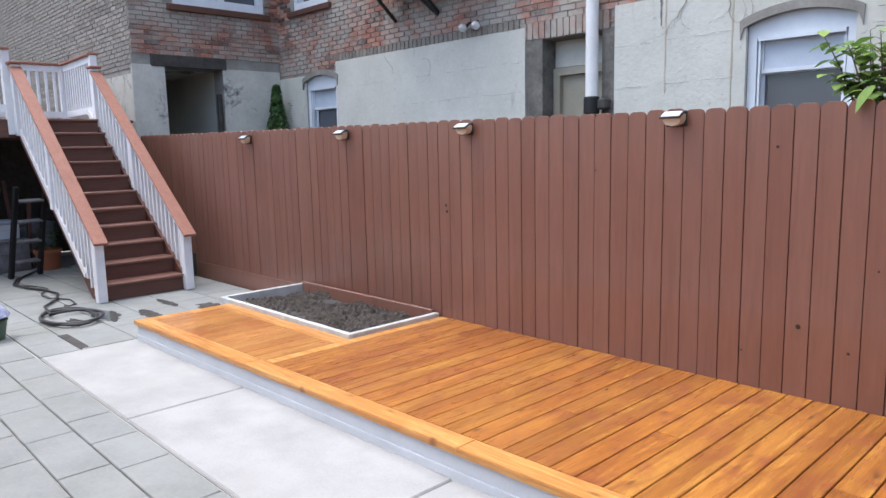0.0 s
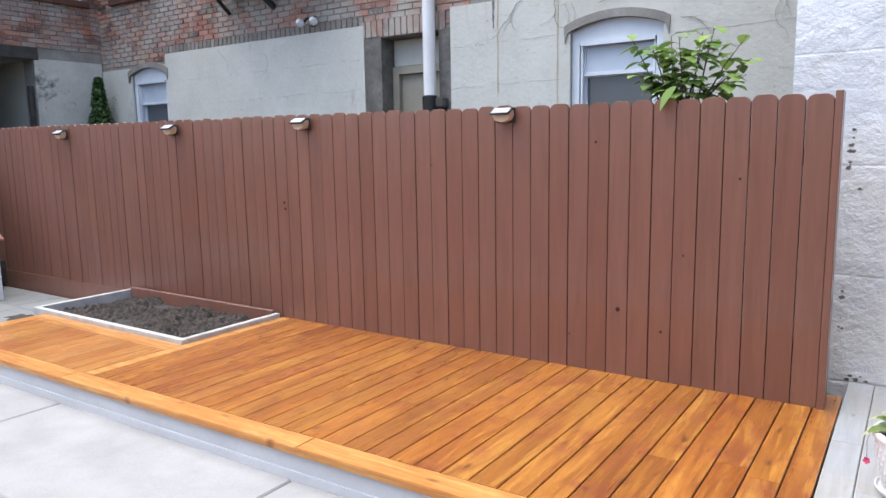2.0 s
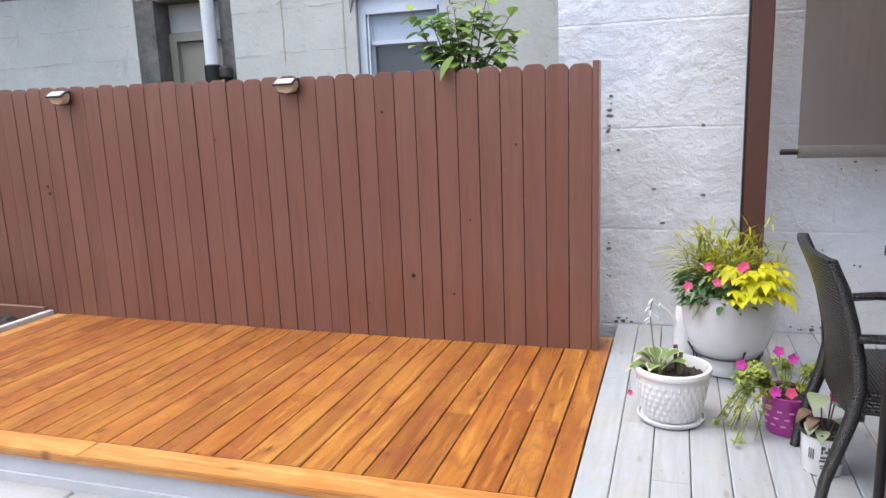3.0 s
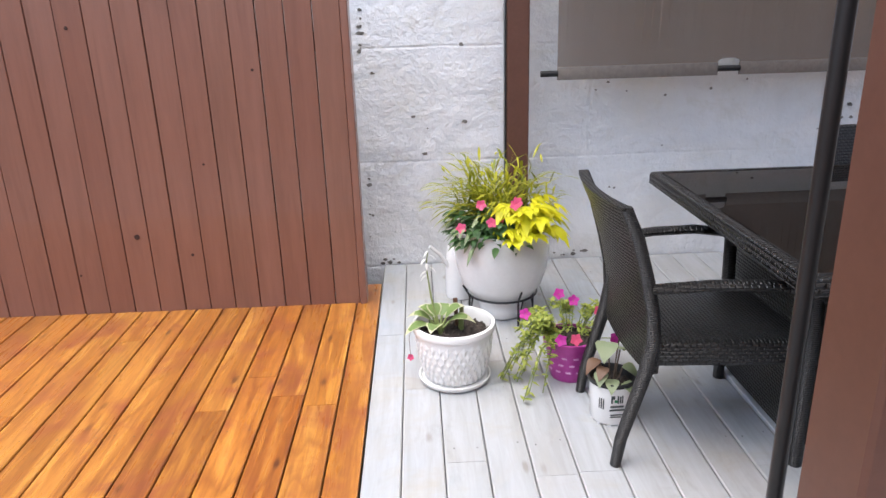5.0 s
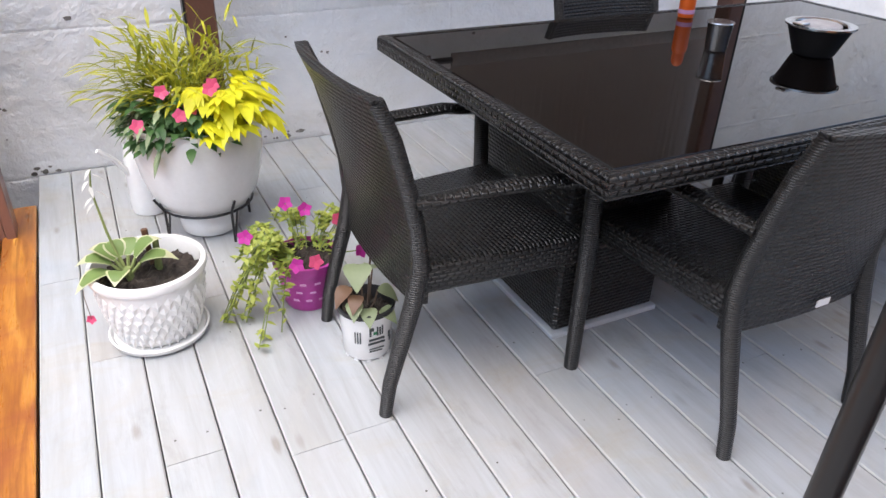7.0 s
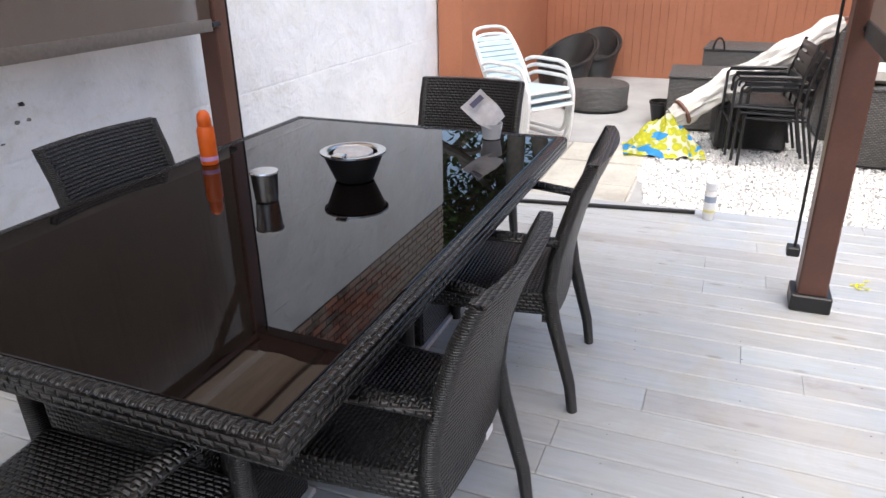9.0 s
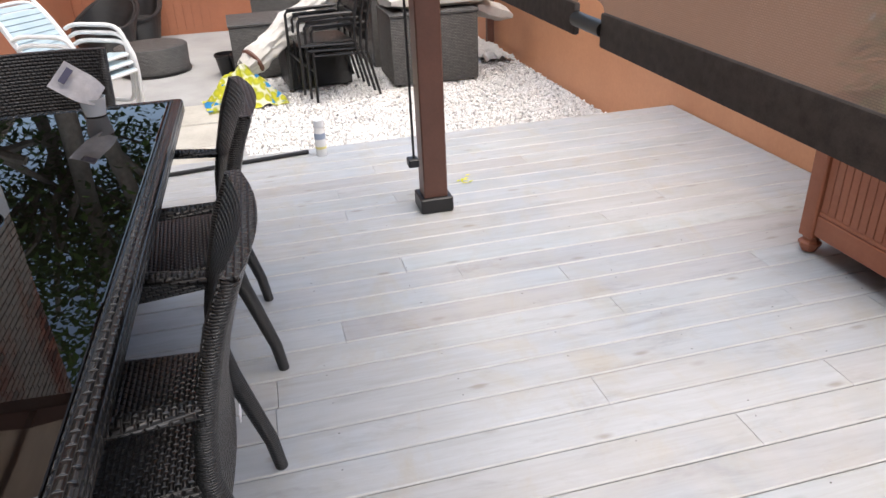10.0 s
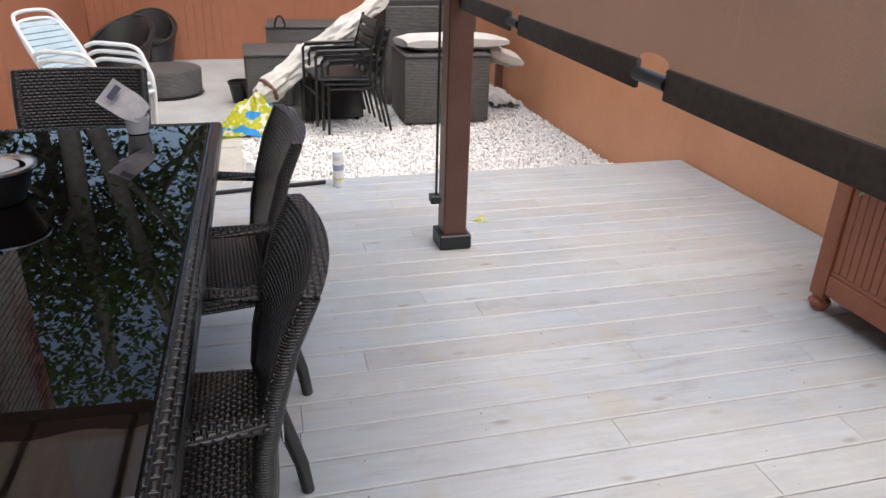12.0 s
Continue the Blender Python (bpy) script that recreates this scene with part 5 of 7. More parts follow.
for k in range(34):
    t = rnd.uniform(-0.6, 3.4) if k > 16 else rnd.uniform(2.5, 3.9)
    L = rnd.uniform(0.12, 0.24)
    trail = 0.55 if k <= 10 else 0.12
    pts = []
    for i in range(6):
        u = i / 5
        r = 0.05 + L * u * (0.95 if trail > 0.3 else 0.7)
        pts.append(Vector((r * math.cos(t), r * math.sin(t) - 0.03 * u, 0.155 + 0.12 * math.sin(2.2 * u) * (1 - trail * 0.5) - trail * 0.42 * u * u)))
        pts[-1].z = max(pts[-1].z, 0.012)
    tube(pts, 0.0018, 4, stalks)
    for q in range(38):
        u = rnd.random()
        p = pts[int(u * 4.99)].lerp(pts[int(u * 4.99) + 1], u * 4.99 % 1)
        add_leaf(pet, p, (rnd.uniform(-1, 1), rnd.uniform(-1, 1), rnd.uniform(-0.2, 0.9)), rnd.uniform(0.018, 0.034), rnd.uniform(0.009, 0.015), droop=0.25)
part("stemwork", stalks, STEM, pp, kind="stuff")
leaf_part(pet, leaf_paint("petunia_leaf", (0.22, 0.30, 0.05), (0.46, 0.50, 0.11)), pp, "small yellowish green leaves")
for x, y, z, pale in ((-0.17, -0.02, 0.26, 0), (-0.06, -0.12, 0.20, 0), (-0.01, -0.13, 0.205, 1), (-0.03, 0.08, 0.29, 0), (0.02, 0.06, 0.27, 0), (0.10, 0.0, 0.25, 1), (0.14, -0.08, 0.18, 0), (0.15, 0.05, 0.26, 1)):
    acc = leaf_stuff("flower")
    flower(acc, (x, y, z), 0.024, (x, -1, 0.45), rnd)
    leaf_part(acc, PINK if pale else MAGENTA, pp, "magenta trumpet flower", kind="")
    part("stalk", tube([(x * 0.4, y * 0.4, 0.16), (x, y, z)], 0.002, 4), STEM, pp)

# white nursery pot with a drooping plant
npot = thing("nursery_pot", "white printed nursery pot with a wilting begonia", "flower pot", pose(0.985, 1.845, 0, 0, 0, 8))
part("bowl", lathe([(0, 0.004), (0.066, 0.004), (0.070, 0.01), (0.078, 0.155)], 36), CERAMIC, npot, smooth=True)
part("rim", lathe([(0.078, 0.155), (0.085, 0.157), (0.087, 0.172), (0.082, 0.174), (0.078, 0.165), (0.070, 0.12), (0, 0.115)], 36), BLACKMETAL, npot, "black inner rim", smooth=True)
part("soil", soil_disc(0.072, 0.14), SOIL, npot)
INK = mat("dark_print", (0.05, 0.06, 0.06), 0.5)
INKGREEN = mat("green_print", (0.03, 0.20, 0.09), 0.5)


def print_bar(t, z, w, h, material):
    r = 0.0702 + 0.055 * (z - 0.01) + 0.0012
    t = radians(t)
    part("print", box(-w / 2, -0.0007, -h / 2, w / 2, 0.0007, h / 2, m=Matrix.Translation((r * math.cos(t), r * math.sin(t), z)) @ Matrix.Rotation(t + math.pi / 2, 4, "Z")), material, npot)


for t, z, w, h, mt in ((250, 0.112, 0.006, 0.030, INK), (254, 0.121, 0.010, 0.012, INK), (266, 0.112, 0.005, 0.030, INK), (272, 0.110, 0.005, 0.026, INK), (278, 0.112, 0.005, 0.030, INK), (261, 0.106, 0.012, 0.010, INKGREEN), (264, 0.084, 0.048, 0.007, INK), (264, 0.070, 0.052, 0.007, INK), (264, 0.050, 0.046, 0.004, INK), (262, 0.041, 0.040, 0.004, INK), (228, 0.09, 0.004, 0.04, INK), (222, 0.09, 0.004, 0.04, INK), (216, 0.09, 0.003, 0.04, INK), (300, 0.08, 0.01, 0.02, INK), (305, 0.06, 0.012, 0.01, INK)):
    print_bar(t, z, w, h, mt)
for k in range(22):
    t = 2 * math.pi * k / 22
    if k % 2:
        part("foot", box(-0.006, -0.003, 0.0, 0.006, 0.003, 0.006, m=Matrix.Translation((0.066 * math.cos(t), 0.066 * math.sin(t), 0)) @ Matrix.Rotation(t + math.pi / 2, 4, "Z")), CERAMIC, npot)
for x, y, z, dx, dy, L, w, mt in ((-0.02, 0.0, 0.30, -0.5, -0.8, 0.10, 0.095, SAGE), (0.03, 0.02, 0.31, 0.8, -0.4, 0.09, 0.08, SAGE), (0.03, -0.02, 0.21, 0.7, -0.6, 0.08, 0.075, SAGE), (-0.05, -0.03, 0.20, -0.5, -0.8, 0.07, 0.06, SAGE), (0.04, 0.03, 0.25, 0.4, 0.5, 0.08, 0.07, SAGE), (0.02, -0.05, 0.16, 0.5, -0.8, 0.07, 0.07, SAGE), (-0.05, 0.0, 0.235, -0.9, -0.4, 0.085, 0.06, DRY), (-0.04, -0.03, 0.22, -0.7, -0.7, 0.07, 0.055, DRY), (-0.02, -0.05, 0.18, -0.4, -0.9, 0.07, 0.06, SAGE)):
    acc = leaf_stuff("leaf")
    add_leaf(acc, (x, y, z), (dx, dy, 0.15), L * 0.85, w * 0.85, droop=0.7, fold=0.25, n=5)
    leaf_part(acc, mt, npot, "dry curled leaf" if mt is DRY else "pale drooping leaf", kind="")
    part("stem", tube([(x * 0.3, y * 0.3, 0.14), (x * 0.7, y * 0.7, z * 0.8), (x, y, z)], 0.003, 5), TWIG, npot)
acc = leaf_stuff("flower")
flower(acc, (-0.174, -0.037, 0.12), 0.016, (-0.3, -1, 0.2), rnd)
leaf_part(acc, PINK, hosta_pot, "pink blossom hanging on a dry stalk", kind="")
part("dry_stalk", tube([(-0.12, -0.02, 0.21), (-0.163, -0.03, 0.262), (-0.178, -0.036, 0.20), (-0.174, -0.037, 0.122)], 0.0012, 4), DRY, hosta_pot)
acc = leaf_stuff("fallen_leaves")
for k in range(9):
    add_leaf(acc, (3.98 + rnd.uniform(-0.06, 0.06), 0.0 + rnd.uniform(-0.025, 0.03), 0.006), (rnd.uniform(-1, 1), rnd.uniform(-1, 1), 0.1), 0.032, 0.014, droop=0.05)
tagged(leaf_part(acc, LIME, None, "small fallen yellow-green sprig on the deck", kind=""), category="leaf")
acc = leaf_stuff("fallen_leaf")
for k in range(3):
    add_leaf(acc, (1.37 + 0.01 * k, 0.02, 0.005), (rnd.uniform(-1, 1), rnd.uniform(-1, 1), 0.1), 0.025, 0.012, droop=0.05)
tagged(leaf_part(acc, LIME, None, "tiny fallen green leaf on the deck", kind=""), category="leaf")

# shrub growing over the fence
shrub = thing("shrub", "leafy green shrub rising behind the fence", "shrub", pose(-0.78, 3.2, 0))
bm = bmesh.new()
acc = leaf_stuff("leaves")
for k in range(24):
    t = rnd.uniform(0, 6.28)
    sp = rnd.uniform(0.08, 0.36)
    e = Vector((sp * math.cos(t), sp * 0.5 * math.sin(t), rnd.uniform(1.66, 1.99)))
    b0 = Vector((rnd.uniform(-0.06, 0.06), rnd.uniform(-0.03, 0.04), 1.35))
    pts = [b0.lerp(e, u) + Vector((0, 0, 0.06 * math.sin(3 * u))) for u in (0, 0.33, 0.66, 1)]
    tube(pts, [0.006, 0.005, 0.004, 0.002], 5, bm)
    for q in range(9):
        u = rnd.uniform(0.6, 1)
        p = b0.lerp(e, u) + Vector((0, 0, 0.06 * math.sin(3 * u)))
        t2 = rnd.uniform(0, 6.28)
        L = rnd.uniform(0.06, 0.115)
        f0 = p + Vector((math.cos(t2), math.sin(t2), 0.4)) * 0.035
        tube([p, f0], 0.0014, 4, bm)
        add_leaf(acc, f0, (math.cos(t2), math.sin(t2), rnd.uniform(-0.3, 0.15)), L, L * 0.78, droop=0.3, fold=0.1, n=5)
add_leaf(acc, (0.0, -0.19, 1.68), (-0.2, -0.25, -0.3), 0.13, 0.09, droop=0.4, n=5)
add_leaf(acc, (-0.05, -0.16, 1.66), (-0.6, -0.2, 0.1), 0.09, 0.06, droop=0.4, n=5)
tube([(0, 0, -0.2), (0.01, 0, 0.8), (0, 0, 1.4)], [0.02, 0.015, 0.01], 6, bm)
part("branchwork", bm, TWIG, shrub)
leaf_part(acc, leaf_paint("shrub_leaf", (0.09, 0.19, 0.04), (0.30, 0.43, 0.10), 0.6, 0.3), shrub, "soft bright green leaves")
# ivy column on the neighbour's wall
ivy = thing("ivy", "slender conical ivy climbing the stucco", "ivy", pose(-10.2, 5.25, 0))
part("stem", tube([(0, 0.1, -0.3), (0, 0, 2.4)], [0.03, 0.01], 6), TWIG, ivy)
acc = leaf_stuff("leaves")
for k in range(1500):
    z = rnd.uniform(1.0, 2.52)
    r = 0.34 * (1 - (z - 0.6) / 1.95) ** 0.8 * rnd.uniform(0.5, 1)
    t = rnd.uniform(0, 6.28)
    add_leaf(acc, (r * math.cos(t), r * math.sin(t), z), (math.cos(t), math.sin(t), rnd.uniform(-0.8, 0.3)), 0.07, 0.06, droop=0.3, n=2)
for k in range(14):
    add_leaf(acc, (0.38 + rnd.uniform(-0.02, 0.16) * k / 14, 0, 1.7 + 0.04 * k), (rnd.uniform(-1, 1), -0.5, 0.2), 0.08, 0.06, droop=0.3, n=2)
leaf_part(acc, DEEP, ivy, "dense dark green leaves")

# ---- small things on the table and the deck ----
STEEL = mat("brushed_steel", (0.62, 0.62, 0.62), 0.22, 1.0)
CANORANGE = mat("orange_can", (0.75, 0.13, 0.015), 0.35)
PAPER = speckled("white_card", (0.38, 0.38, 0.41), (0.54, 0.54, 0.57), 24, 0.5, 0.1)
CLEAR = mat("clear_plastic", (0.75, 0.77, 0.78), 0.1)
can = thing("spray_bottle", "slim orange spray bottle with an orange cap", "spray bottle", pose(2.566, 2.402, TZ - 0.001))
part("body", lathe([(0, 0), (0.029, 0), (0.031, 0.006), (0.031, 0.125), (0.026, 0.138), (0, 0.138)], 24), CANORANGE, can, smooth=True)
part("cap", lathe([(0.024, 0.139), (0.025, 0.16), (0.022, 0.182), (0.012, 0.193), (0, 0.194)], 20), CANORANGE, can, smooth=True)
part("label", lathe([(0.0312, 0.015), (0.0316, 0.016), (0.0316, 0.030), (0.0312, 0.031)], 24), BAR, can, "pale printed band")
cup = thing("steel_tumbler", "polished steel tumbler with a flat lid", "tumbler", pose(2.292, 1.967, TZ + 0.001))
part("body", lathe([(0, 0), (0.034, 0), (0.036, 0.004), (0.041, 0.082), (0.042, 0.084)], 32), STEEL, cup, smooth=True)
part("lid", lathe([(0.043, 0.084), (0.0445, 0.088), (0.043, 0.092), (0, 0.093)], 32), STEEL, cup, smooth=True)
ash = thing("candle_bowl", "black flared candle bowl with a glass rim", "candle holder", pose(2.572, 1.81, TZ + 0.001))
part("bowl", lathe([(0, 0), (0.062, 0), (0.066, 0.005), (0.100, 0.088), (0.098, 0.09), (0.085, 0.06), (0, 0.05)], 40), BLACKMETAL, ash, smooth=True)
part("rim", lathe([(0.095, 0.0905), (0.109, 0.092), (0.109, 0.098), (0.09, 0.099), (0.08, 0.092), (0.08, 0.0905)], 40), STEEL, ash, "silver glass rim", smooth=True)
part("candle", lathe([(0, 0.078), (0.064, 0.078), (0.066, 0.094), (0.060, 0.099), (0, 0.097)], 32), PAPER, ash, "white wax", smooth=True)
part("clip", box(-0.115, -0.02, 0.0995, -0.075, 0.02, 0.108, 0.003), STEEL, ash)
tag = thing("seed_packet", "crumpled white printed tag in a small clear cup", "tag", pose(3.24, 1.545, TZ + 0.001))
part("cup", lathe([(0, 0), (0.035, 0), (0.045, 0.062), (0.043, 0.062), (0.033, 0.004), (0, 0.004)], 24), CLEAR, tag, "small clear plastic cup", smooth=True)
m = pose(-0.01, 0.03, 0.110, 52, 22, -72) @ Matrix.Rotation(radians(-24), 4, "Z")
bm = bmesh.new()
bmesh.ops.create_grid(bm, x_segments=8, y_segments=8, size=1)
for v in bm.verts:
    x, y = v.co.x * 0.075, v.co.y * 0.060 * (1 - max(0.0, v.co.x - 0.35) * 0.45)
    v.co = m @ Vector((x, y, 0.012 * math.sin(30 * x) * math.cos(22 * y)))
bmesh.ops.solidify(bm, geom=bm.faces[:], thickness=0.0012)
part("card", bm, PAPER, tag, "white paper tag")
part("print", box(-0.056, -0.032, 0.0145, -0.034, 0.032, 0.016, m=m), mat("navy_print", (0.06, 0.06, 0.12), 0.5), tag, "dark printed panel")
spray = thing("spray_can", "white spray paint can with a blue and yellow label", "spray can", pose(4.656, 0.69, 0.0))
part("body", lathe([(0, 0), (0.032, 0), (0.033, 0.004), (0.033, 0.165), (0.028, 0.175), (0, 0.175)], 24), CERAMIC, spray, smooth=True)
part("cap", lathe([(0.0315, 0.176), (0.0315, 0.218), (0.028, 0.222), (0, 0.222)], 24), CLEAR, spray, "clear plastic cap", smooth=True)
for z, h, c in ((0.105, 0.035, (0.30, 0.36, 0.46)), (0.045, 0.014, (0.68, 0.62, 0.24))):
    part("label", lathe([(0.0333, z), (0.0337, z + 0.001), (0.0337, z + h), (0.0333, z + h + 0.001)], 24), mat("label_colour", c, 0.4), spray)
solid("metal_rod", tube([(4.40, 2.60, 0.013), (4.57, 1.80, 0.013), (4.71, 0.765, 0.013)], 0.0125, 8), BLACKMETAL, "long black metal rod lying on the deck", "rod", smooth=True)
pole = thing("plant_stake", "yellow-green wrapped garden stake", "stake", pose(1.922, -1.196, 0))
bm = lathe([(0, 0)] + [(0.0115 + 0.0012 * (k % 2), 0.004 + 0.008 * k) for k in range(165)] + [(0, 1.325)], 10)
part("rod", bm, mat("lime_wrap", (0.38, 0.42, 0.06), 0.5), pole)
part("tip", lathe([(0, 0), (0.0135, 0), (0.0135, 0.012), (0, 0.0125)], 10), BLACKMETAL, pole)
plant = thing("planter_plant", "leafy shrub with pale blossoms in the planter", "plant", pose(2.455, -1.40, 0.60))
acc = leaf_stuff("leaves")
for k in range(900):
    t, r, z = rnd.uniform(0, 6.28), 0.42 * rnd.random() ** 0.6, rnd.uniform(0.02, 0.62)
    r *= 1 - 0.3 * z
    L = rnd.uniform(0.05, 0.09)
    add_leaf(acc, (r * math.cos(t), max(r * math.sin(t), -0.3), z), (math.cos(t), math.sin(t), rnd.uniform(-0.4, 0.5)), L, L * 0.5, droop=0.3, n=2)
leaf_part(acc, GREEN, plant, "green oval leaves")
acc = leaf_stuff("blossoms")
for k in range(26):
    t, z = rnd.uniform(0, 3.4), rnd.uniform(0.2, 0.6)
    flower(acc, (0.40 * math.cos(t), 0.40 * math.sin(t), z), 0.016, (math.cos(t), math.sin(t), 0.5), rnd)
leaf_part(acc, PETALWHITE, plant, "pale blossoms")
part("stems", tube([(0, 0, -0.02), (0.02, 0.0, 0.3), (0.0, 0.03, 0.55)], [0.02, 0.014, 0.008], 6), TWIG, plant)


# ---- gravel yard furniture ----
def yaw(x, y, z, a):
    return pose(x, y, z, 0, 0, a)


ottoman = thing("ottoman", "low round grey wicker ottoman", "ottoman", yaw(8.99, 2.12, GRAVEL + 0.004, 0))
part("drum", lathe([(0, 0), (0.36, 0), (0.375, 0.01), (0.385, 0.27), (0.375, 0.29), (0.36, 0.296), (0, 0.298)], 40), WICKERGREY, ottoman, smooth=True, mapped=True)
part("base_ring", lathe([(0.386, 0.012), (0.392, 0.015), (0.392, 0.035), (0.386, 0.038)], 40), WICKER, ottoman, "dark lower band", smooth=True)


def tub_chair():
    """A bucket seat: a round base that opens into a tall slanting back; faces +y."""
    c = thing("tub_chair", "black wicker bucket armchair with a tall rounded back", "chair", group="bucket chairs in the corner")
    bm = bmesh.new()
    N, M = 36, 9
    rows = []
    for j in range(M):
        v = j / (M - 1)
        row = []
        for i in range(N):
            t = 2 * math.pi * i / N
            back = (1 - math.sin(t)) / 2
            h = 0.34 + 0.33 * back ** 1.6
            r = 0.27 + 0.09 * v ** 0.7
            row.append(bm.verts.new((r * math.cos(t), r * math.sin(t) - 0.20 * v * v * back, h * v)))
        rows.append(row)
    for j in range(M - 1):
        v = 1 - j / (M - 1)
        row = []
        for i in range(N):
            t = 2 * math.pi * i / N
            back = (1 - math.sin(t)) / 2
            top = 0.34 + 0.33 * back ** 1.6
            h = 0.28 + (top - 0.28) * v
            r = 0.27 + 0.09 * (h / top) ** 0.7 - 0.05
            row.append(bm.verts.new((r * math.cos(t), r * math.sin(t) - 0.20 * (h / top) ** 2 * back, h + 0.005)))
        rows.append(row)
    for a, b in zip(rows, rows[1:]):
        for i in range(N):
            bm.faces.new((a[i], a[(i + 1) % N], b[(i + 1) % N], b[i]))
    bm.faces.new(rows[-1])
    bm.faces.new(rows[0][::-1])
    part("shell", bm, WICKER, c, smooth=True, mapped=True)
    rim = [rows_co for rows_co in [(0.355 * math.cos(t), 0.355 * math.sin(t) - 0.20 * (1 - math.sin(t)) / 2, 0.34 + 0.33 * ((1 - math.sin(t)) / 2) ** 1.6 + 0.005) for t in (2 * math.pi * k / 40 for k in range(40))]]
    part("rim", tube(rim, 0.022, 8, closed=True), WICKER, c, smooth=True, mapped=True)
    part("seat_pad", lathe([(0, 0.265), (0.25, 0.265), (0.27, 0.28), (0.26, 0.305), (0, 0.31)], 28), WICKER, c, smooth=True, mapped=True)
    return c


tub = tub_chair()
tub.matrix_world = yaw(9.92, 2.72, GRAVEL + 0.004, 72)
copy_thing(tub, yaw(10.72, 2.50, GRAVEL + 0.004, 85))


def wicker_crate(name, label, x0, y0, x1, y1, h, material, at, lid=True):
    c = thing(name, label, "storage box", at)
    part("body", box(x0, y0, 0.02, x1, y1, h - 0.03, 0.012, 2), material, c, smooth=True, mapped=True)
    if lid:
        part("lid", box(x0 - 0.008, y0 - 0.008, h - 0.028, x1 + 0.008, y1 + 0.008, h, 0.01, 2), material, c, smooth=True, mapped=True)
    for x in (x0 + 0.04, x1 - 0.08):
        for y in (y0 + 0.04, y1 - 0.08):
            part("foot", box(x, y, 0, x + 0.04, y + 0.04, 0.02), BLACKMETAL, c)
    return c


wicker_crate("wicker_box", "tall grey wicker storage box beside white gravel", 0, 0, 0.72, 0.85, 0.675, WICKERGREY, yaw(7.22, -1.085, GRAVEL, 0))
wicker_crate("wicker_side_table", "square grey wicker side table", 0, 0, 0.75, 0.62, 0.56, WICKERGREY, yaw(8.15, 0.62, GRAVEL, 2))
wicker_crate("wicker_sofa_seat", "long grey wicker sofa base stored upside down", 0, 0, 0.75, 1.25, 0.66, WICKERGREY, yaw(9.5, -0.25, GRAVEL, -4))
wicker_crate("wicker_stool", "dark wicker stool behind the stacked chairs", 0, 0, 0.55, 0.62, 0.42, WICKER, yaw(7.55, 0.12, GRAVEL, 6))
trough = thing("wicker_trough", "large dark wicker trough standing open", "planter", yaw(8.30, -1.25, GRAVEL, 8))
for q in ((0, 0, 0.04, 1.05), (0.71, 0, 0.75, 1.05), (0.04, 0, 0.71, 0.04), (0.04, 1.01, 0.71, 1.05)):
    part("side", box(q[0], q[1], 0.0, q[2], q[3], 1.02, 0.008), WICKER if q[0] else WICKERGREY, trough, mapped=True)
part("bottom", box(0.042, 0.042, 0.02, 0.708, 1.008, 0.70), WICKER, trough, mapped=True)
handle = [(0, 0.06 * math.cos(t) + 0.2, 0.06 + 0.14 * math.sin(t)) for t in (math.pi * k / 10 for k in range(11))]
solid("basket_handle", tube([(9.45, 0.83 + p[1] - 0.2, 0.27 + p[2]) for p in handle], 0.012, 8), BLACKMETAL, "dark arched carrying handle on a wicker seat", "handle", smooth=True)
CLOTH = speckled("white_canvas", (0.44, 0.42, 0.38), (0.58, 0.56, 0.52), 5, 0.85, 0.4, 0.01)


def pillow(name, label, L, W, H, at, material, seed):
    bm = bmesh.new()
    bmesh.ops.create_cube(bm, size=2)
    bmesh.ops.subdivide_edges(bm, edges=bm.edges[:], cuts=7, use_grid_fill=True)
    for v in bm.verts:
        x, y, z = v.co
        k = (1 - 0.55 * abs(x) ** 4) * (1 - 0.55 * abs(y) ** 4)
        v.co = (x * L / 2, y * W / 2, z * H / 2 * k + 0.018 * noise.noise(Vector((x * 2 + seed, y * 2, z))))
    return solid(name, bm, material, label, "cushion", smooth=True, at=at)


pillow("cushion", "long white canvas cushion lying on the wicker box", 0.55, 1.05, 0.16, pose(7.62, -0.78, 0.425, 0, 3, 4), CLOTH, 1)
pillow("cushion", "rolled white cushion hanging over the box edge", 0.42, 0.42, 0.17, pose(7.72, -1.32, 0.26, 18, 0, 10), CLOTH, 5)

# furled umbrella leaning on the furniture
umb = thing("parasol", "furled white canvas parasol leaning over the furniture", "parasol")
a, b = Vector((7.32, 1.12, -0.02)), Vector((8.15, -0.20, 0.79))
bm = bmesh.new()
N, M = 44, 70
axis = (b - a).normalized()
s1 = axis.orthogonal().normalized()
s2 = axis.cross(s1)
rings = []
for j in range(M + 1):
    u = j / M
    r = 0.085 + 0.055 * math.sin(math.pi * min(1, u * 1.15)) * (1 - u) + 0.012 * math.sin(21 * u)
    r *= 1 if u < 0.93 else 1 - 0.35 * (u - 0.93) / 0.07
    rings.append([bm.verts.new(a.lerp(b, u) + (s1 * math.cos(t) + s2 * math.sin(t)) * r * (1 + 0.13 * math.sin(5 * t + 9 * u) + 0.06 * math.sin(11 * t - 17 * u) + 0.16 * noise.noise(Vector((3 * math.cos(t), 3 * math.sin(t), 26 * u))) + 0.08 * noise.noise(Vector((7 * math.cos(t), 7 * math.sin(t), 60 * u))))) for t in (2 * math.pi * k / N for k in range(N))])
for p, q in zip(rings, rings[1:]):
    for k in range(N):
        bm.faces.new((p[k], p[(k + 1) % N], q[(k + 1) % N], q[k]))
bm.faces.new(rings[0][::-1])
bm.faces.new(rings[-1])
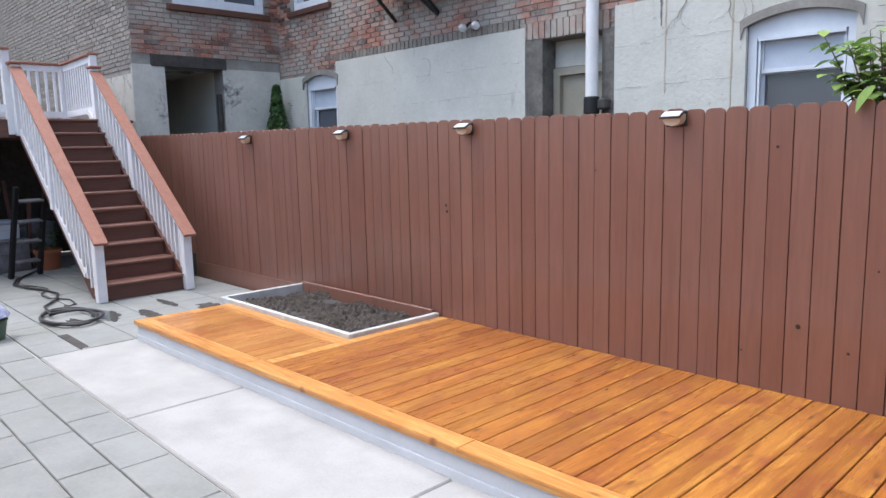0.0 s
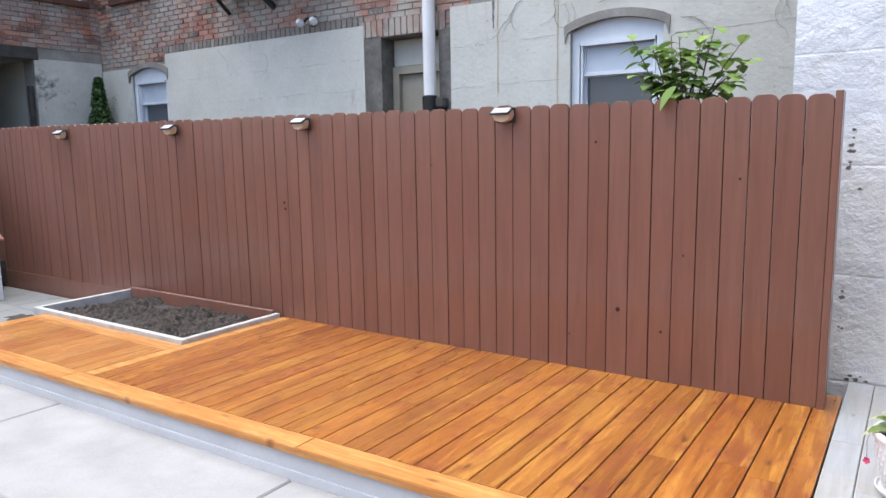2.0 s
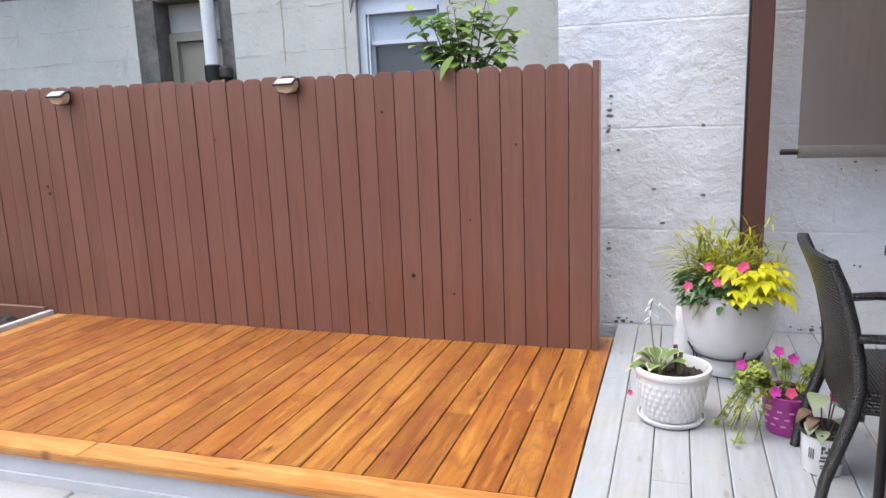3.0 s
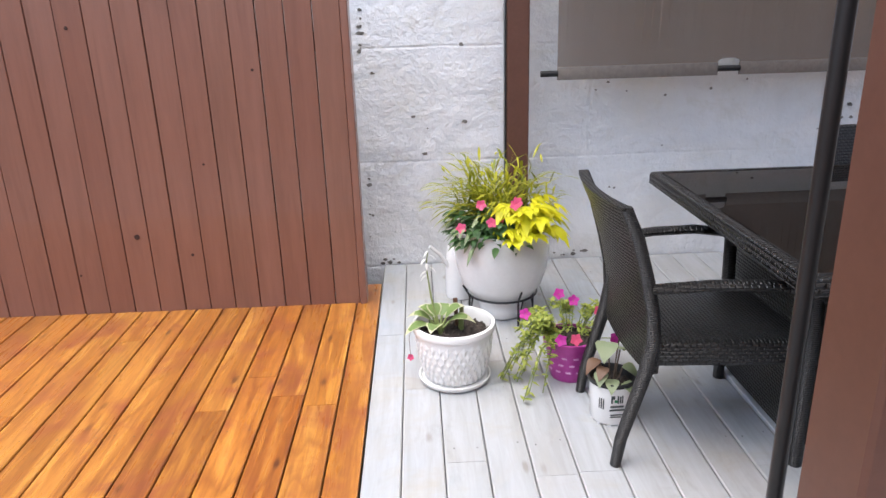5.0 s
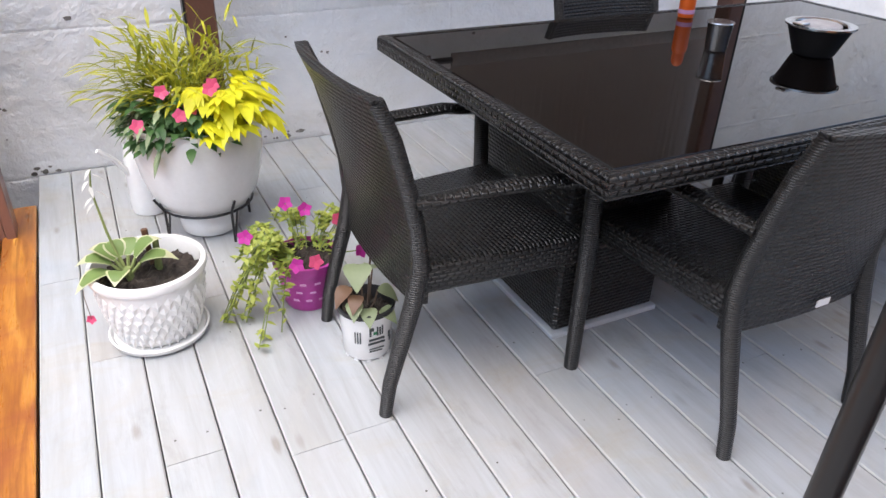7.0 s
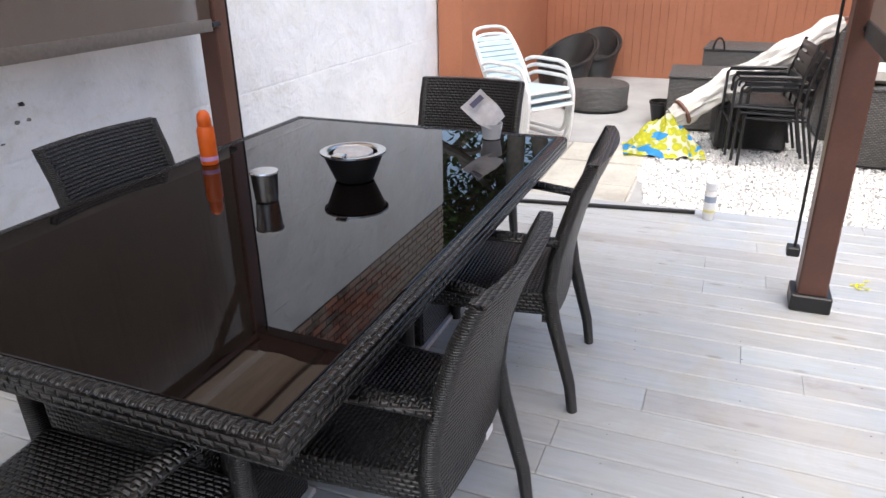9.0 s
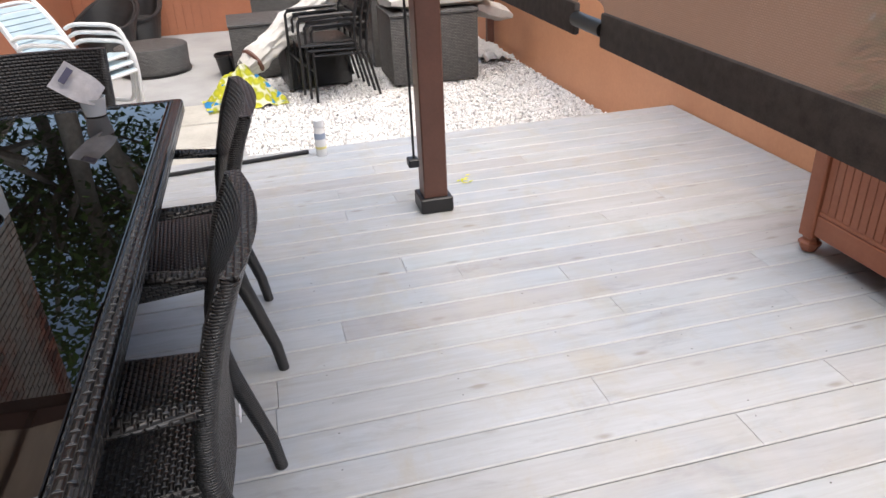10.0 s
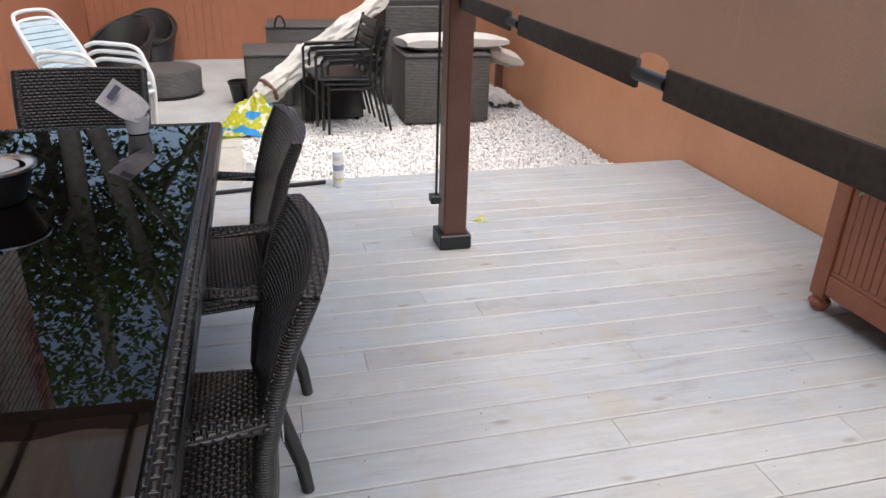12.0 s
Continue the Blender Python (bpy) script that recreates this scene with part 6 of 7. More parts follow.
part("canopy", bm, CLOTH, umb, "creased white canvas", smooth=True)
part("pole", tube([a - axis * 0.25, b + axis * 0.06], 0.022, 8), TREAD, umb, "brown wooden pole", smooth=True)
part("strap", tube([a.lerp(b, 0.06) + (s1 * math.cos(t) + s2 * math.sin(t)) * 0.11 for t in (2 * math.pi * k / 16 for k in range(16))], 0.022, 6, closed=True), TREAD, umb, "brown tie band")
# patterned cloth heaped at its foot
PATTERN = mat("yellow_patterned_cloth", (0.55, 0.55, 0.03), 0.8)
n_ = Nodes(PATTERN)
v_ = n_.add("TexVoronoi")
v_.inputs["Scale"].default_value = 14.0
n_.link(n_.world(), v_.inputs["Vector"])
base_ = n_.ramp(v_.outputs["Distance"], [(0.06, (0.62, 0.64, 0.50)), (0.13, (0.50, 0.47, 0.015)), (0.5, (0.34, 0.36, 0.015)), (0.68, (0.58, 0.58, 0.42))])
n_.color(n_.mix(n_.ramp(n_.noise(n_.world((1, 1, 3)), 4.5, 1), [(0.55, grey(0)), (0.57, grey(1))]), base_, (0.02, 0.22, 0.50)))
bm = bmesh.new()
bmesh.ops.create_grid(bm, x_segments=44, y_segments=44, size=1)
for v in bm.verts:
    x, y = v.co.x, v.co.y
    r = math.hypot(x, y)
    h = max(0.0, 0.34 * (1 - r ** 1.2)) + 0.07 * noise.noise(Vector((x * 3, y * 3, 2))) * (1.2 - r) + 0.03 * math.sin(8 * math.atan2(y, x) + 4 * r)
    v.co = (x * 0.26 + 0.04 * noise.noise(Vector((x * 2, y * 2, 7))), y * 0.36, max(h, 0.006))
bmesh.ops.solidify(bm, geom=bm.faces[:], thickness=0.004)
solid("patterned_cloth", bm, PATTERN, "heaped yellow and blue patterned cloth on gravel", "cloth", smooth=True, at=yaw(7.28, 1.17, GRAVEL, 10))


def stacking_chair():
    """A slim metal armchair with woven slat back; faces +y, feet at z = 0."""
    c = thing("stacking_chair", "black metal stacking armchair with woven seat", "chair", group="stacked black chairs")
    for sx in (-1, 1):
        x = sx * 0.265
        part("leg", tube([(x, 0.30, 0), (x, 0.29, 0.62), (x, 0.27, 0.645), (x, -0.18, 0.66)], 0.013, 8), BLACKMETAL, c, smooth=True)
        part("leg", tube([(x, -0.30, 0), (x, -0.20, 0.42), (x, -0.22, 0.66), (x * 0.93, -0.30, 0.93)], 0.013, 8), BLACKMETAL, c, smooth=True)
        part("armrest", box(x - 0.022, -0.20, 0.655, x + 0.022, 0.28, 0.675, 0.008), BLACKMETAL, c)
        part("rail", tube([(x, -0.19, 0.40), (x, 0.29, 0.42)], 0.011, 8), BLACKMETAL, c)
    part("seat", box(-0.25, -0.19, 0.415, 0.25, 0.29, 0.437, 0.008), WICKER, c, mapped=True)
    for k in range(5):
        z = 0.50 + 0.085 * k
        y = -0.205 - 0.02 * k
        part("back_slat", box(-0.25, y - 0.01, z, 0.25, y + 0.012, z + 0.072, 0.006), WICKER, c, mapped=True)
    part("stretcher", tube([(-0.265, 0.295, 0.28), (0.265, 0.295, 0.28)], 0.01, 8), BLACKMETAL, c)
    return c


sc = stacking_chair()
sc.matrix_world = yaw(7.30, 0.26, GRAVEL, 8)
for k in (1, 2):
    copy_thing(sc, pose(7.30 - 0.035 * k, 0.26 + 0.055 * k, GRAVEL + 0.052 * k, 0, 0, 8))

# white strap chairs, stacked
STRAP = speckled("pale_aqua_strap", (0.35, 0.45, 0.49), (0.42, 0.52, 0.56), 8, 0.5, 0.05)
TUBEWHITE = speckled("white_enamel_tube", (0.62, 0.62, 0.61), (0.74, 0.74, 0.73), 12, 0.4, 0.05)


def rounded(points, times=2):
    """Corner-cutting, so that bent tubes turn smoothly."""
    pts = [Vector(p) for p in points]
    for _ in range(times):
        out = [pts[0]]
        for p, q in zip(pts, pts[1:]):
            out += [p.lerp(q, 0.25), p.lerp(q, 0.75)]
        pts = out + [pts[-1]]
    return pts


def strap_chair():
    """A white tube patio chair with aqua vinyl straps; faces +y."""
    c = thing("strap_chair", "white tube patio chair with pale aqua straps", "chair", group="stacked strap chairs")
    W = 0.25
    back = [(-W, -0.10, 0.40), (-W, -0.24, 0.64), (-W * 0.9, -0.42, 0.88), (-W * 0.55, -0.45, 0.93), (W * 0.55, -0.45, 0.93), (W * 0.9, -0.42, 0.88), (W, -0.24, 0.64), (W, -0.10, 0.40)]
    part("back_frame", tube(rounded(back), 0.016, 8), TUBEWHITE, c, smooth=True)
    for k in range(9):
        u = (k + 0.6) / 9.6
        y, z = -0.115 - 0.29 * u, 0.42 + 0.43 * u
        part("strap", box(-W * 0.97, -0.006, 0, W * 0.97, 0.006, 0.047, 0.003, m=pose(0, y, z, 34)), STRAP, c)
    for k in range(8):
        y = -0.06 + 0.062 * k
        part("strap", box(-W, y, 0.405 + 0.004 * k, W, y + 0.05, 0.417 + 0.004 * k, 0.003), STRAP, c)
    for sx in (-1, 1):
        x = sx * (W + 0.025)
        arm = [(x, -0.20, 0.62)] + [(x, -0.1 + 0.45 * u, 0.66) for u in (0, 0.5, 0.9)] + [(x, 0.39, 0.61), (x, 0.42, 0.50), (x, 0.40, 0.2), (x, 0.36, 0.02), (x, 0.25, 0.014), (x, -0.25, 0.014), (x, -0.30, 0.06), (x, -0.16, 0.40)]
        part("side_loop", tube(rounded(arm), 0.018, 8), TUBEWHITE, c, smooth=True)
        part("seat_rail", tube([(sx * W, -0.10, 0.40), (sx * W, 0.43, 0.425)], 0.014, 8), TUBEWHITE, c, smooth=True)
    part("front_rail", tube([(-W, 0.43, 0.425), (W, 0.43, 0.425)], 0.014, 8), TUBEWHITE, c, smooth=True)
    return c


st = strap_chair()
st.matrix_world = yaw(7.12, 2.50, GRAVEL, 147)
copy_thing(st, pose(7.14, 2.525, GRAVEL + 0.065, 0, 0, 147))
copy_thing(st, pose(7.16, 2.55, GRAVEL + 0.13, 0, 0, 147))
for x, y, r in ((7.62, 1.06, 0.10), (7.72, 1.20, 0.12)):
    p = thing("dark_pot", "small dark plastic plant pot", "plant pot", yaw(x + 0.75, y + 0.12, GRAVEL + 0.004, 0))
    part("bowl", lathe([(0, 0), (r * 0.7, 0), (r, 0.20), (r * 1.07, 0.205), (r * 1.07, 0.23), (r * 0.95, 0.23), (r * 0.9, 0.19), (0, 0.18)], 24), BLACKMETAL, p, smooth=True)
solid("wall_shelf_post", box(8.60, -1.70, GRAVEL - 0.02, 8.68, -1.62, 0.3, 0.006), TREAD, "short brown timber post against the wall", "post")
SHEET = speckled("plastic_sheet", (0.45, 0.45, 0.43), (0.62, 0.62, 0.60), 6, 0.35, 0.5, 0.02)
bm = bmesh.new()
bmesh.ops.create_grid(bm, x_segments=30, y_segments=16, size=1)
for v in bm.verts:
    x, y = v.co.x, v.co.y
    v.co = (x * 0.55, y * 0.17, 0.05 + 0.05 * noise.noise(Vector((x * 4, y * 3, 1))) + 0.03 * noise.noise(Vector((x * 11, y * 8, 4))))
solid("plastic_sheet", bm, SHEET, "crumpled grey plastic sheet along the wall", "sheet", smooth=True, at=yaw(8.35, -1.50, GRAVEL, 0))

# grooved boards of the far fence
for k in range(44):
    y = -1.73 + 0.114 * k
    part("board", box(11.285, y, -0.36, 11.30, y + 0.110, 2.1), ORANGEWALL, far)

# ---- patio: hose and clutter by the stairs ----
HOSE = mat("dark_hose", (0.035, 0.035, 0.04), 0.5)
pts = []
for k in range(90):
    t = k / 89
    a_ = t * 2 * math.pi * 2.6
    pts.append((-7.25 + (0.42 + 0.06 * math.sin(5 * t)) * math.cos(a_) * (1 - 0.1 * t) + 0.22 * t, 0.98 + 0.24 * math.sin(a_) + 0.03 * math.sin(9 * t), GROUND + 0.016 + 0.012 * (k // 30)))
pts += [(-7.9 - 0.35 * k, 0.95 + 0.20 * math.sin(0.9 * k) + 0.06 * k, GROUND + 0.016) for k in range(10)]
hose = thing("garden_hose", "dark coiled garden hose on wet flagstones", "hose")
part("coil", tube(pts, 0.014, 8), HOSE, hose, smooth=True)
part("nozzle", tube([pts[0], (pts[0][0] + 0.05, pts[0][1] - 0.10, pts[0][2] + 0.01)], [0.017, 0.011], 8), mat("brass_fitting", (0.45, 0.30, 0.10), 0.35, 0.8), hose)
pts = [(-7.75 + 0.1 * math.sin(2.1 * k), 1.10 + 0.012 * k, GROUND + 0.012) if k < 4 else (-7.8 - 0.3 * (k - 4), 1.18 + 0.10 * math.sin(1.7 * k), GROUND + 0.012) for k in range(14)]
solid("electric_cable", tube(wavy(pts, 0.006, 0.1, 3), 0.008, 6), HOSE, "thin dark cable trailing over the flagstones", "cable", smooth=True)
drain = thing("trench_drain", "narrow dark slot drain in the paving", "drain", kind="structure")
part("slot", box(-6.52, 0.70, GROUND - 0.03, -5.92, 0.78, GROUND + 0.002), DARK, drain)
WETSTAIN = speckled("wet_stone", (0.060, 0.064, 0.062), (0.105, 0.11, 0.107), 5, 0.18, 0.2)
wr = random.Random(17)
puddle = thing("damp_patch", "dark damp patches drying on the flagstones", "damp patch", kind="structure")
for cx_, cy_, rx_, ry_ in ((-7.05, 1.28, 0.42, 0.13), (-6.75, 1.62, 0.34, 0.10), (-6.55, 2.20, 0.38, 0.17), (-7.15, 1.95, 0.30, 0.07), (-6.95, 0.98, 0.26, 0.10), (-6.42, 2.62, 0.25, 0.16)):
    edge = [(cx_ + rx_ * (0.75 + 0.35 * noise.noise(Vector((2 * math.cos(t), 2 * math.sin(t), cx_ * 3)))) * math.cos(t) + wr.uniform(-0.015, 0.015), cy_ + ry_ * (0.75 + 0.5 * noise.noise(Vector((3 * math.cos(t), 3 * math.sin(t), cy_ * 5)))) * math.sin(t) + wr.uniform(-0.008, 0.008)) for t in (2 * math.pi * k / 40 for k in range(40))]
    part("stain", prism(edge, GROUND - 0.004, GROUND + 0.0006), WETSTAIN, puddle)
rp = thing("plant_pot", "weathered terracotta plant pot under the stairs", "plant pot", yaw(-10.75, 1.75, GROUND, 0))
part("bowl", lathe([(0, 0), (0.13, 0), (0.17, 0.24), (0.185, 0.245), (0.185, 0.29), (0.165, 0.29), (0.15, 0.24), (0, 0.23)], 24), mat("old_terracotta", (0.32, 0.12, 0.06), 0.8), rp, smooth=True)
acc = leaf_stuff("leaves")
for k in range(120):
    t = rnd.uniform(0, 6.28)
    add_leaf(acc, (0.1 * math.cos(t), 0.1 * math.sin(t), 0.26 + rnd.uniform(0, 0.3)), (math.cos(t), math.sin(t), 0.6), 0.12, 0.035, droop=0.4, n=2)
leaf_part(acc, DEEP, rp)
# stored things in the shade under the landing
STORE = speckled("dusty_grey_plastic", (0.10, 0.10, 0.11), (0.22, 0.22, 0.23), 8, 0.6, 0.2)


def storage_crate(label, w, d, h, at, material):
    c = thing("crate", label, "crate", at)
    part("tub", box(-w / 2, -d / 2, 0, w / 2, d / 2, h, 0.02, 2), material, c, smooth=True)
    part("lid", box(-w / 2 - 0.015, -d / 2 - 0.015, h + 0.001, w / 2 + 0.015, d / 2 + 0.015, h + 0.03, 0.008), material, c)
    part("rib", box(-w / 2 - 0.008, -d / 2 - 0.008, h * 0.6, w / 2 + 0.008, d / 2 + 0.008, h * 0.66, 0.003), material, c)
    return c


storage_crate("dusty dark storage crate under the landing", 0.7, 0.5, 0.42, yaw(-11.2, 1.25, GROUND, 12), STORE)
storage_crate("pale grey lidded crate on another crate", 0.5, 0.42, 0.22, yaw(-11.2, 1.25, GROUND + 0.451, 4), FASCIA)
storage_crate("black toolbox in the shade", 0.6, 0.35, 0.30, yaw(-11.6, 0.65, GROUND, -10), BLACKMETAL)
storage_crate("dark crate stacked by the wall", 0.6, 0.5, 0.55, yaw(-12.2, 1.9, GROUND, 3), STORE)
storage_crate("dark crate with tools on top", 0.5, 0.5, 0.34, yaw(-12.1, 1.1, GROUND, 3), BLACKMETAL)
for k, (x, y, tx, ty, h) in enumerate(((-11.5, 0.95, 0.35, 0.15, 1.15), (-11.3, 1.70, 0.25, -0.12, 1.0), (-11.8, 1.5, 0.3, 0.05, 1.25))):
    solid("timber_offcut", tube([(x + tx, y + ty, GROUND), (x, y, GROUND + h)], 0.035, 4), TREAD, "old timber offcut leaning in the shade", "timber")
ladder = thing("step_ladder", "folded dark step ladder leaning under the stairs", "ladder", pose(-10.35, 1.35, GROUND, 0, 14, 20))
for y in (-0.2, 0.2):
    part("stile", box(-0.02, y - 0.03, 0, 0.03, y + 0.03, 1.25, 0.004), BLACKMETAL, ladder)
for k in range(4):
    part("rung", box(-0.05, -0.17, 0.2 + 0.28 * k, 0.05, 0.17, 0.225 + 0.28 * k, 0.004), STORE, ladder)
BLUE = speckled("blue_white_bag", (0.06, 0.09, 0.30), (0.55, 0.58, 0.68), 14, 0.5, 0.3)
bag = thing("sack", "blue and white woven sack on a green bucket", "sack", yaw(-6.85, 0.24, GROUND, 20))
part("bucket", lathe([(0, 0), (0.12, 0), (0.15, 0.16), (0.16, 0.165), (0.155, 0.175), (0, 0.17)], 24), mat("green_plastic", (0.10, 0.16, 0.11), 0.5), bag, smooth=True)
bm = lathe([(0, 0.176), (0.13, 0.178), (0.17, 0.20), (0.155, 0.25), (0.10, 0.29), (0.0, 0.30)], 24)
for v in bm.verts:
    v.co += Vector((1, 1, 0.6)) * 0.03 * noise.noise(v.co * 14)
part("bag", bm, BLUE, bag, smooth=True)
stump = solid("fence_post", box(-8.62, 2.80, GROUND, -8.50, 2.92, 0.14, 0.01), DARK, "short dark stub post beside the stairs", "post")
acc = leaf_stuff("weeds")
for k in range(160):
    t = rnd.uniform(0, 6.28)
    add_leaf(acc, (-9.0 + rnd.gauss(0, 0.3), 2.78 + rnd.uniform(-0.12, 0.12), GROUND + rnd.uniform(0, 0.12)), (math.cos(t), math.sin(t), 0.6), 0.09, 0.04, droop=0.4, n=2)
tagged(leaf_part(acc, DEEP, None, "low dark weeds at the foot of the fence"), category="weeds")

# ---- details on the neighbouring house ----
pipe = part("drainpipe", tube([(-4.085, YB - 0.10, 1.92), (-4.085, YB - 0.10, 6.0)], 0.068, 16), PIPEWHITE, house, "white plastic downpipe with a black foot", smooth=True)
part("socket", lathe([(0.072, 0), (0.085, 0.01), (0.085, 0.17), (0.07, 0.18)], 16), BLACKMETAL, pipe, "black rubber coupling", smooth=True).location = (-4.085, YB - 0.10, 1.74)
part("lower_pipe", tube([(-4.085, YB - 0.10, -0.3), (-4.085, YB - 0.10, 1.73)], 0.07, 16), BLACKMETAL, pipe, smooth=True)
part("bracket", box(-4.02, YB - 0.12, 1.78, -3.90, YB, 1.90, 0.02), DARK, pipe)
fl = part("flood_lamp", box(-5.87, YB - 0.05, 2.83, -5.79, YB - 0.005, 2.93, 0.01), BLACKMETAL, house, "black twin flood lamp with white bulbs")
for s in (-1, 1):
    part("bulb", lathe([(0, 0.0), (0.04, 0.02), (0.05, 0.06), (0.03, 0.10), (0, 0.11)], 14), PIPEWHITE, fl, "white reflector bulb", smooth=True).matrix_local = pose(-5.83 + 0.11 * s, YB - 0.10, 2.84, 60, 0, 0)
    part("arm", tube([(-5.83, YB - 0.04, 2.90), (-5.83 + 0.07 * s, YB - 0.07, 2.93), (-5.83 + 0.11 * s, YB - 0.10, 2.87)], 0.016, 6), BLACKMETAL, fl)
fe = part("fire_escape", box(-7.5, YB - 0.75, 3.70, -5.4, YB - 0.02, 3.73), BLACKMETAL, house, "rusty black fire escape")
for a, b in (((-7.35, YB - 0.02, 3.15), (-7.30, YB - 0.7, 3.69)), ((-6.50, YB - 0.02, 3.12), (-7.0, YB - 0.35, 3.69)), ((-6.50, YB - 0.02, 3.15), (-6.50, YB - 0.7, 3.69)), ((-5.75, YB - 0.02, 3.22), (-5.95, YB - 0.5, 3.69)), ((-7.3, YB - 0.4, 3.42), (-6.5, YB - 0.35, 3.40))):
    part("strut", tube([a, b], 0.025, 6), BLACKMETAL, fe, "rusty iron strut")
VINE = speckled("dead_vine", (0.12, 0.10, 0.085), (0.22, 0.19, 0.16), 10, 0.9)
vines = thing("dead_vines", "thin leafless vines spread over the stucco", "vine")
vr = random.Random(9)


def vine(p, d, n, r):
    pts = [Vector(p)]
    d = Vector(d).normalized()
    for k in range(n):
        d = (d + Vector((vr.uniform(-0.7, 0.7), 0, vr.uniform(-0.6, 0.6)))).normalized()
        pts.append(pts[-1] + d * 0.06)
        if vr.random() < 0.18 and r > 0.002:
            vine(pts[-1], d + Vector((vr.uniform(-1, 1), 0, vr.uniform(-1, 1))), n // 2, r * 0.7)
    part("runner", tube(pts, [r * (1 - 0.6 * k / n) for k in range(n + 1)], 4), VINE, vines)


for p, d in (((-1.45, YB - 0.045, 2.45), (1, 0, 0.1)), ((-1.4, YB - 0.045, 2.6), (1, 0, -0.2)), ((-0.4, YB - 0.045, 2.78), (-1, 0, -0.4)), ((-2.6, YB - 0.045, 2.80), (-0.6, 0, -0.8)), ((-3.0, YB - 0.045, 2.78), (-0.8, 0, -0.5)), ((0.1, YB - 0.045, 2.6), (-1, 0, -0.1)), ((-2.2, YB - 0.06, 2.66), (0.8, 0, 0.1))):
    vine(p, d, 9, 0.0032)
for p, d in (((-7.6, YB - 0.045, 2.72), (1, 0, -0.6)), ((-6.8, YB - 0.045, 2.6), (1, 0, -0.7))):
    vine(p, d, 6, 0.0022)
RUST = speckled("rust_stain", (0.40, 0.34, 0.23), (0.54, 0.49, 0.39), 12, 0.9)
CRACK = speckled("sooty_stain", (0.11, 0.105, 0.095), (0.24, 0.23, 0.21), 14, 0.95)


def streak(x, z0, z1, w, material, y=YB - 0.037):
    """A thin ragged run-down stain on the stucco."""
    r_ = random.Random(int(x * 100))
    n = 14
    left = [(x - w * r_.uniform(0.15, 0.5) * (1 - 0.5 * k / n), z0 + (z1 - z0) * k / n) for k in range(n + 1)]
    right = [(x + w * r_.uniform(0.15, 0.5) * (1 - 0.5 * k / n), z0 + (z1 - z0) * k / n) for k in range(n, -1, -1)]
    part("stain", prism(left + right, y - 0.003, y + 0.001, "y"), material, house)


streak(-2.62, 2.82, 1.5, 0.024, RUST)
streak(-3.28, 2.82, 1.9, 0.020, RUST)
streak(-3.33, 2.82, 2.55, 0.035, CRACK)
for z, x0, x1 in ((2.36, -8.4, -5.1), (2.02, -7.9, -5.1), (2.40, -3.9, -2.6), (1.98, -3.9, -2.6), (2.33, -1.5, 0.2), (1.95, -1.4, 0.2)):
    part("score_line", tube(wavy([(x0, YB - 0.036, z), (x1, YB - 0.036, z + 0.02)], 0.009, 0.09, int(z * 100)), 0.0014, 4), CRACK, house)

# scars on the white wall
sr = random.Random(31)
for x, z, w, h, n in ((0.16, 0.02, 0.12, 0.04, 7), (1.20, 0.03, 0.18, 0.03, 9), (2.4, 0.05, 0.5, 0.06, 14), (3.3, 0.05, 0.6, 0.05, 12), (0.04, 1.30, 0.02, 0.22, 10), (0.04, 0.35, 0.02, 0.3, 6), (2.62, 0.72, 0.06, 0.05, 3), (2.75, 0.80, 0.06, 0.10, 4), (1.6, 0.9, 1.2, 0.9, 14), (0.5, 1.1, 0.7, 1.2, 7)):
    for _ in range(n):
        cx_, cz_, s_ = x + sr.uniform(-w, w) / 2 * 1.2, max(0.01, z + sr.uniform(-h, h) / 2 * 1.2), sr.uniform(0.004, 0.013 if n < 14 else 0.008)
        out = [(cx_ + s_ * 1.5 * math.cos(t) * sr.uniform(0.5, 1.1), cz_ + s_ * math.sin(t) * sr.uniform(0.5, 1.1)) for t in (2 * math.pi * k / 9 for k in range(9))]
        part("bare_patch", prism(out, 3.5575, 3.561, "y"), CRACK, wall, "bare grey chipped patch")

# knots in the fence
KNOT = mat("dark_knot", (0.03, 0.012, 0.008), 0.7)
for x, z, r in ((-1.072, 0.40, 0.014), (-0.815, 0.297, 0.008), (-1.223, 1.386, 0.009), (-1.38, 0.21, 0.006), (-0.42, 1.18, 0.007), (-3.85, 0.95, 0.012), (-3.84, 0.90, 0.012), (-2.4, 1.25, 0.006), (-0.7, 0.75, 0.006)):
    part("knot", lathe([(0, 0), (r * 0.9, 0), (r, 0.0015), (0, 0.002)], 10), KNOT, fence).matrix_local = pose(x, 2.9955, z, 90, 0, 0)

# ---- brick above the white wall, and the trees beyond the far fence ----
ob = new("brickwork", brick_field("brickwork", -0.2, 7.71, 2.76, 6.4, lambda u, o, z: (u, 3.569 + o, z), 0.0, BRICK, ""))
tagged(ob, "weathered brown brick courses above the paint", "brick wall", kind="stuff")
BARK = speckled("grey_bark", (0.19, 0.17, 0.145), (0.34, 0.305, 0.265), 9, 0.9, 0.8, 0.02)


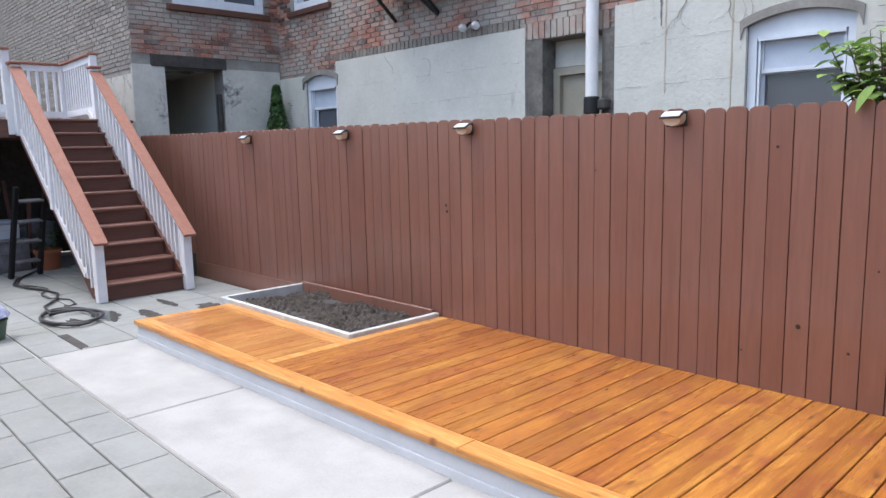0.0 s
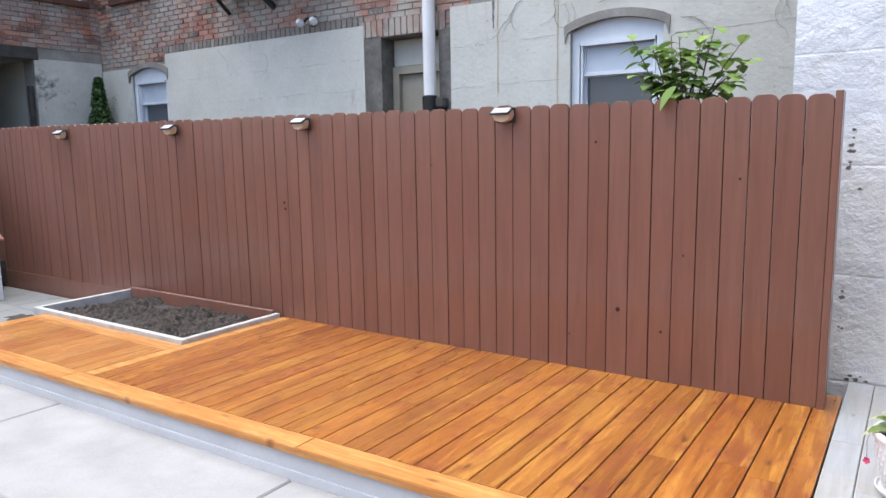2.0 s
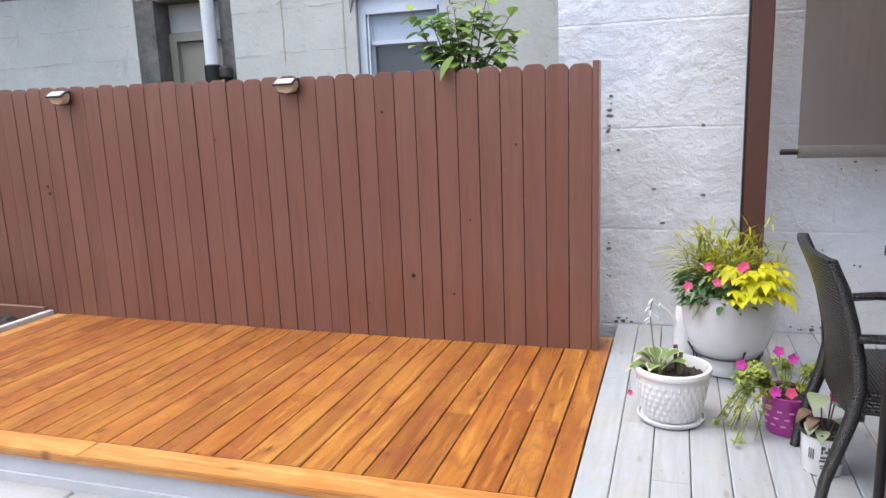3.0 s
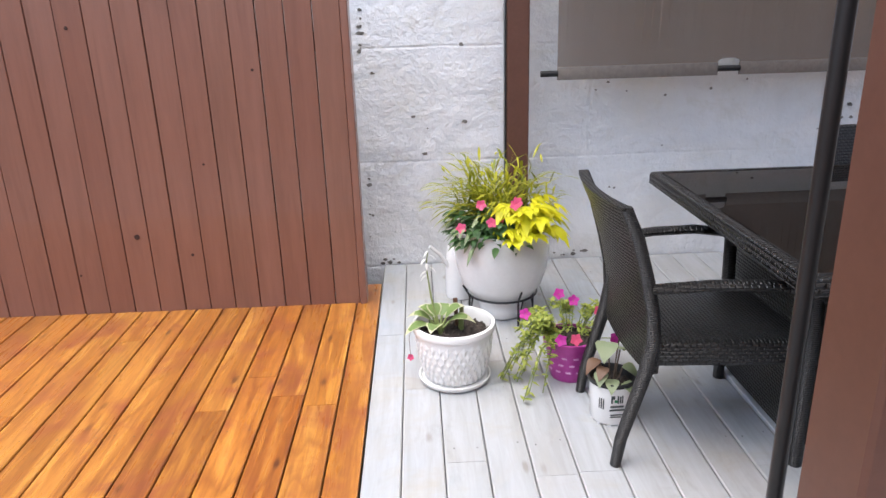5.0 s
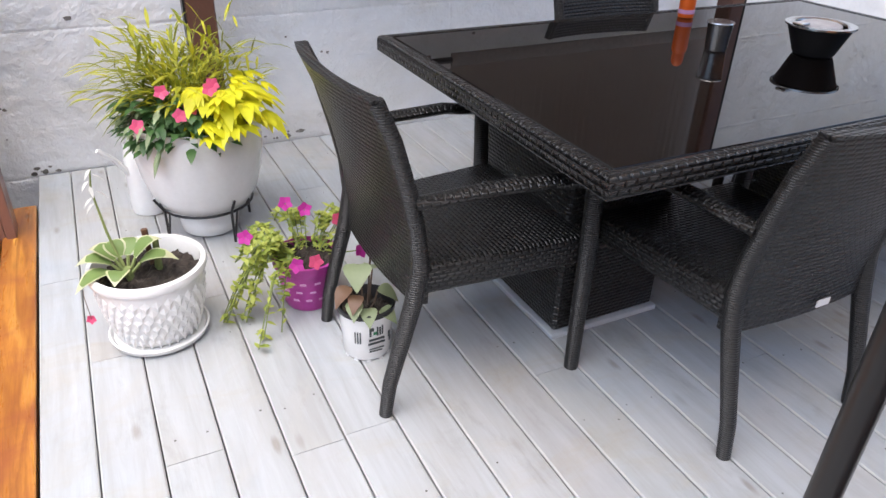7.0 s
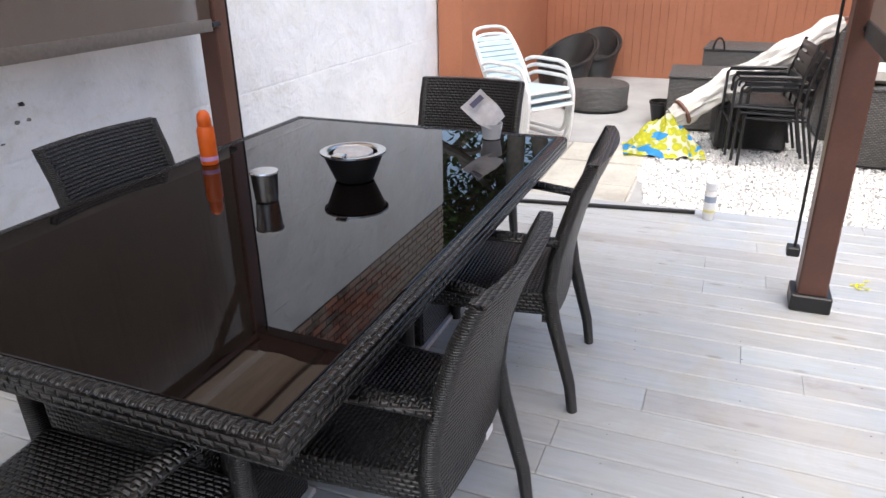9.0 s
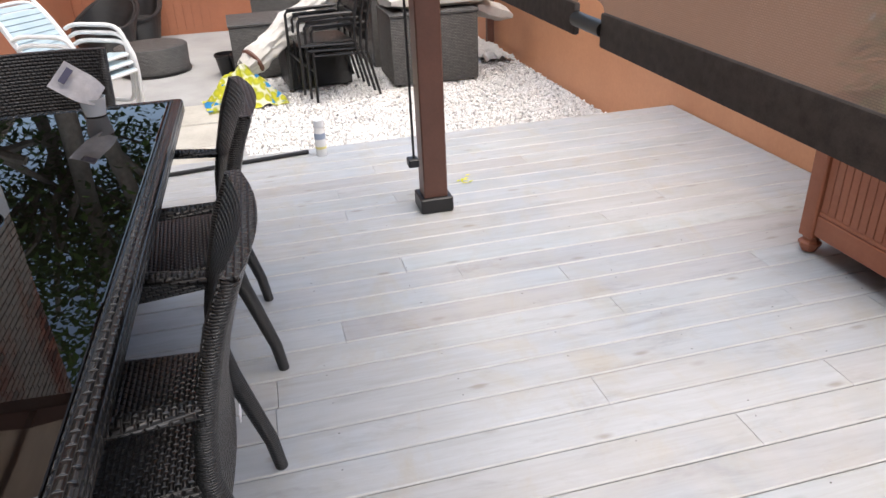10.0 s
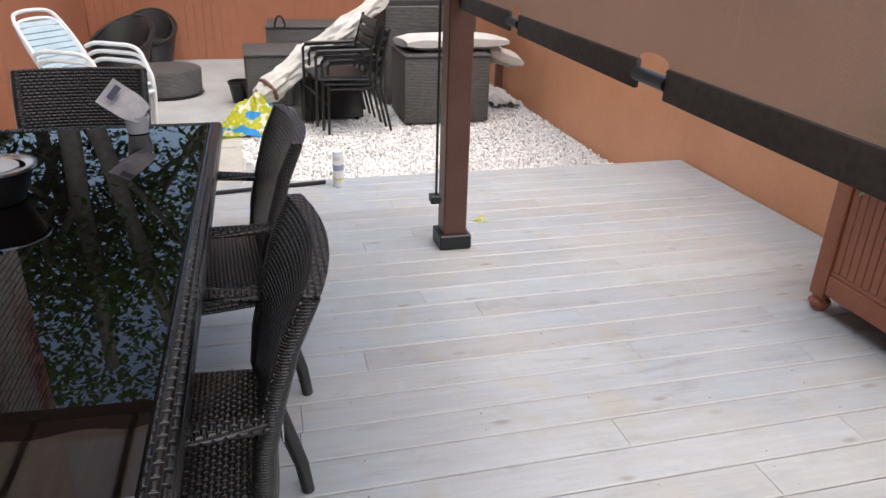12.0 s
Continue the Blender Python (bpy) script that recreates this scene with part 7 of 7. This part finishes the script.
def tree(x, y, seed, h):
    r_ = random.Random(seed)
    t = thing("tree", "tall leafy tree behind the far fence", "tree", yaw(x, y, -0.4, 0))
    bm = bmesh.new()
    acc = leaf_stuff("crown")
    tips = []

    def limb(p, d, L, r, depth):
        pts = [p]
        for k in range(5):
            d = (d + Vector([r_.uniform(-0.2, 0.2) for _ in range(3)])).normalized()
            pts.append(pts[-1] + d * L / 5)
        tube(pts, [r * (1 - 0.09 * k) for k in range(6)], 8 if depth < 2 else 5, bm)
        if depth < 3:
            for _ in range(3 if depth else 4):
                limb(pts[r_.choice((3, 4, 5))], (d + Vector((r_.uniform(-0.9, 0.9), r_.uniform(-0.9, 0.9), r_.uniform(-0.1, 0.5)))).normalized(), L * 0.68, r * 0.55, depth + 1)
        else:
            tips.append(pts[-1])
            tips.append(pts[3])

    limb(Vector((0, 0, 0)), Vector((0, 0, 1)), h * 0.42, 0.27, 0)
    for p in tips:
        for _ in range(72):
            q = p + Vector([r_.gauss(0, 0.5) for _ in range(3)])
            a_ = r_.uniform(0, 6.28)
            add_leaf(acc, q, (math.cos(a_), math.sin(a_), r_.uniform(-0.5, 0.4)), r_.uniform(0.12, 0.20), 0.11, droop=0.3, n=2)
    part("trunk", bm, BARK, t, "grey branching trunk", smooth=True)
    leaf_part(acc, GREEN, t, "green leaf canopy")


fork = thing("tree", "tall forked tree with bare grey trunks behind the fence", "tree", yaw(13.5, 4.33, -0.4, 0))
bm = tube(wavy([(0, 0, 0), (0.02, 0.02, 4.0), (0.0, 0.05, 8.5)], 0.03, 1.0, 2), [0.23 - 0.014 * k for k in range(9)], 12)
tube(wavy([(0.0, -0.12, 2.2), (0.0, -0.5, 4.0), (-0.1, -1.15, 7.6)], 0.03, 1.0, 5), [0.17 - 0.013 * k for k in range(6)], 10, bm)
tube(wavy([(0.0, -0.55, 4.3), (0.1, -1.6, 6.0), (0.1, -2.0, 7.4)], 0.04, 1.0, 6), [0.07 - 0.012 * k for k in range(4)], 8, bm)
tube(wavy([(0.0, 0.02, 4.8), (0.1, 0.9, 6.4), (0.1, 1.2, 7.6)], 0.04, 1.0, 7), [0.07 - 0.012 * k for k in range(4)], 8, bm)
part("trunk", bm, BARK, fork, "two bare grey trunks", smooth=True)
acc = leaf_stuff("crown")
rc = random.Random(44)
for c in [(rc.uniform(-0.9, 1.2), rc.gauss(-0.3, 1.5), rc.uniform(6.4, 9.4)) for _ in range(30)] + [(rc.uniform(0.3, 1.2), rc.gauss(-0.3, 1.8), rc.uniform(3.2, 6.4)) for _ in range(14)]:
    for _ in range(60):
        a_ = rc.uniform(0, 6.28)
        add_leaf(acc, (c[0] + rc.gauss(0, 0.32), c[1] + rc.gauss(0, 0.32), c[2] + rc.gauss(0, 0.28)), (math.cos(a_), math.sin(a_), rc.uniform(-0.6, 0.3)), rc.uniform(0.12, 0.2), 0.11, droop=0.3, n=2)
leaf_part(acc, GREEN, fork, "loose green leaf canopy")
tree(16.5, 4.6, 3, 9.0)
tree(14.5, 1.2, 8, 9.0)
tree(13.8, 7.2, 12, 9.0)


# ---- pieces of floors and fences ----
def clone(name, me, parent, m):
    ob = new(name, me)
    ob.parent = parent
    ob.matrix_world = m
    return ob


rnd = random.Random(21)
# fence pickets
PW = 0.127
bm = prism([(0.0002, 0), (PW - 0.0002, 0), (PW - 0.0002, 1.725), (PW - 0.012, 1.745), (PW - 0.030, 1.755), (0.030, 1.755), (0.012, 1.745), (0.0002, 1.725)], 0, 0.018, "y")
for v in bm.verts:
    if v.co.y < 0.001:
        v.co.x += 0.0032 if v.co.x < PW / 2 else -0.0032
        v.co.z -= 0.002
pick = mesh("picket", bm, PICKET)
for k in range(81):
    x = -PW * (k + 1) - 0.001
    z = FT(x) - 1.755 + rnd.uniform(-0.006, 0.006)
    clone("picket", pick, fence, pose(x, 3.0 + rnd.uniform(-0.003, 0.003), z, 0, rnd.uniform(-0.018, 0.018), 0))

# oiled boards
OP = 0.1365


def board(x0, x1, y0, y1, material, name, parent, z=-0.03, gap=0.0035, slope0=None, edge=None, chamfer=0.003):
    bm = bmesh.new()
    vs = bm_box(bm, x0 + gap, y0, z, x1 - gap, y1, 0.0)
    if slope0:
        for v in vs[0], vs[1], vs[4], vs[5]:
            v.co.y = slope0(v.co.x)
    bmesh.ops.bevel(bm, geom=[e for e in bm.edges if abs(e.verts[0].co.z) < 1e-6 and abs(e.verts[1].co.z) < 1e-6 and abs(e.verts[0].co.x - e.verts[1].co.x) < 1e-6], offset=chamfer, segments=1, affect="EDGES")
    ob = part(name, bm, material, parent)
    if edge:
        ob.data.materials.append(edge)
        for p in ob.data.polygons:
            if 0.2 < p.normal.z < 0.95:
                p.material_index = 1


inner = lambda x: EDGE(x) + 0.142
x = -0.019
board(-0.019, 0.100, inner(0.0), 3.25, ORANGE, "deck_board", deck, slope0=inner)
while x > -3.80:
    x0 = x - OP
    cuts = [3.0]
    if rnd.random() < 0.4:
        cuts = [rnd.uniform(1.7, 2.7), 3.0]
    y = None
    for c in cuts:
        board(x0, x, y if y else 1.4, c - 0.001, ORANGE, "deck_board", deck, slope0=None if y else inner)
        y = c + 0.001
    x = x0
xe = x
board(-3.94, xe, 1.4, 2.99, ORANGE_X, "border_board", deck, slope0=inner)
x = -3.94
while x > -5.60:
    board(max(x - OP, -5.71), x, 1.4, 1.885, ORANGE_Y, "deck_board", deck, slope0=inner)
    x -= OP
board(-5.71, -3.94, 1.888, 2.028, ORANGE_X, "border_board", deck)
board(-5.85, -5.712, 1.14, 2.028, ORANGE_X, "border_board", deck, slope0=lambda x: inner(x) + 0.002)
xs = [-5.85, -3.98, -1.96, 0.10]
for a, b in zip(xs, xs[1:]):
    bm = prism([(a + 0.001, EDGE(a)), (b - 0.001, EDGE(b)), (b - 0.001, inner(b) - 0.003), (a + 0.001, inner(a) - 0.003)], -0.033, 0.002)
    bmesh.ops.bevel(bm, geom=[e for e in bm.edges if e.verts[0].co.z > 0 and e.verts[1].co.z > 0], offset=0.004, segments=2, affect="EDGES")
    part("border_board", bm, ORANGE_X, deck)

# whitewashed boards
GP = 0.1428
x = 0.232 - GP + 0.014
first = True
while x < 4.80:
    x1 = 0.232 if first else min(x + GP, 4.812)
    cuts, y = [], -1.735
    y += rnd.uniform(0.5, 2.6)
    while y < 3.2:
        cuts.append(y)
        y += rnd.uniform(1.6, 2.7)
    y = -1.735
    for c in cuts + [3.55]:
        board(x, x1, y + 0.001, c - 0.001, GREYDECK, "deck_board", grey_deck, gap=0.0020, edge=WASHEDGE, chamfer=0.0042)
        y = c
    x, first = x1, False

# flagstones, in courses along the yard
y, row = 0.385, 0
while y > -1.7:
    h = (0.27, 0.265, 0.46, 0.46)[row % 4]
    x = -0.0 - rnd.uniform(0, 0.4)
    while x > -13:
        w = rnd.choice((0.45, 0.56, 0.60, 0.62))
        part("flagstone", box(x - w + 0.005, max(y - h + 0.005, -1.738), GROUND - 0.05, x - 0.005, y - 0.005, GROUND - 0.002 - rnd.uniform(0, 0.003), 0.004), PAVER, patio)
        x -= w
    y -= h
    row += 1
y = 0.395
for row, h in enumerate((0.32, 0.45, 0.40, 0.40, 0.45, 0.5)):
    x = -5.89 if y < 1.9 else -6.07
    while x > -12:
        w = rnd.choice((0.30, 0.45, 0.60))
        part("flagstone", box(x - w + 0.005, y + 0.005, GROUND - 0.05, x - 0.005, y + h - 0.005, GROUND - 0.002 - rnd.uniform(0, 0.003), 0.004), PAVER, patio)
        x -= w
    y += h

# screw heads and dark nail holes in the decks
SCREW = mat("screw_head", (0.10, 0.09, 0.08), 0.4, 0.5)
nail = bmesh.new()
for y_ in (1.46, 1.86, 2.27, 2.68, 2.95):
    for k in range(28):
        for dx in (0.03, 0.107):
            x_ = -0.019 - OP * (k + 1) + dx + rnd.uniform(-0.004, 0.004)
            bmesh.ops.create_circle(nail, cap_ends=True, segments=6, radius=0.0032, matrix=Matrix.Translation((x_, y_ + rnd.uniform(-0.008, 0.008), 0.0012)))
part("screw", nail, SCREW, deck, kind="stuff")
nail = bmesh.new()
for y_ in (-1.5, -1.1, -0.7, -0.3, 0.1, 0.5, 0.9, 1.3, 1.7, 2.1, 2.5, 2.9, 3.3):
    for k in range(32):
        for dx in (0.03, 0.112):
            if rnd.random() < 0.5:
                bmesh.ops.create_circle(nail, cap_ends=True, segments=6, radius=rnd.uniform(0.0018, 0.0035), matrix=Matrix.Translation((0.232 + GP * k + dx + rnd.uniform(-0.006, 0.006), y_ + rnd.uniform(-0.02, 0.02), 0.0012)))
part("screw", nail, SCREW, grey_deck, kind="stuff")
